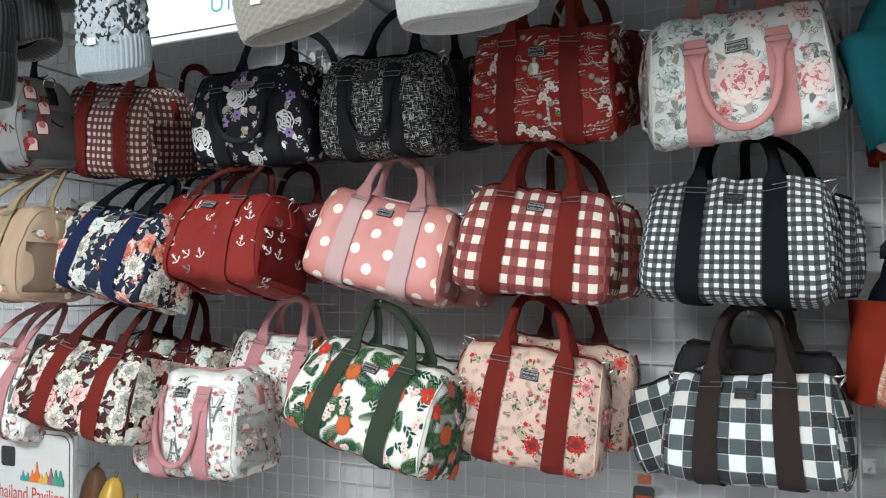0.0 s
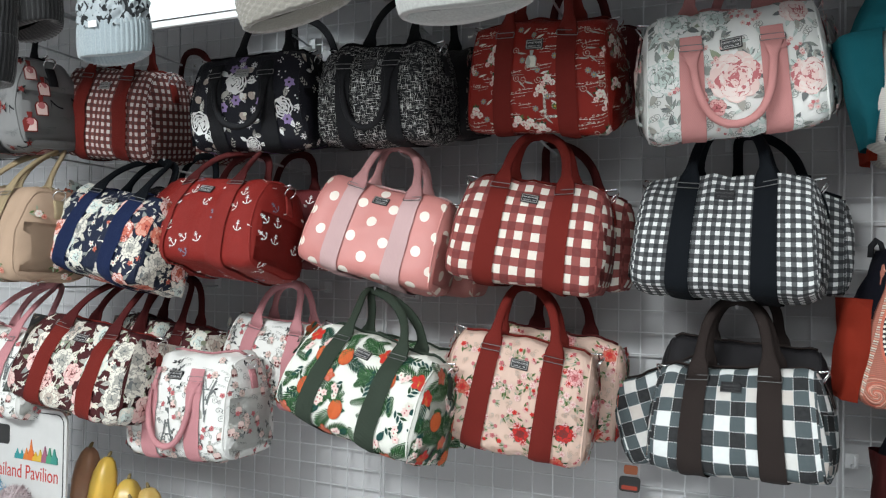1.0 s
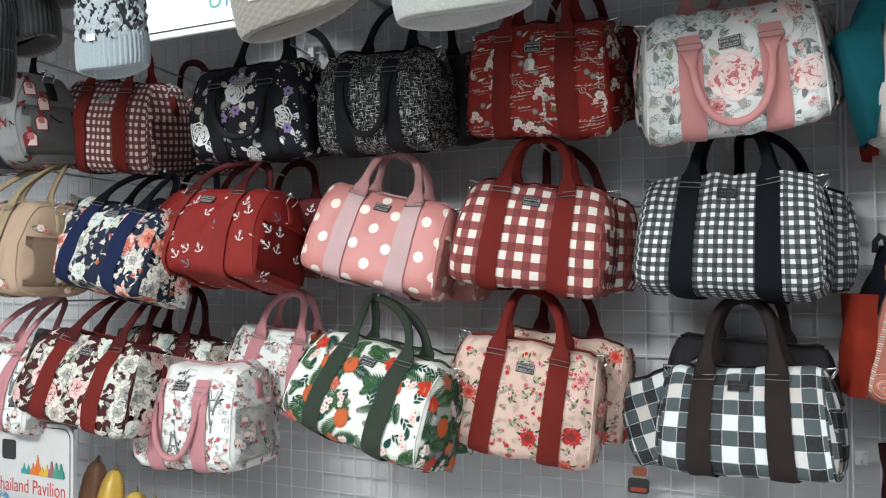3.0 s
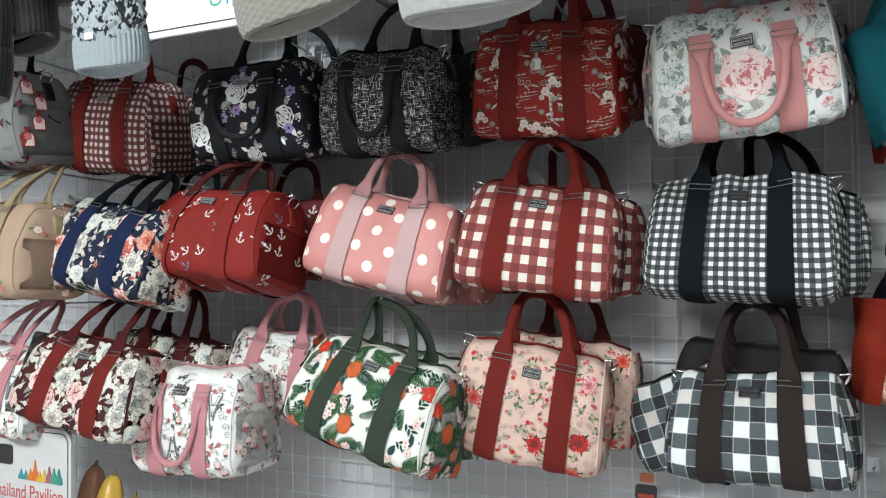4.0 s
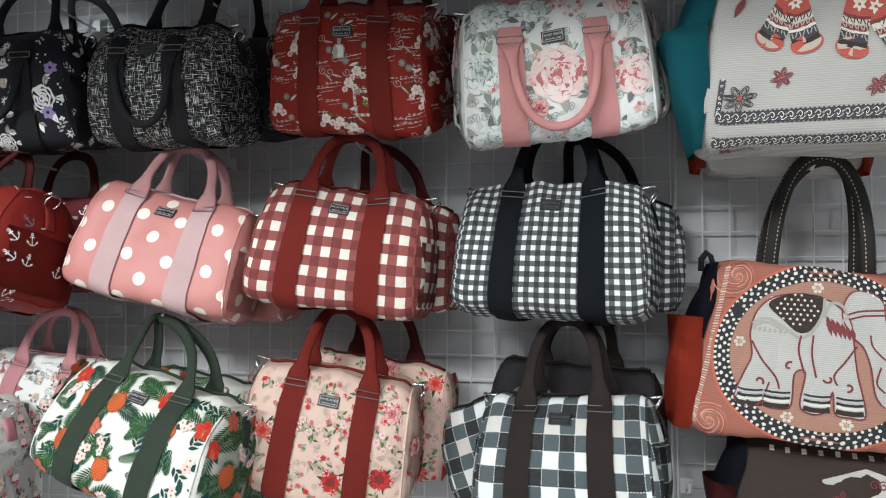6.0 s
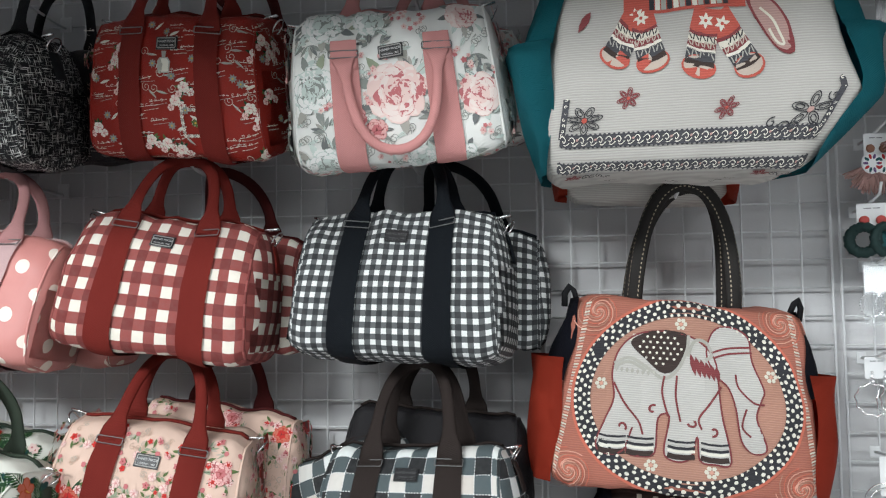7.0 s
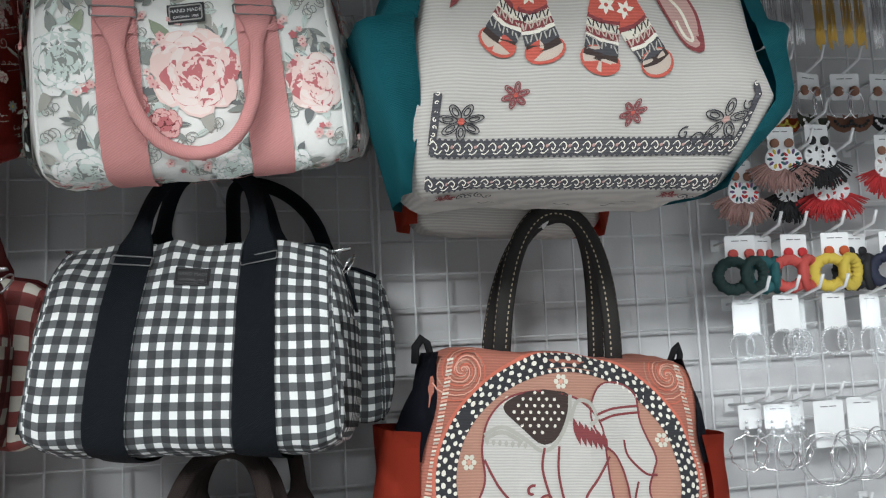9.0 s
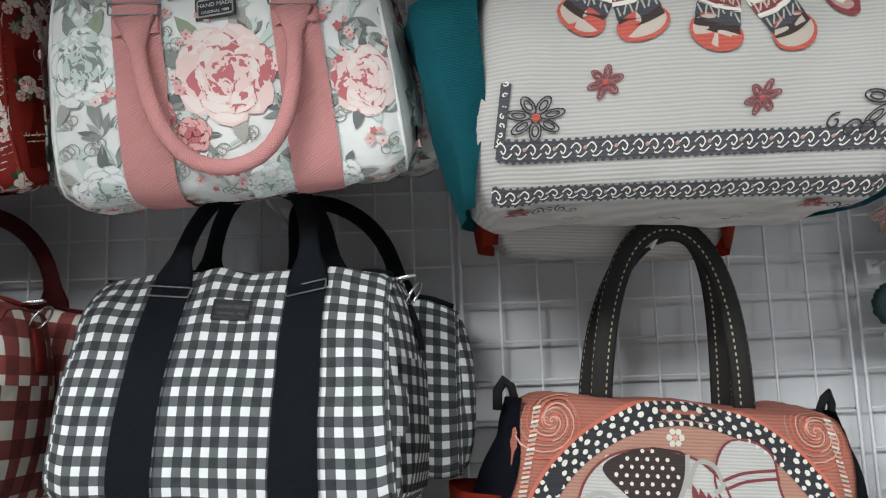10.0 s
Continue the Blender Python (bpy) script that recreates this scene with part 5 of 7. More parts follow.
def tote(label, cloth, at, turn, W, H, D, seed, low, high, print_=None, taper=0.9, rise=0.155, hx=0.30, handles=True, flat=False, waist=None, wing=(0.020, 0.046, 0.10), upper=0.030):
    root = thing("tote_bag", label, "bag", pose(*at, *turn), "tapestry tote bags")
    sh = Shape(W, H, D, seed, taper, 0.42, 1.0, 0.2, flat, waist)
    part("body", sh.mesh(bmesh.new()), cloth, root)
    for side in (-1, 1):
        p = gusset(root, sh, side, 0.04, 0.49, upper, 0.006, high, "side_panel")
        bm = bmesh.new()
        x = side * (sh.half_width(H / 2) + 0.004)
        tube(bm, [(x - side * 0.006, -0.012, H * 0.47), (x, -0.014, H * 0.47 + 0.018), (x + side * 0.007, -0.010, H * 0.47 + 0.024), (x + side * 0.014, -0.004, H * 0.47 + 0.012), (x + side * 0.013, 0.0, H * 0.44)], [(0.006, 0.0035)] * 5, 8)
        part("tab_loop", bm, BLACK_WEB, p)
        gusset(root, sh, side, -0.49, wing[2], wing[0], wing[1], low, "side_pocket")
    if handles:
        for sy, name in ((-1, "front_handle"), (1, "rear_handle")):
            bm = bmesh.new()
            d = 0.42 * D / 2
            a, b, top = Vector((-hx * W, sy * d, H * 0.44)), Vector((hx * W, sy * d, H * 0.44)), Vector((0.006 * sy, sy * 0.010 - 0.032, H / 2 + rise))
            pts = bezier(a, a + Vector((0.002, 0, rise * 0.72)), top + Vector((-hx * W * 0.60, 0, 0.0)), top, 14) + bezier(top, top + Vector((hx * W * 0.60, 0, 0)), b + Vector((-0.002, 0, rise * 0.72)), b, 14)[1:]
            tube(bm, pts, [(0.0125, 0.0042)] * len(pts), 10, up=(0, -1, 0.1))
            part(name, bm, STITCHED, root, "dark webbing handle with pale stitching")
    if print_:
        p = Print(sh, seed, False)
        print_(p, sh)
        p.finish(root, "woven pattern")
    return root, sh


def oval(rx, rz, n=48, a0=0.0, a1=2 * math.pi):
    return [(rx * math.cos(a0 + (a1 - a0) * i / n), rz * math.sin(a0 + (a1 - a0) * i / n)) for i in range(n + 1)]


def fill_grid(p, inside, x0, x1, z0, z1, cx, cs, mat, cell=0.012, off=0.0010):
    """A large flat field cut into small squares, so that it follows the cloth."""
    nx, nz = int((x1 - x0) / cell), int((z1 - z0) / cell)
    if mat not in p.mats:
        p.mats.append(mat)
    k = p.mats.index(mat)
    idx = {}

    def vert(i, j):
        if (i, j) not in idx:
            idx[(i, j)] = len(p.verts)
            p.verts.append(p.place(cx + x0 + i * cell, cs - z0 - j * cell, off))
        return idx[(i, j)]

    for i in range(nx):
        for j in range(nz):
            if inside(x0 + (i + .5) * cell, z0 + (j + .5) * cell):
                p.faces.append((vert(i, j), vert(i + 1, j), vert(i + 1, j + 1), vert(i, j + 1)))
                p.idx.append(k)


def smooth_line(p, pts, width, cx, cs, mat):
    """A curved stroke through a few places."""
    v = [Vector(q) for q in pts]
    out = []
    for i in range(len(v) - 1):
        a, b, c, d = v[max(i - 1, 0)], v[i], v[i + 1], v[min(i + 2, len(v) - 1)]
        for k in range(5):
            t = k / 5
            out.append(0.5 * ((2 * b) + (c - a) * t + (2 * a - 5 * b + 4 * c - d) * t * t + (3 * b - a - 3 * c + d) * t ** 3))
    out.append(v[-1])
    p.stroke(out, width, cx, cs, mat)


def closed_curve(pts, n=5):
    """A smooth closed outline through a few places."""
    v = [Vector(q) for q in pts]
    out = []
    for i in range(len(v)):
        a, b, c, d = v[i - 1], v[i], v[(i + 1) % len(v)], v[(i + 2) % len(v)]
        for k in range(n):
            t = k / n
            q = 0.5 * ((2 * b) + (c - a) * t + (2 * a - 5 * b + 4 * c - d) * t * t + (3 * b - a - 3 * c + d) * t ** 3)
            out.append((q.x, q.y))
    return out


def fill_outline(p, pts, cs, mat, off, row=0.0025):
    """Fills a closed outline row by row, as a loom would, following the cloth."""
    if mat not in p.mats:
        p.mats.append(mat)
    k = p.mats.index(mat)

    def spans(v):
        xs = sorted(a[0] + (v - a[1]) * (b[0] - a[0]) / (b[1] - a[1]) for a, b in zip(pts, pts[1:] + pts[:1]) if (a[1] <= v) != (b[1] <= v))
        return list(zip(xs[::2], xs[1::2]))

    lo, hi = min(q[1] for q in pts), max(q[1] for q in pts)
    n = max(1, int((hi - lo) / row))
    for j in range(n):
        v0, v1 = lo + (hi - lo) * j / n, lo + (hi - lo) * (j + 1) / n
        low, high = spans(v0 + 1e-6), spans(v1 - 1e-6)
        if len(low) != len(high):
            low = high = spans((v0 + v1) / 2)
        for (a, b), (c, d) in zip(low, high):
            m = max(1, int((b - a) / 0.010))
            base_i = len(p.verts)
            for q in range(m + 1):
                f = q / m
                p.verts.append(p.place(a + (b - a) * f, cs - v0, off))
                p.verts.append(p.place(c + (d - c) * f, cs - v1, off))
            for q in range(m):
                i = base_i + 2 * q
                p.faces.append((i, i + 2, i + 3, i + 1))
                p.idx.append(k)


def draw_oval_tote(p, sh):
    cs = sh.at_height(0.0)
    rx, rz = 0.168, 0.148
    # corner whorls
    for sx in (-1, 1):
        for sz in (-1, 1):
            for k in range(14):
                p.over(40 + k)
                p.curl(sx * (0.152 - 0.008 * sz), cs - sz * 0.122, 0.003 + 0.0029 * k, (CORAL2, CORAL, SALMON_TAP)[k % 3], 0.8 * k, 0.0015, 0.98)
    fill_outline(p, oval(rx - .020, rz - .020, 72)[:-1], cs, SALMON_TAP, 0.0018)
    p.over(70)
    p.stroke(oval(rx, rz, 96), .005, 0, cs, CORAL)
    p.over(112)
    p.stroke(oval(rx - .014, rz - .014, 96), .0245, 0, cs, DARK_TAP)
    for d, n, r, wide in ((0.0040, 100, 0.0026, 1.0), (0.0240, 84, 0.0025, 1.0), (0.0105, 60, 0.0028, 1.3), (0.0172, 60, 0.0026, 1.2)):
        for i in range(n):
            a = 2 * math.pi * (i + .5 * (d > .015)) / n
            p.over(124)
            p.blob((rx - d) * math.cos(a), cs - (rz - d) * math.sin(a), r, CREAM, wide, a, 7, 0.1)
    # a pale rounded mass on four pillars with a smaller mass beside it, outlined in dark red
    body = closed_curve([(-.112, .030), (-.104, .066), (-.080, .090), (-.040, .098), (-.004, .094), (.022, .082), (.040, .060), (.046, .020), (.050, -.020), (.062, -.088), (.040, -.094), (.020, -.090), (.016, -.056), (.006, -.090), (-.018, -.094), (-.030, -.080), (-.024, -.030),
                         (-.040, -.034), (-.042, -.084), (-.060, -.092), (-.082, -.086), (-.076, -.050), (-.086, -.084), (-.108, -.092), (-.126, -.080), (-.116, -.040), (-.106, -.008)])
    head = closed_curve([(.028, .070), (.040, .104), (.066, .110), (.092, .096), (.098, .060), (.112, .020), (.108, .004), (.100, -.024), (.112, -.066), (.094, -.074), (.076, -.056), (.070, -.010), (.060, .020), (.040, .038)])
    for shape, off in ((body, .0032), (head, .0036)):
        fill_outline(p, shape, cs, PALE_TAP, off)
        p.over(126)
        p.stroke(shape + shape[:1], .0026, 0, cs, MAROON_TAP)
    # striped feet of the pillars
    for x in (-.103, -.063, -.006, .040):
        for j, (m, h) in enumerate(((BROWN_TAP, .008), (CREAM, .004), (DARK_TAP, .004), (PALE_TAP, .003), (DARK_TAP, .003))):
            p.over(132 + 2 * j)
            z = -.087 + (.0, .008, .013, .018, .022)[j]
            p.stroke([(-.019, z + .001), (-.008, z - .001), (.008, z - .001), (.019, z + .001)], h, x, cs, m)
    # a dotted cloth over the mass
    cloth = closed_curve([(-.088, .078), (-.060, .096), (-.030, .100), (-.002, .094), (-.006, .066), (-.020, .040), (-.038, .034), (-.062, .052)])
    fill_outline(p, cloth, cs, BROWN_TAP, .0038)
    for i in range(9):
        for j in range(8):
            x, z = -.084 + .0105 * i + .0052 * (j % 2), .040 + .0080 * j
            if ((x + .042) / .036) ** 2 + ((z - .072) / .026) ** 2 < 1:
                p.over(142)
                p.blob(x, cs - z, .0022, CREAM, 1, 0, 6)
    for pts in ([(-.110, .044), (-.088, .054), (-.062, .042), (-.036, .026), (-.016, .040), (-.002, .070), (.000, .094)], [(-.110, .038), (-.088, .048), (-.062, .036)]):
        p.over(140)
        smooth_line(p, pts, .0048, 0, cs, STONE)
    for i in range(7):
        p.over(140)
        p.leaf(-.106 + .008 * i, cs - .040 + .0006 * i, .008, .005, -1.57, STONE)
    # looped tassels and curved seams in dark red
    for q in range(6):
        p.over(143)
        p.leaf(.004 + .0075 * q, cs - .066 + .0035 * q, .034 - .0022 * q, .0085, -1.35, MAROON_TAP)
    p.over(145)
    smooth_line(p, [(.000, .062), (.010, .086), (.028, .084), (.036, .066), (.026, .058)], .0048, 0, cs, STONE)
    for pts in ([(-.108, .015), (-.090, -.015), (-.068, -.040), (-.060, -.060)], [(-.034, .030), (-.036, .005), (-.026, -.030)], [(-.016, .032), (-.016, .000), (-.008, -.036)], [(.050, .020), (.032, -.008), (.018, -.030), (.022, -.045)],
                [(.086, -.010), (.078, -.036), (.090, -.050)], [(.072, .040), (.076, .020), (.096, .000), (.112, -.002)], [(.036, .070), (.060, .078), (.096, .082)], [(.038, .062), (.062, .070), (.098, .074)]):
        p.over(145)
        smooth_line(p, pts, .0030, 0, cs, MAROON_TAP)
    for x, z in ((-.048, -.022), (-.092, -.050), (.010, -.036), (.038, -.046)):
        p.over(145)
        p.curl(x, cs - z, .0080, MAROON_TAP, x * 40 + 3, .0034, .65)
    for x, z in ((-.080, .082), (-.012, .110), (-.127, .012), (.124, .040), (-.046, -.104), (.036, -.106)):
        for i in range(6):
            p.over(100)
            p.blob(x + .0065 * math.cos(i * 1.047), cs - z - .0065 * math.sin(i * 1.047), .0034, CREAM2, 1, 0, 6)
        p.over(104)
        p.blob(x, cs - z, .003, CORAL2, 1, 0, 6)
    # pale borders along the sides, a narrow ladder of threads
    for sx in (-1, 1):
        for i in range(60):
            z = .136 - .0046 * i
            x = sx * (.160 + .022 * (.146 - z) / .292)
            p.over(60)
            p.stroke([(-.004, 0), (.004, 0)], .0026, x, cs - z, (CREAM2, TAUPE, CORAL2)[i % 3])


def scroll_band(p, x0, x1, cs, h):
    """A dark woven band with pale running scrolls, pink hearts and a scalloped edge."""
    n = int((x1 - x0) / 0.0125)
    step = (x1 - x0) / n
    p.over(40)
    p.stroke([(x0 + step * i / 2, 0) for i in range(2 * n + 1)], h, 0, cs, GREY_TAP)
    for e in (-1, 1):
        for i in range(2 * n):
            p.over(50)
            p.blob(x0 + step * (i + .5) / 2, cs + e * h * .5, h * .13, GREY_TAP, 1, 0, 6)
    for i in range(n):
        x = x0 + step * (i + .5)
        p.over(60)
        smooth_line(p, [(x - step * .55, h * .10), (x - step * .25, h * .34), (x + step * .10, h * .10), (x, -h * .16), (x - step * .2, -h * .02)], .0011, 0, cs, CREAM)
        p.over(60)
        smooth_line(p, [(x + step * .55, -h * .10), (x + step * .25, -h * .34), (x - step * .05, -h * .30)], .0011, 0, cs, CREAM)
        if i % 2:
            p.over(64)
            p.blob(x + step * .38, cs - h * .10, h * .12, PINK_TAP, 1, 0, 6)


def open_flower(p, x, cs, r, n, heart, squash=1.0):
    """Double-outlined petals round a woven heart."""
    for i in range(n):
        a = 0.3 + 2 * math.pi * i / n
        px, pz = x + .58 * r * math.cos(a), cs - .58 * r * squash * math.sin(a)
        for k, col in ((1.0, DARK_TAP), (.55, heart)):
            p.over(50)
            p.stroke([(k * (r * .42 * math.cos(t) * math.cos(a) - r * .2 * math.sin(t) * math.sin(a)), k * squash * (r * .42 * math.cos(t) * math.sin(a) + r * .2 * math.sin(t) * math.cos(a))) for t in [6.283 * q / 12 for q in range(13)]], max(.0012, r * .05), px, pz, DARK_TAP if r > .018 else MAROON_TAP)
    p.over(60)
    p.blob(x, cs, r * .15, heart)


def draw_cream_tote(p, sh):
    def up_at(z):
        return sh.at_height(z / sh.H)

    foot, low = up_at(-.118), up_at(-.118) + .036
    scroll_band(p, -.176, .170, foot, 0.0160)
    scroll_band(p, -.176, .172, low, 0.0130)
    # the upright ends of the frame
    for x0, x1, z0, z1 in ((-.173, -.174, -.066, -.118), (.172, .166, -.050, -.118)):
        edge = [(x0 + (x1 - x0) * k / 12, foot - up_at(z0 + (z1 - z0) * k / 12)) for k in range(13)]
        p.over(56)
        p.stroke(edge, .0085, 0, foot, GREY_TAP)
        for x, z in edge[:-1]:
            p.over(62)
            p.curl(x, foot - z, .0024, CREAM, z * 300, .0010, .9)
    open_flower(p, -.146, up_at(-.094), .025, 7, RED_TAP, .75)
    open_flower(p, -.093, up_at(-.060), .0145, 6, RED_TAP)
    open_flower(p, .036, up_at(-.083), .0145, 6, RED_TAP)
    open_flower(p, .142, up_at(-.090), .027, 5, PINK_TAP, .85)
    for k, (dx, dz, r) in enumerate(((-.026, -.022, .009), (-.042, -.018, .007), (.022, .020, .008), (.012, -.020, .008), (-.014, -.020, .009))):
        p.over(70)
        p.curl(.142 + dx, up_at(-.090 + dz), r, DARK_TAP, k * 1.3, .0016, 1.1)
    for x in (-.150, .120):
        open_flower(p, x, low + .018, .013, 6, PINK_TAP, .55)
        for k in range(4):
            p.over(70)
            p.curl(x + .018 + .011 * k, low + .018 + .003 * (k % 2), .006, DARK_TAP, k, .0013)
    # four striped stockings of woven bands that lean apart, under a patterned field
    for x, z, lean, s in ((-.118, -.020, .52, 1.0), (-.058, -.034, -.24, 1.0), (-.006, -.038, .26, 1.0), (.068, -.036, -.46, 1.0)):
        cs = up_at(z)

        def bar(v0, v1, w0, w1, m, lay):
            p.over(lay)
            n = 6
            p.poly([(-w0 + 2 * w0 * i / n, v0 - .003 * math.sin(math.pi * i / n)) for i in range(n + 1)] + [(w1 - 2 * w1 * i / n, v1 - .003 * math.sin(math.pi * i / n)) for i in range(n + 1)], x, cs, m, -lean, s)

        p.over(44)
        p.poly([(u * .0225, .012 + v * .015) for u, v in oval(1, 1, 18)[:-1]], x, cs, RED_TAP, -lean, s)
        p.over(48)
        p.poly([(u * .0200, .013 + v * .0125) for u, v in oval(1, 1, 18)[:-1]], x, cs, TAUPE, -lean, s)
        for v0, v1, m in ((.014, .021, BROWN_TAP), (.021, .034, GREY_TAP), (.034, .038, CREAM), (.038, .046, MAROON_TAP), (.046, .055, CREAM2), (.055, .060, MAROON_TAP), (.060, .092, RED_TAP)):
            bar(v0, v1 + .001, .0195, .0185, m, 54)
        c, q = math.cos(-lean), math.sin(-lean)
        for row, m, count in ((.0275, STONE, 7), (.0505, DARK_TAP, 8), (.042, TAUPE, 9)):
            for i in range(count):
                u = -.016 + .032 * i / (count - 1)
                p.over(72)
                p.stroke([(-.0012, -.004), (.0012, .004)] if i % 2 else [(.0012, -.004), (-.0012, .004)], .0016, x + u * c - row * q, cs - u * q - row * c, m)
        p.daisy(x - .074 * q, cs - .074 * c, .011, 6, CREAM, RED_TAP, .5)
    up = up_at(.050)
    fill_grid(p, lambda u, v: True, -.10, .075, .0, .09, 0, up, RED_TAP, .01, .0016)
    for i in range(13):
        p.over(80)
        p.stroke([(0, .004), (0, .020)], .007, -.060 + .0085 * i, up, (DARK_TAP, CREAM, STONE)[i % 3])
    for i in range(8):
        p.daisy(-.085 + .022 * i, up - .034, .009, 6, (CREAM, TAUPE)[i % 2], GREEN3, .5)
    # a long dark-edged drop beside the field
    drop = closed_curve([(.070, .055), (.092, .064), (.116, .040), (.128, .008), (.124, -.020), (.106, -.016), (.090, .010)])
    p.side = 0
    fill_outline(p, drop, up_at(0.0), MAROON_TAP, .0022)
    fill_outline(p, [(.104 + (u - .104) * .82, .018 + (v - .018) * .86) for u, v in drop], up_at(0.0), PINK_TAP, .0026)
    p.over(110)
    smooth_line(p, [(.088, .040), (.104, .024), (.114, -.006), (.106, -.006), (.098, .012)], .0035, 0, up_at(0.0), CREAM2)
    p.over(60)
    p.leaf(-.148, up_at(.058), .034, .012, -2.1, MAROON_TAP)
    # sparse marks under the base
    for x, d in ((-.01, .050), (.08, .058), (.06, .074), (-.10, .070)):
        p.over(60)
        p.stroke([(0, 0), (.008, -.004), (.012, .004), (.02, 0)], .0016, x, low + d, DARK_TAP)


def draw_brown_tote(p, sh):
    cs = sh.at_height(0.12)
    for i in range(9):
        p.stroke([(-.004, 0), (.004, 0)], .010, -.11 + .027 * i, sh.at_height(.38), (CREAM, CREAM2)[i % 2])
    p.layer = 2
    p.poly([(-.06, -.05), (.09, -.06), (.11, .03), (.02, .055), (-.05, .03)], 0.02, cs, PALE_TAP)
    for x, z in ((-.02, .0), (.05, .0), (.02, -.04)):
        open_flower(p, x + .02, cs - z, .016, 5, RED_TAP)
    for k in range(5):
        p.curl(.05 + .014 * k, cs - .03, .008, MAROON_TAP, k, .002)


tote("orange tapestry tote bag with an oval dotted medallion", ORANGE_TAP, (0.157, -0.122, 1.343), (-3, 4.4, 0), 0.388, 0.292, 0.150, 41, RED_CANVAS, NAVY_CANVAS, draw_oval_tote, 0.87, 0.190, 0.200, flat=True, wing=(0.034, 0.058, 0.16), upper=0.034)
tote("cream tapestry tote bag with scroll bands and teal sides", CREAM_TAP, (0.148, -0.300, 1.834), (2, 0, -2), 0.384, 0.335, 0.172, 42, TEAL, TEAL, draw_cream_tote, 1.0, 0.12, 0.27, waist=([-.5, -.2, .02, .5], [.170, .192, .176, .160], [-.026, .008, .002, 0]), wing=(0.010, 0.080, 0.06), upper=0.06)
tote("cream tote bag with red sides hung behind another", CREAM_TAP, (0.128, -0.076, 1.826), (0, 3, 0), 0.26, 0.335, 0.11, 43, RED_CANVAS, NAVY_CANVAS, None, 0.9, 0.12, 0.27)
tote("brown tapestry tote bag with maroon side pockets", BROWN_TAP, (0.190, -0.100, 1.075), (-4, 4, 0), 0.34, 0.26, 0.14, 44, MAROON_CANVAS, NAVY_CANVAS, draw_brown_tote, 0.9, 0.14, 0.27)
hook(0.165, 1.655, 0.135)
hook(0.165, 2.02, 0.16)
hook(0.175, 1.345, 0.10)
hook(-0.035, 1.060, 0.05, "empty white wire display hook on the grid panel")


# ---- knitted hats ----
def knit(name, colour, scale=420.0):
    m, nt, b = base(name, 0.95)
    co = coords(nt, "Object")
    n = noise_tex(nt, co, scale, 3)
    c = mix(nt, n, tuple(v * 0.65 for v in colour), tuple(min(1, v * 1.12) for v in colour))
    nt.links.new(c, b.inputs["Base Color"])
    b.inputs["Sheen Weight"].default_value = 0.4
    bump(nt, b, n, 0.6, 0.0015)
    return m


def beanie(label, mat, m, r, depth, height, style, cuff=0.075, tag=None, crown_mat=None):
    """A knitted hat hung with its opening down: a cuff and a crown, flattened front to back."""
    root = thing("knitted_hat", label, "hat", m, "knitted hats")

    def surface(z0, z1, grow, relief, name, nz=40, inner=False, dome=False):
        bm = bmesh.new()
        nt_ = 132
        rows = []
        for j in range(nz + 1):
            f = j / nz
            z = z0 + (z1 - z0) * f
            k = grow
            if dome:
                k *= math.sqrt(max(0.0, 1 - max(0.0, (f - 0.25) / 0.75) ** 2.2)) * 0.96 + 0.04
            else:
                k *= 1 - 0.05 * (2 * f - 1) ** 4
            row = []
            for i in range(nt_):
                a = 2 * math.pi * i / nt_
                rr = relief(a, z)
                row.append(bm.verts.new(((r * k + rr) * math.cos(a), (depth * k + rr) * math.sin(a), z + 0.004 * math.sin(2 * a + 1))))
            rows.append(row)
        if not dome:
            lip = [bm.verts.new((v.co.x * 0.90, v.co.y * 0.55, v.co.z + 0.001)) for v in rows[0]]
            lip2 = [bm.verts.new((v.co.x * 0.84, v.co.y * 0.10, v.co.z + 0.012)) for v in rows[0]]
            rows = [lip2, lip] + rows
        for a_, b_ in zip(rows, rows[1:]):
            for i in range(nt_):
                q = (i + 1) % nt_
                bm.faces.new((a_[i], a_[q], b_[q], b_[i]))
        bm.faces.new(rows[-1] if dome else rows[-1])
        bmesh.ops.recalc_face_normals(bm, faces=bm.faces)
        return part(name, bm, crown_mat if dome and crown_mat else mat, root)

    rib = lambda a, z: 0.0028 * math.sin(22 * 2 * a / 2 * 2)
    waffle = lambda a, z: 0.0026 * math.sin(26 * a) * math.sin(z * 520)
    soft = lambda a, z: 0.0012 * noise.noise(Vector((math.cos(a) * 12, math.sin(a) * 12, z * 120)))
    cable = lambda a, z: 0.009 * abs(math.sin(7 * a + 0.9 * math.sin(z * 130))) * (0.6 + 0.4 * math.sin(z * 260 + 5 * math.sin(7 * a))) - 0.003
    rel = {"rib": rib, "waffle": waffle, "soft": soft, "cable": rib}[style]
    surface(0.0, cuff, 1.06, rel, "cuff")
    surface(cuff - 0.012, height, 1.0, cable if style == "cable" else rel, "crown", 60, dome=True)
    if tag:
        bm = bmesh.new()
        box(bm, (0.017, 0.0016, 0.012), (tag[0], -depth * 1.06 * math.sqrt(max(0.05, 1 - (tag[0] / r) ** 2)) - 0.004, tag[1]), 0.0005, pose(0, 0, 0, 0, tag[2], 0))
        part("sewn_tag", bm, plain("white_tag", (0.8, 0.8, 0.8), 0.6), root, "small white sewn tag", False)
    return root


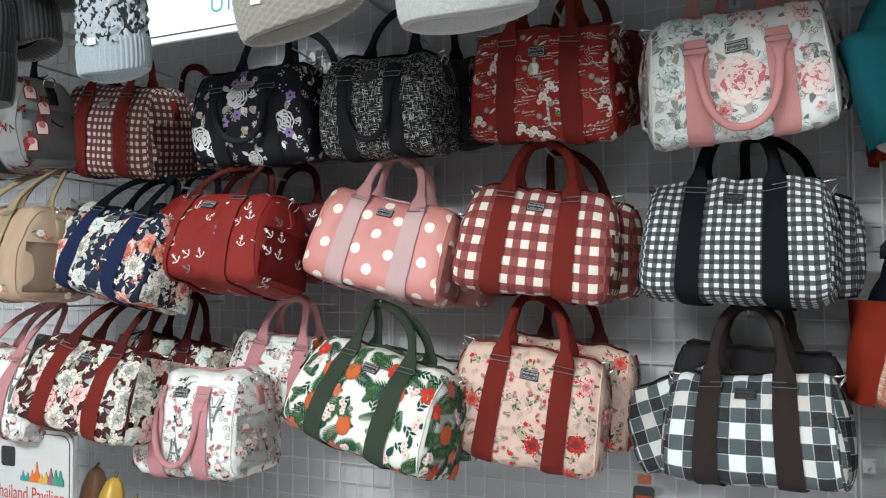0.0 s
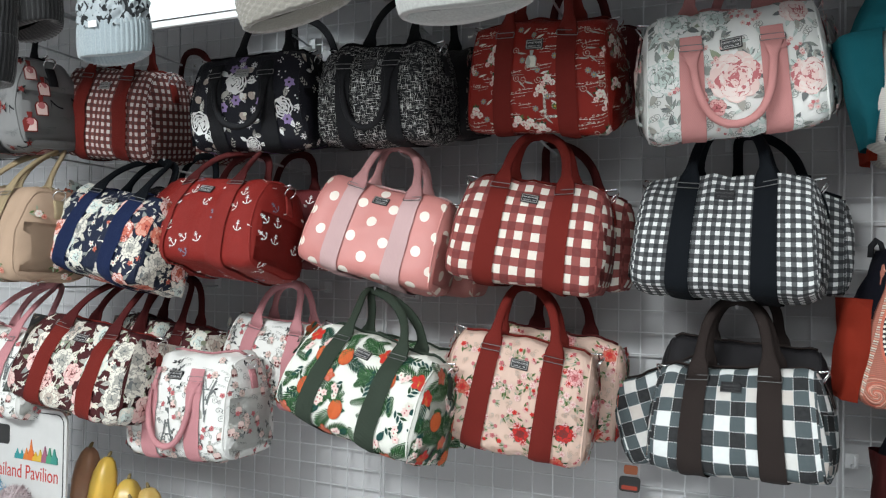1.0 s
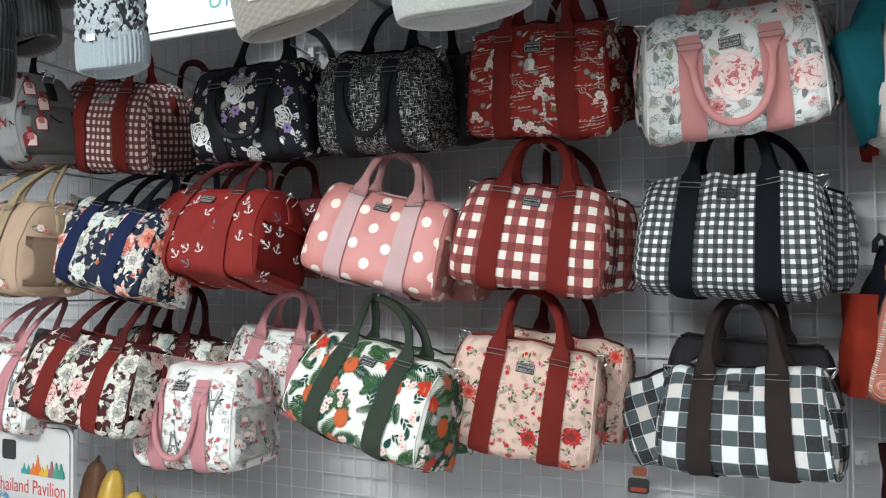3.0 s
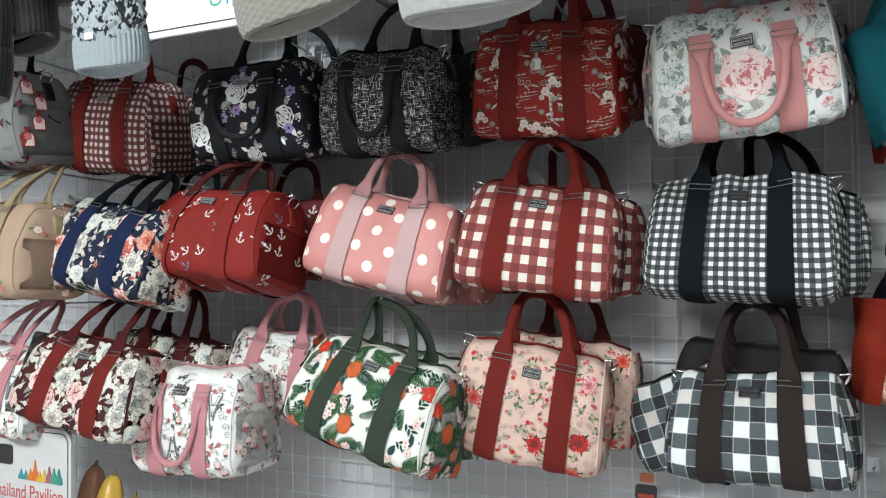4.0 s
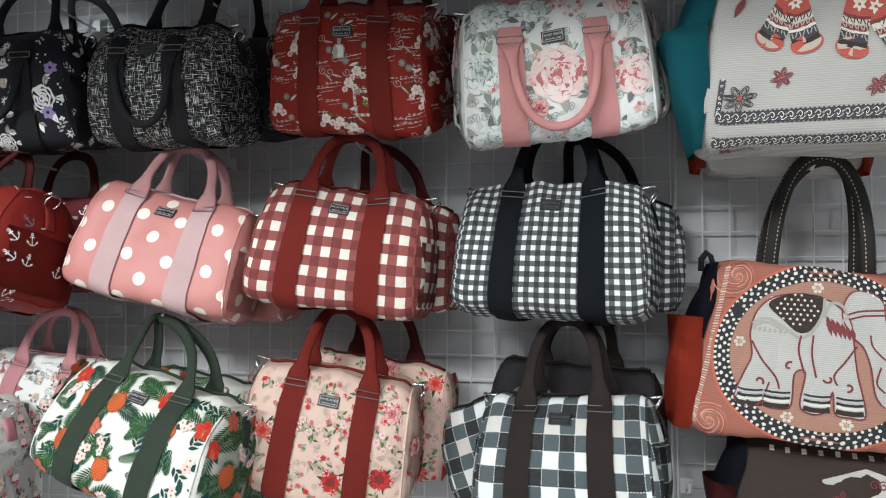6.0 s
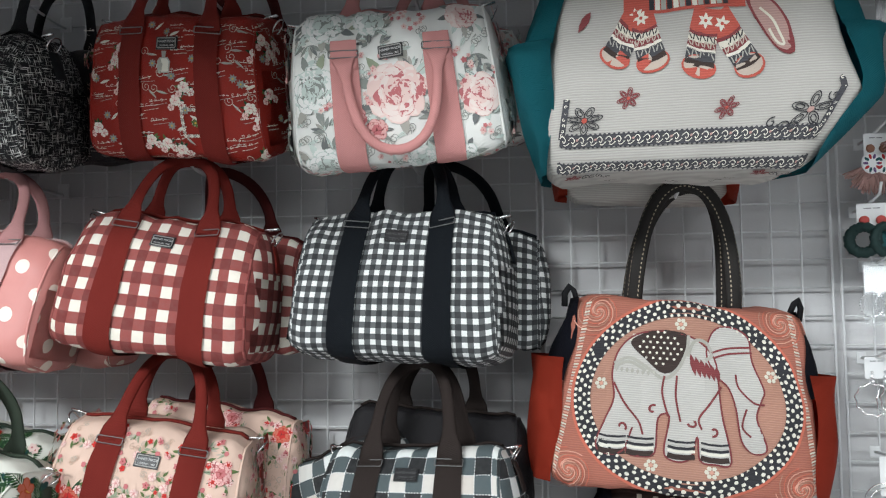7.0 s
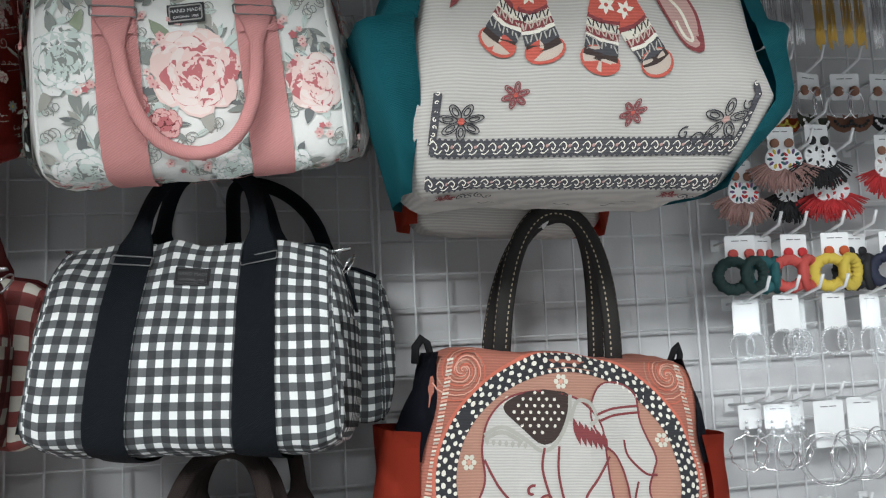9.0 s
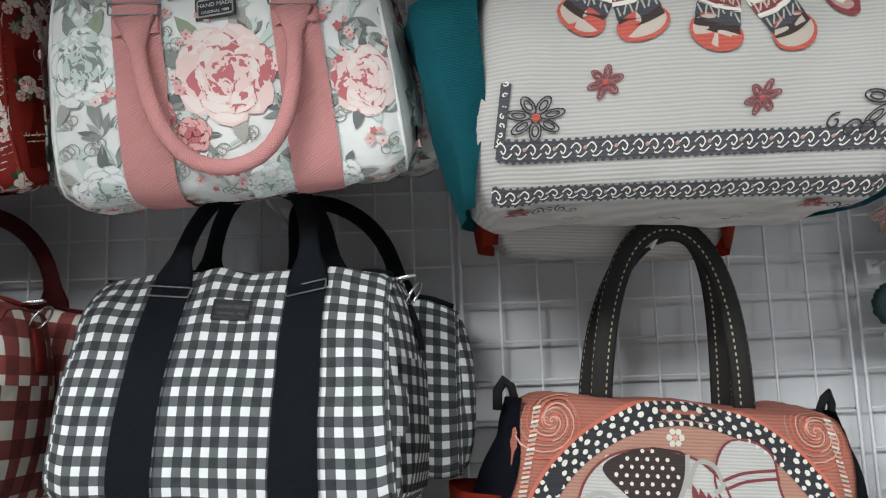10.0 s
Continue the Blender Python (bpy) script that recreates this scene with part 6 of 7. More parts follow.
BLUE_KNIT, GREY_KNIT, PALE_KNIT, BLACK_KNIT = knit("pale_blue_knit", (0.30, 0.355, 0.38)), knit("beige_grey_knit", (0.25, 0.235, 0.205)), knit("pale_grey_knit", (0.38, 0.385, 0.37), 260), knit("black_knit", (0.012, 0.012, 0.013))


def two_tone():
    """Pale blue cables with black yarn in the hollows."""
    m, nt, b = base("two_tone_knit", 0.95)
    co = coords(nt, "Object")
    n = noise_tex(nt, co, 1.0, 1, (105, 105, 75))
    r = nt.nodes.new("ShaderNodeValToRGB")
    r.color_ramp.elements[0].position, r.color_ramp.elements[0].color = 0.43, (0.012, 0.014, 0.016, 1)
    r.color_ramp.elements[1].position, r.color_ramp.elements[1].color = 0.47, (0.34, 0.38, 0.40, 1)
    nt.links.new(n, r.inputs[0])
    nt.links.new(r.outputs[0], b.inputs["Base Color"])
    bump(nt, b, noise_tex(nt, co, 420, 3), 0.6, 0.0015)
    return m


TWO_TONE = two_tone()
beanie("pale blue cable knit hat with a ribbed cuff", BLUE_KNIT, pose(-1.283, -0.745, 1.822, 0, -4, 8), 0.067, 0.034, 0.24, "cable", 0.060, (-0.012, 0.050, 0), TWO_TONE)
hat = beanie("beige grey waffle knit hat with a small flag patch", GREY_KNIT, pose(-0.885, -0.75, 1.855, 0, -14, 6), 0.104, 0.034, 0.22, "waffle", 0.09, (-0.055, 0.048, 14))
bm = bmesh.new()
box(bm, (0.030, 0.0016, 0.018), (0.012, -0.0425, 0.074), 0.0005)
flag = part("flag_patch", bm, plain("navy_patch", (0.03, 0.04, 0.12), 0.7), hat, "small blue, white and red patch", False)
for a, w, m in ((31, 0.0046, (0.75, 0.75, 0.75)), (-31, 0.0046, (0.75, 0.75, 0.75)), (0, 0.0056, (0.75, 0.75, 0.75)), (90, 0.0056, (0.75, 0.75, 0.75)), (0, 0.0030, (0.45, 0.03, 0.04)), (90, 0.0030, (0.45, 0.03, 0.04))):
    bm = bmesh.new()
    ln = 0.029 if a == 0 else 0.0172 if a == 90 else 0.030
    box(bm, (ln, 0.0006, w), (0.012, -0.0438 - (0.0003 if m[0] < 0.6 else 0.0) - 0.0001 * (abs(a) == 31), 0.074), 0, pose(0, 0, 0, 0, a, 0))
    part("stripe", bm, plain("red_patch" if m[0] < 0.6 else "white_patch", m, 0.7), flag, "", False)
beanie("pale grey soft knit hat", PALE_KNIT, pose(-0.612, -0.75, 1.824, 6, -3, 4), 0.098, 0.058, 0.22, "soft", 0.09)
beanie("black knitted hat with a ribbed cuff", BLACK_KNIT, pose(-1.565, -0.70, 1.915, 0, -8, 0), 0.075, 0.05, 0.22, "rib", 0.08)
beanie("black knitted hat with a ribbed cuff", BLACK_KNIT, pose(-1.62, -0.77, 1.80, 0, 6, 0), 0.085, 0.05, 0.24, "rib", 0.09)
beanie("black knitted hat with a ribbed cuff", BLACK_KNIT, pose(-1.50, -0.70, 2.00, 0, 6, 0), 0.085, 0.05, 0.20, "rib", 0.08)


def hat_rail():
    """The rail overhead that the hats hang from."""
    t = thing("hat_rail", "white rail overhead with hats hung below", "rail", pose(-1.1, -0.75, 2.13))
    bm = bmesh.new()
    tube(bm, [(-1.2, 0, 0), (1.0, 0, 0)], 0.012, 12)
    part("bar", bm, WIRE, t)
    for x in (-0.9, 0.0, 0.9):
        bm = bmesh.new()
        tube(bm, [(x, 0, 0), (x, 0.30, 0.006), (x, 0.74, 0.012)], 0.008, 8)
        part("bracket", bm, WIRE, t)
    for x in (-0.183, 0.215, 0.488, -0.465, -0.52, -0.40):
        bm = bmesh.new()
        tube(bm, [(x, 0, 0.016), (x, -0.014, 0.0), (x, 0, -0.016), (x, 0.0, -0.13)], 0.002, 6)
        part("hanger", bm, STEEL, t)


hat_rail()


# ---- signs ----
def lettering(root, words, size, x, z, y, mat, align="LEFT", squeeze=1.0):
    cu = bpy.data.curves.new("lettering", "FONT")
    cu.body, cu.size, cu.align_x, cu.extrude = words, size, align, 0.0002
    cu.materials.append(mat)
    ob = new("lettering", cu)
    ob.parent = root
    ob.matrix_local = pose(x, y, z, 90, 0, 0) @ Matrix.Diagonal((squeeze, 1, 1, 1))
    return ob


def rounded_plate(bm, w, h, r, t, cx=0.0, cz=0.0):
    pts = []
    for sx, sz, a0 in ((1, 1, 0), (-1, 1, 90), (-1, -1, 180), (1, -1, 270)):
        for k in range(7):
            a = radians(a0 + 15 * k)
            pts.append((cx + sx * (w / 2 - r) + r * math.cos(a), cz + sz * (h / 2 - r) + r * math.sin(a)))
    front = [bm.verts.new((x, -t / 2, z)) for x, z in pts]
    rear = [bm.verts.new((x, t / 2, z)) for x, z in pts]
    bm.faces.new(front)
    bm.faces.new(rear[::-1])
    n = len(pts)
    for i in range(n):
        q = (i + 1) % n
        bm.faces.new((front[q], front[i], rear[i], rear[q]))
    bmesh.ops.recalc_face_normals(bm, faces=bm.faces)
    return pts


BOARD = plain("white_board", (0.82, 0.83, 0.83), 0.35, 0.0, 0.04)


def shop_notice():
    t = thing("notice_board", "white notice board with blue lettering under a lamp", "sign", pose(-1.265, -0.50, 2.083))
    bm = bmesh.new()
    box(bm, (0.40, 0.008, 0.24), (0, 0, 0), 0.002)
    part("panel", bm, BOARD, t, "", False)
    for name, size, at in (("border_line", (0.370, 0.001, 0.0022), (0, -0.0047, -0.105)), ("border_line", (0.370, 0.001, 0.0022), (0, -0.0047, 0.105)), ("border_line", (0.0022, 0.001, 0.2078), (-0.184, -0.0047, 0)), ("border_line", (0.0022, 0.001, 0.2078), (0.184, -0.0047, 0))):
        bm = bmesh.new()
        box(bm, size, at)
        part(name, bm, DARK_TEXT, t, "", False)
    lettering(t, "U", 0.052, -0.012, -0.073, -0.0046, plain("green_lettering", (0.05, 0.35, 0.20), 0.5))
    lettering(t, "ND", 0.052, 0.030, -0.073, -0.0046, plain("blue_lettering", (0.02, 0.20, 0.42), 0.5))
    for x in (-0.17, 0.17):
        bm = bmesh.new()
        tube(bm, [(x, 0.004, 0.10), (x, 0.2, 0.16), (x, 0.49, 0.18)], 0.003, 6)
        part("stay", bm, WIRE, t)


def spot_lamp():
    t = thing("spot_lamp", "small white spot lamp over the notice board", "lamp", look((-1.30, -0.98, 2.40), (-1.345, -0.5, 2.07)))
    bm = bmesh.new()
    bmesh.ops.create_cone(bm, cap_ends=True, segments=24, radius1=0.045, radius2=0.035, depth=0.09, matrix=Matrix.Translation((0, 0, 0.085)))
    part("shade", bm, WHITE_PAINT, t)
    bm = bmesh.new()
    tube(bm, [(0, 0, 0.12), (0, 0.1, 0.35), (0, 0.35, 0.50)], 0.006, 8)
    part("stem", bm, WHITE_PAINT, t)


shop_notice()
spot_lamp()


def pavilion_sign():
    t = thing("pavilion_sign", "white rounded sign with a coloured skyline and red lettering", "sign", pose(-1.980, -0.40, 0.962))
    bm = bmesh.new()
    rounded_plate(bm, 0.40, 0.24, 0.03, 0.006)
    part("panel", bm, plain("off_white_board", (0.56, 0.56, 0.55), 0.5), t, "", False)
    bm = bmesh.new()
    r = 0.024
    pts = []
    for sx, sz, a0 in ((1, 1, 0), (-1, 1, 90), (-1, -1, 180), (1, -1, 270)):
        for k in range(7):
            a = radians(a0 + 15 * k)
            pts.append((sx * (0.19 - r) + r * math.cos(a), -0.0036, sz * (0.11 - r) + r * math.sin(a)))
    tube(bm, pts, 0.0011, 6, closed=True)
    part("border_line", bm, DARK_TEXT, t)
    lettering(t, "Thailand Pavilion", 0.050, -0.082, -0.060, -0.0034, plain("red_lettering", (0.50, 0.04, 0.03), 0.5), "LEFT", 0.76)
    bm = bmesh.new()
    rounded_plate(bm, 0.05, 0.05, 0.008, 0.001, -0.025, 0.045)
    ob = part("badge", bm, DARK_TEXT, t, "plain black square badge", False)
    ob.location.y = -0.0038
    g = random.Random(4)
    cols = [(0.03, 0.25, 0.26), (0.03, 0.25, 0.26), (0.60, 0.18, 0.03), (0.60, 0.14, 0.02), (0.60, 0.36, 0.03), (0.60, 0.40, 0.05), (0.30, 0.10, 0.16), (0.06, 0.28, 0.16), (0.04, 0.24, 0.20)]
    for i, c in enumerate(cols):
        bm = bmesh.new()
        w, h, x = 0.022, g.uniform(0.022, 0.042), 0.030 + i * 0.0165
        if i == 3:
            h = 0.052
        prof = [(-.5, 0), (.5, 0), (.42, .4), (.2, .55), (.1, .8), (0, 1), (-.1, .8), (-.2, .55), (-.42, .4)]
        a = [bm.verts.new((x + u * w, -0.0042 - 0.0004 * i, -0.012 + v * h)) for u, v in prof]
        b = [bm.verts.new((x + u * w, -0.0032, -0.012 + v * h)) for u, v in prof]
        bm.faces.new(a)
        for k in range(len(a)):
            q = (k + 1) % len(a)
            bm.faces.new((a[q], a[k], b[k], b[q]))
        bmesh.ops.recalc_face_normals(bm, faces=bm.faces)
        part("skyline_shape", bm, plain("skyline_%d" % (cols.index(c)), c, 0.5), t, "", False)
    bm = bmesh.new()
    tube(bm, [(0.0, 0.003, 0.06), (0.0, 0.2, 0.07), (0.0, 0.39, 0.07)], 0.003, 6)
    part("stay", bm, WIRE, t)


pavilion_sign()


# ---- goods under the sign ----
def goods_table():
    t = thing("display_table", "white display table under the grid panels", "table", pose(-1.80, -0.30, 0.0))
    bm = bmesh.new()
    box(bm, (0.95, 0.40, 0.03), (0, 0, 0.765), 0.004)
    part("tabletop", bm, WHITE_PAINT, t, "", False)
    for x in (-0.44, 0.44):
        for y in (-0.17, 0.17):
            bm = bmesh.new()
            box(bm, (0.035, 0.035, 0.75), (x, y, 0.375), 0.003)
            part("leg", bm, WHITE_PAINT, t, "", False)


goods_table()


def toy_fruit(label, colour, x, y, r, h, lean, seed):
    """A smooth moulded fruit, wider above its foot and drawn to a blunt tip."""
    root = thing("toy_fruit", label, "toy", pose(x, y, 0.780, 0, lean, seed * 40), "toy fruits on the table")
    m, nt, b = base("moulded_skin", 0.32)
    co = coords(nt, "Object")
    c = mix(nt, noise_tex(nt, co, 22, 4), tuple(v * 0.7 for v in colour), tuple(min(1, v * 1.15) for v in colour))
    nt.links.new(c, b.inputs["Base Color"])
    b.inputs["Subsurface Weight"].default_value = 0.15
    b.inputs["Subsurface Radius"].default_value = (0.01, 0.006, 0.003)
    bm = bmesh.new()
    prof = [(0.0, 0.0), (.55, 0.0), (.80, .10), (.98, .32), (1.0, .55), (.86, .76), (.58, .92), (.28, .99), (0.0, 1.0)]
    rings = []
    for k, z in prof[1:-1]:
        rings.append([bm.verts.new((r * k * math.cos(a) * (1 + .05 * math.cos(5 * a)), r * k * math.sin(a) * (1 + .05 * math.cos(5 * a)), h * z)) for a in [2 * math.pi * i / 28 for i in range(28)]])
    for a_, b_ in zip(rings, rings[1:]):
        for i in range(28):
            bm.faces.new((a_[i], a_[(i + 1) % 28], b_[(i + 1) % 28], b_[i]))
    bm.faces.new(rings[0][::-1])
    bm.faces.new(rings[-1])
    bmesh.ops.subdivide_edges(bm, edges=bm.edges[:], cuts=1, smooth=0.6, use_grid_fill=True)
    part("body", bm, m, root)
    bm = bmesh.new()
    tube(bm, [(0, 0, h * .985), (0.003, 0, h + .006), (0.006, 0, h + .012)], [.005, .0045, .003], 8)
    part("tip", bm, plain("dry_stem", (0.20, 0.15, 0.06), 0.7), root)


toy_fruit("mottled brown moulded toy fruit", (0.42, 0.22, 0.13), -1.862, -0.28, 0.036, 0.180, 5, 1)
toy_fruit("yellow moulded toy fruit", (0.66, 0.43, 0.08), -1.783, -0.30, 0.034, 0.165, 9, 2)
toy_fruit("yellow moulded toy fruit", (0.62, 0.42, 0.09), -1.712, -0.28, 0.036, 0.110, 14, 3)
toy_fruit("yellow moulded toy fruit", (0.60, 0.42, 0.14), -1.668, -0.24, 0.034, 0.085, 8, 4)
toy_fruit("orange moulded toy fruit", (0.66, 0.13, 0.02), -1.632, -0.34, 0.038, 0.090, 0, 5)
toy_fruit("pink moulded toy fruit", (0.50, 0.08, 0.10), -1.56, -0.32, 0.036, 0.080, 0, 6)


def pompom(label, colours, x, y, r, seed):
    """A fluffy ball of short yarn ends."""
    root = thing("pompom", label, "pompom", pose(x, y, 0.780 + r * 0.96), "fluffy pompoms on the table")
    g = random.Random(seed)
    bm = bmesh.new()
    bmesh.ops.create_icosphere(bm, subdivisions=3, radius=r * 0.86)
    part("core", bm, plain("yarn_%d" % seed, colours[0], 0.95), root)
    for q, c in enumerate(colours):
        verts, faces = [], []
        for _ in range(1500):
            d = Vector((g.gauss(0, 1), g.gauss(0, 1), g.gauss(0, 1))).normalized()
            if len(colours) > 1 and (d.x > 0.1) != (q == 1):
                continue
            s = d.cross(Vector((g.gauss(0, 1), g.gauss(0, 1), g.gauss(0, 1)))).normalized() * r * 0.045
            tip = (d + 0.25 * Vector((g.gauss(0, 1), g.gauss(0, 1), g.gauss(0, 1)))).normalized() * r * g.uniform(0.96, 1.12)
            i = len(verts)
            u = d.cross(s).normalized() * r * 0.045
            verts += [d * r * .8 + s, d * r * .8 - s * .5 + u, d * r * .8 - s * .5 - u, tip]
            faces += [(i, i + 1, i + 3), (i + 1, i + 2, i + 3), (i + 2, i, i + 3)]
        me = bpy.data.meshes.new("yarn")
        me.from_pydata(verts, [], faces)
        me.materials.append(plain("yarn_%d_%d" % (seed, q), c, 0.95))
        ob = new("yarn", me)
        ob.parent = root
        tagged(ob, "", "", "", "stuff")


pompom("white and pale blue fluffy pompom", [(0.75, 0.76, 0.76), (0.22, 0.42, 0.58)], -2.035, -0.42, 0.062, 1)
pompom("pale mauve fluffy pompom", [(0.50, 0.42, 0.43)], -1.935, -0.42, 0.055, 2)


def paper_tag():
    t = thing("paper_tag", "small orange and black tag hung on the grid", "tag", pose(-0.474, -0.045, 0.985, 0, 4, 12))
    bm = bmesh.new()
    rounded_plate(bm, 0.030, 0.020, 0.005, 0.0015, 0, 0.022)
    part("top_piece", bm, plain("tag_orange", (0.42, 0.12, 0.05), 0.5), t, "", False)
    bm = bmesh.new()
    rounded_plate(bm, 0.046, 0.034, 0.008, 0.0015, 0, -0.010)
    part("lower_piece", bm, plain("tag_black", (0.03, 0.03, 0.03), 0.5), t, "", False)
    bm = bmesh.new()
    rounded_plate(bm, 0.034, 0.009, 0.002, 0.0018, 0, -0.018)
    part("strip", bm, plain("tag_red", (0.45, 0.06, 0.03), 0.5), t, "", False)
    bm = bmesh.new()
    tube(bm, [(0, 0, 0.030), (0, 0.02, 0.042), (0, 0.041, 0.045)], 0.0009, 5)
    part("string", bm, WIRE, t)


paper_tag()

# ---- earrings ----
CARD = plain("white_card", (0.80, 0.81, 0.82), 0.55, 0.0, 0.05)
GOLD_METAL = plain("gold_chain", (0.70, 0.46, 0.12), 0.3, 1.0)
CRYSTAL = plain("crystal", (0.85, 0.86, 0.88), 0.08, 0.55)


def clear_film():
    m, nt, b = base("clear_film", 0.12)
    b.inputs["Base Color"].default_value = (0.92, 0.94, 0.95, 1)
    b.inputs["Transmission Weight"].default_value = 0.92
    b.inputs["IOR"].default_value = 1.08
    return m


FILM = clear_film()


def prong(x, z, reach=0.10):
    t = thing("earring_hook", "thin white wire hook on the grid panel", "hook", pose(x, -0.003, z), "earring hooks")
    bm = bmesh.new()
    tube(bm, [(0, 0, 0), (0, -reach * 0.5, 0.006), (0, -reach * 0.92, 0.020), (0, -reach, 0.038)], 0.0024, 8)
    part("prong", bm, WIRE, t)
    bm = bmesh.new()
    box(bm, (0.016, 0.003, 0.02), (0, -0.001, 0.0), 0.0008)
    part("saddle", bm, WIRE, t, "", False)


def disc(bm, m, r, t, n=20, dome=0.3):
    """A round stud with a domed face towards -y."""
    rings = []
    for k, y in ((1.0, t / 2), (1.0, -t / 2), (0.8, -t / 2 - dome * r * .5), (0.4, -t / 2 - dome * r * .85)):
        rings.append([bm.verts.new(m @ Vector((r * k * math.cos(2 * math.pi * i / n), y, r * k * math.sin(2 * math.pi * i / n)))) for i in range(n)])
    for a_, b_ in zip(rings, rings[1:]):
        for i in range(n):
            bm.faces.new((a_[i], a_[(i + 1) % n], b_[(i + 1) % n], b_[i]))
    bm.faces.new(rings[0])
    bm.faces.new(rings[-1][::-1])
    bmesh.ops.recalc_face_normals(bm, faces=bm.faces)


def hoop(bm, cx, cy, cz, r, w, yaw, thick=None, woven=0, squash=1.0):
    pts = []
    n = 40
    for i in range(n):
        a = 2 * math.pi * i / n
        k = 1 + (0.06 * math.sin(woven * a) if woven else 0)
        pts.append(Vector((cx + r * k * math.cos(a) * math.cos(yaw), cy + r * k * math.cos(a) * math.sin(yaw), cz + r * squash * k * math.sin(a))))
    tube(bm, pts, [(w, thick or w)] * n, 8, closed=True)


def fringe(bm, cx, cy, cz, r0, r1, a0, a1, n, g):
    for i in range(n):
        a = a0 + (a1 - a0) * (i + .5) / n + g.uniform(-.03, .03)
        d = Vector((math.sin(a), g.uniform(-.10, .10), -math.cos(a)))
        p = Vector((cx, cy, cz))
        rr = r1 * g.uniform(.9, 1.05)
        tube(bm, [p + d * r0, p + d * (r0 + rr) / 2 + Vector((0, g.uniform(-.002, .002), 0)), p + d * rr], [.0011, .0013, .0009], 4)


PAIRS = "earrings on cards"


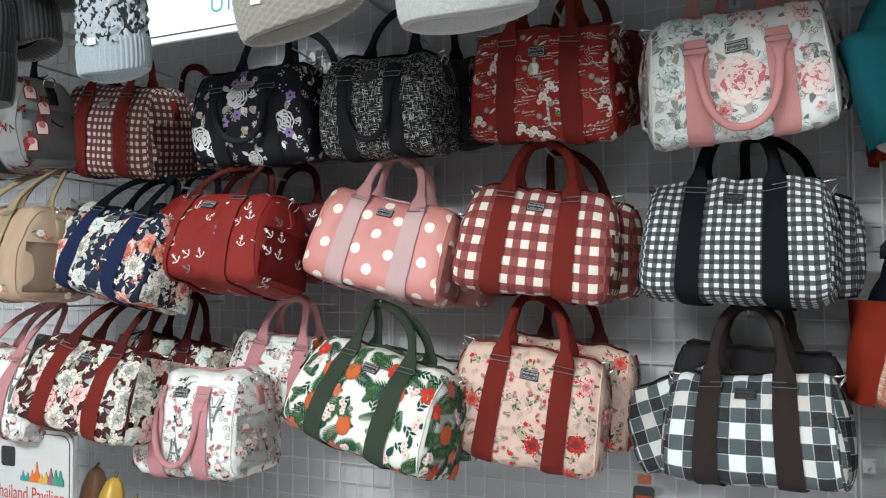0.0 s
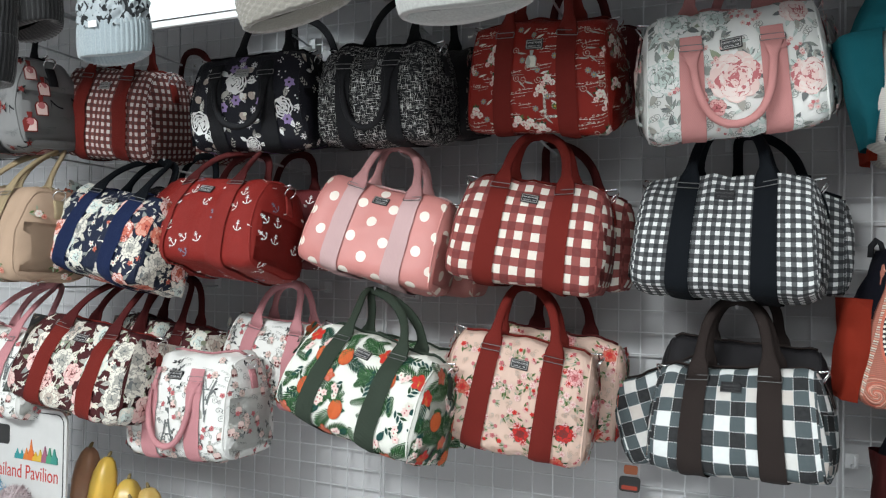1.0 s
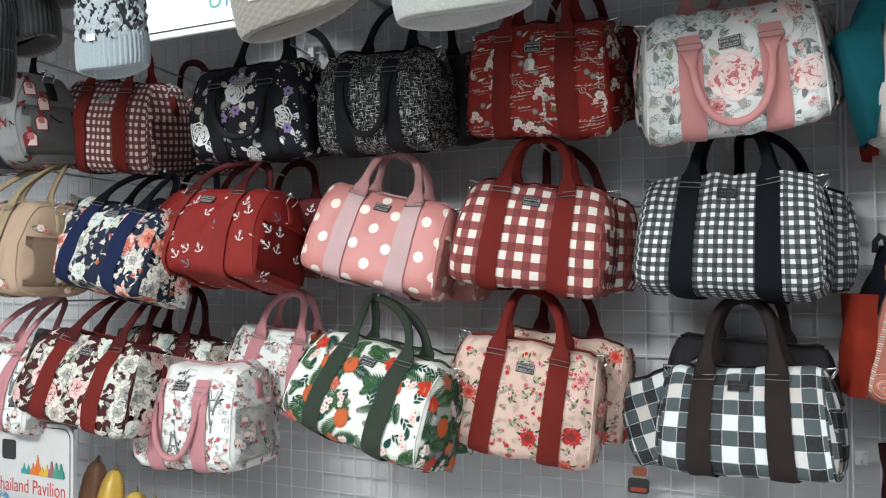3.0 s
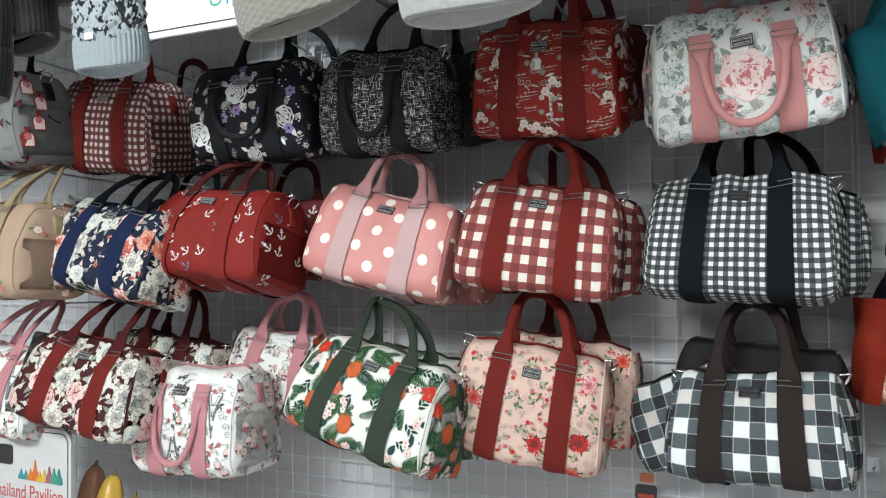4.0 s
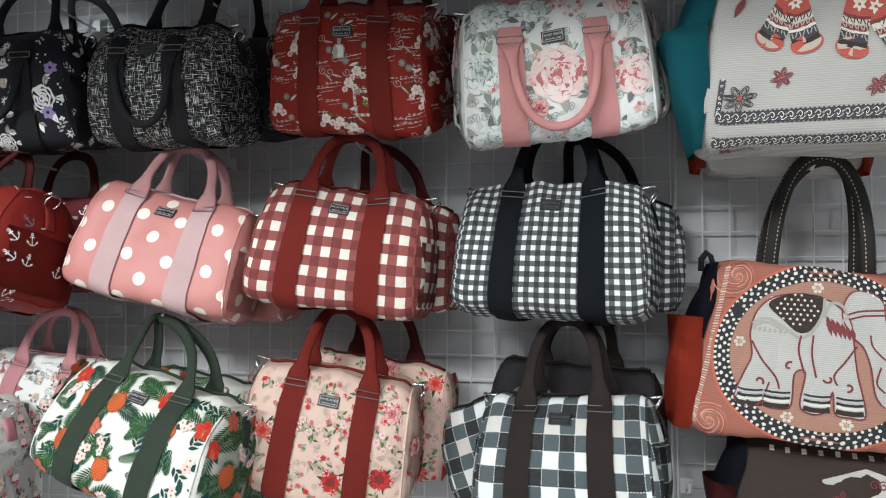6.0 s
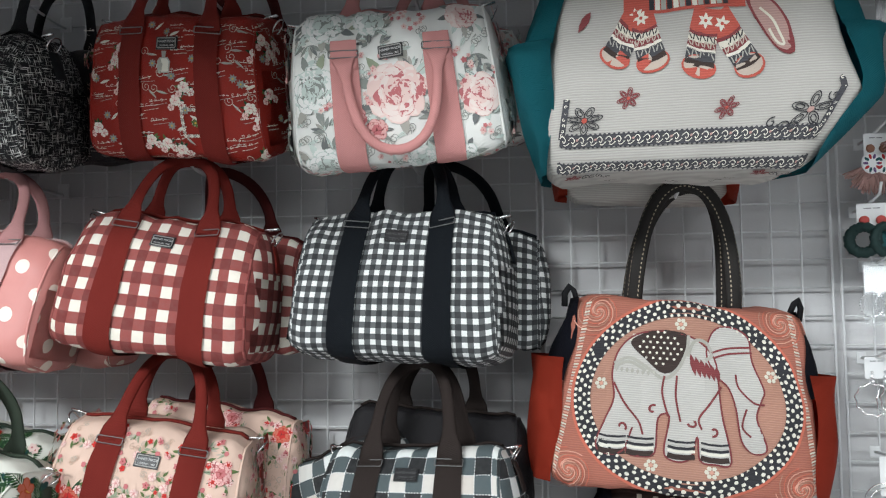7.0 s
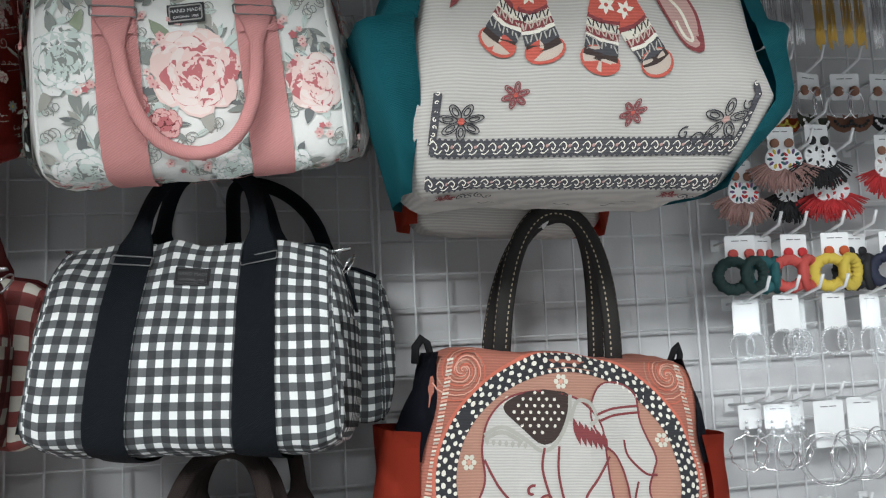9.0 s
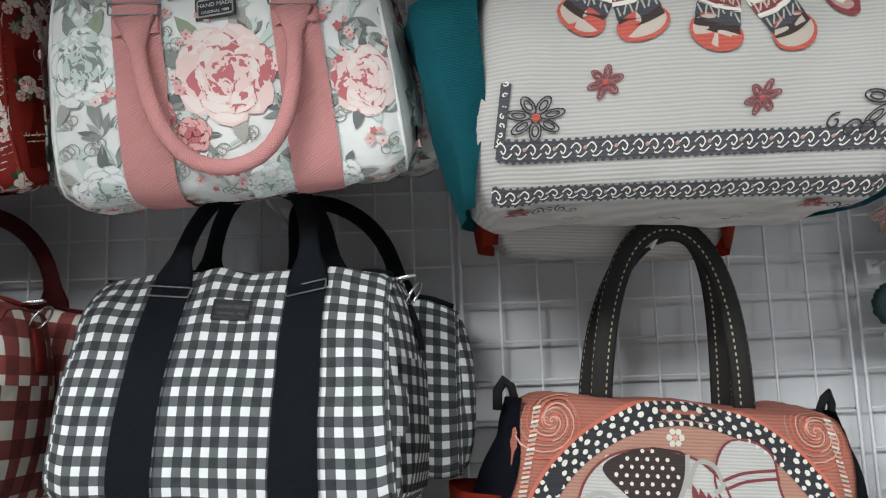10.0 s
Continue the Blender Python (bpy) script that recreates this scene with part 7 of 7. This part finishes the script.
def earrings(x, y, z, style, label, stud=None, drop=None, scale=1.0, yaw=0.0, card=True, film=False, seed=1):
    """A pair of earrings on its card. z: the card's top."""
    root = thing("earring_pair", label, "earrings", pose(x, y, z, 0, 0, yaw), PAIRS)
    g = random.Random(seed)
    cw, ch = 0.040 * scale, 0.036 * scale
    if style in ("hoops", "beads"):
        ch = 0.055 * scale
    if card:
        bm = bmesh.new()
        rounded_plate(bm, cw, ch, 0.003, 0.0008, 0, -ch / 2)
        c = part("card", bm, CARD, root, "", False)
        for dx, w in ((-.006, .010), (.006, .009)):
            bm = bmesh.new()
            box(bm, (w * scale, 0.0004, 0.0013), (dx * scale, -0.0008, -0.007 * scale))
            part("print_bar", bm, plain("card_print", (0.15, 0.15, 0.16), 0.6), c, "", False)
    for sx in (-1, 1):
        ex = sx * cw * 0.27
        ez = -ch * 0.68
        if stud:
            bm = bmesh.new()
            disc(bm, pose(ex, -0.003, ez), 0.0066 * scale, 0.003)
            part("stud", bm, stud, root)
        bm = bmesh.new()
        if style == "woven":
            hoop(bm, ex + sx * 0.003, -0.004 - 0.004 * (sx > 0), ez - 0.028 * scale, 0.0185 * scale, 0.0075 * scale, sx * 0.5, 0.006 * scale, 26)
            part("woven_ring", bm, drop, root)
        elif style == "fan":
            disc(bm, pose(ex, -0.005, ez - 0.024 * scale), 0.017 * scale, 0.002, 28, .05)
            d = part("medallion", bm, CARD, root, "round openwork medallion")
            for i in range(10):
                a = 2 * math.pi * i / 10
                b2 = bmesh.new()
                disc(b2, pose(ex + 0.011 * scale * math.cos(a), -0.0068, ez - 0.024 * scale + 0.011 * scale * math.sin(a), 0, math.degrees(-a), 0) @ Matrix.Diagonal((1.0, 1, 0.5, 1)), 0.0042 * scale, 0.001, 10, .2)
                part("inlay", b2, drop[1 + i % (len(drop) - 1)], d)
            b2 = bmesh.new()
            fringe(b2, ex, -0.003, ez - 0.024 * scale, 0.016 * scale, 0.048 * scale, -1.25, 1.25, 70, g)
            part("fringe", b2, drop[0], root, "silky fringe")
        elif style == "leaf":
            hoop(bm, ex, -0.004, ez - 0.018 * scale, 0.014 * scale, 0.0014, sx * .3, None, 0, 1.4)
            part("drop_loop", bm, drop[0], root)
            b2 = bmesh.new()
            pts = [(ex + u * 0.022 * scale, ez - 0.036 * scale + v * 0.020 * scale) for u, v in ((-1, .2), (-.5, 0), (0, -.05), (.5, 0), (1, .2), (.85, -.5), (.45, -.9), (0, -1.05), (-.45, -.9), (-.85, -.5))]
            b2.faces.new([b2.verts.new((u, -0.006, v)) for u, v in pts])
            bmesh.ops.solidify(b2, geom=b2.faces[:], thickness=0.002)
            part("fan_drop", b2, drop[1], root, "", False)
            for i in range(7):
                b2 = bmesh.new()
                a = -1.1 + 2.2 * i / 6
                disc(b2, pose(ex + 0.013 * scale * math.sin(a), -0.0085, ez - 0.036 * scale - 0.013 * scale * math.cos(a)), 0.0022 * scale, 0.001, 8, .4)
                part("bead", b2, drop[2], root)
        elif style == "tassel":
            for i in range(9):
                u = ex + (i - 4) * 0.0019
                tube(bm, [(u, -0.004 + g.uniform(-.002, .002), ez), (u + g.uniform(-.001, .001), -0.004, ez - 0.04), (u, -0.004, ez - 0.085 * scale * g.uniform(.85, 1.05))], 0.0008, 4)
            part("chain_tassel", bm, drop, root)
        elif style == "hoops":
            for i in range(2):
                hoop(bm, ex + sx * .004 * i, -0.006 - .006 * i, ez - 0.030 * scale, (0.031 - .004 * i) * scale, 0.0011, sx * (.55 - .4 * i), None)
            part("hoop", bm, drop, root)
        elif style == "beads":
            n = 26
            for i in range(n):
                a = 2 * math.pi * i / n
                bmesh.ops.create_icosphere(bm, subdivisions=1, radius=0.0022 * g.uniform(.7, 1.25), matrix=Matrix.Translation((ex + 0.017 * math.cos(a) * scale, -0.006 + 0.004 * sx * math.cos(a), ez - 0.034 * scale + 0.020 * scale * math.sin(a))))
            part("bead_hoop", bm, drop, root)
        elif style == "drops":
            for i in range(3):
                bmesh.ops.create_icosphere(bm, subdivisions=1, radius=(0.0026, 0.0034, 0.0045)[i], matrix=Matrix.Translation((ex, -0.005, ez - 0.008 * i)))
            part("crystal_drop", bm, drop, root)
            b2 = bmesh.new()
            hoop(b2, ex, -0.006, ez - 0.045 * scale, 0.026 * scale, 0.0014, sx * .5, None, 30)
            part("hoop", b2, STEEL, root)
    if film:
        bm = bmesh.new()
        rounded_plate(bm, cw * 1.25, ch * 1.9, 0.002, 0.0006, 0, -ch * 0.95)
        ob = part("clear_sleeve", bm, FILM, root, "clear plastic sleeve", False)
        ob.location.y = -0.016
        ob.visible_shadow = False
    return root


def dye(name, c):
    return plain("dyed_" + name, c, 0.75)


D_GREEN, D_TEAL, D_CORAL, D_YELLOW, D_BLACK, D_NAVY = dye("bottle_green", (0.006, 0.028, 0.026)), dye("teal", (0.01, 0.09, 0.10)), dye("coral", (0.48, 0.07, 0.06)), dye("yellow", (0.56, 0.42, 0.06)), dye("black", (0.012, 0.012, 0.014)), dye("navy", (0.012, 0.016, 0.04))
D_RED, D_PINK, D_BROWN, D_ORANGE, D_WHITE = dye("red", (0.48, 0.025, 0.03)), dye("dusty_pink", (0.36, 0.21, 0.19)), dye("tan", (0.24, 0.11, 0.07)), dye("orange", (0.46, 0.08, 0.02)), dye("white", (0.75, 0.75, 0.75))
D_OLIVE, D_PURPLE = dye("olive", (0.07, 0.075, 0.05)), dye("purple", (0.14, 0.08, 0.20))

# woven rings
for k, (x, y, st, dr, word) in enumerate(((0.487, -0.075, D_CORAL, D_GREEN, "bottle green"), (0.535, -0.06, D_CORAL, D_TEAL, "teal"), (0.577, -0.075, D_RED, D_CORAL, "coral red"), (0.640, -0.085, D_ORANGE, D_YELLOW, "yellow"), (0.694, -0.06, D_BLACK, D_BLACK, "black"), (0.742, -0.085, D_NAVY, D_NAVY, "navy"), (0.80, -0.08, D_RED, D_RED, "red"))):
    earrings(x, y, 1.648, "woven", word + " woven ring earrings on a white card", st, dr, 1.15, (-8, 25, 4, -3, 10, -6, 5)[k], seed=k)
    prong(x, 1.640, 0.11)
# fringed medallions
for k, (x, y, z, dr, word) in enumerate(((0.500, -0.07, 1.765, (D_PINK, D_RED, D_TEAL, D_PURPLE), "dusty pink fringed"), (0.560, -0.09, 1.812, (D_PINK, D_RED, D_TEAL, D_PURPLE, D_YELLOW), "dusty pink fringed"), (0.622, -0.09, 1.816, (D_BLACK, D_BLACK, D_WHITE), "black fringed"), (0.592, -0.05, 1.770, (D_BLACK, D_BLACK, D_WHITE), "black fringed"), (0.660, -0.06, 1.770, (D_RED, D_RED, D_WHITE), "red fringed"), (0.742, -0.09, 1.800, (D_RED, D_PINK, D_WHITE), "red fringed"))):
    earrings(x, y, z, "fan", word + " medallion earrings on a white card", D_BLACK if k in (2, 3) else D_BROWN, dr, 1.05, (10, -6, 4, 12, -8, 3)[k], seed=20 + k)
    prong(x, z - 0.006, 0.12)
# fan drops
for k, (x, dr, word) in enumerate(((0.580, (STEEL, D_ORANGE, D_YELLOW), "orange"), (0.632, (STEEL, D_OLIVE, D_WHITE), "olive"), (0.697, (STEEL, D_BROWN, D_BLACK), "tan"), (0.765, (STEEL, D_BLACK, D_WHITE), "black"))):
    earrings(x, -0.07, 1.905, "leaf", word + " fan drop earrings on a white card", D_BROWN, dr, 1.2, (20, 14, -6, 4)[k], seed=40 + k)
    prong(x, 1.897, 0.11)
# chain tassels
for k, (x, m, word) in enumerate(((0.53, STEEL, "silver"), (0.575, STEEL, "silver"), (0.620, STEEL, "silver"), (0.678, GOLD_METAL, "gold"), (0.730, GOLD_METAL, "gold"), (0.785, STEEL, "silver"))):
    earrings(x, -0.06, 2.060, "tassel", word + " chain tassel earrings on a white card", None, m, 1.0, 8 - 3 * k, seed=50 + k)
    prong(x, 2.052, 0.10)
# beaded and plain hoops
for k, (x, y) in enumerate(((0.500, -0.055), (0.548, -0.085), (0.586, -0.05), (0.628, -0.085), (0.702, -0.07), (0.765, -0.08))):
    earrings(x, y, 1.552 + 0.004 * (k % 2), "beads", "clear beaded hoop earrings on a white card", None, CRYSTAL, 1.0, (-12, -7, 8, 4, 10, -4)[k], seed=60 + k, film=k % 2 == 0)
    prong(x, 1.545, 0.12)
for k, x in enumerate((0.490, 0.525, 0.562, 0.61, 0.68)):
    earrings(x, -0.06 - 0.015 * (k % 2), 1.395, "drops" if k < 3 else "hoops", "crystal drop hoop earrings on a white card" if k < 3 else "thin silver hoop earrings on a white card", None, CRYSTAL if k < 3 else STEEL, 1.0 if k < 3 else 1.25, (6, -8, 10, 0, -6)[k], seed=70 + k, film=k == 1)
    prong(x, 1.388, 0.11)
for k, x in enumerate((0.505, 0.57, 0.64, 0.71)):
    earrings(x, -0.07, 1.235, "hoops", "thin silver hoop earrings on a white card", None, STEEL, 1.15, (6, -8, 10, 0)[k], seed=80 + k)
    prong(x, 1.228, 0.11)
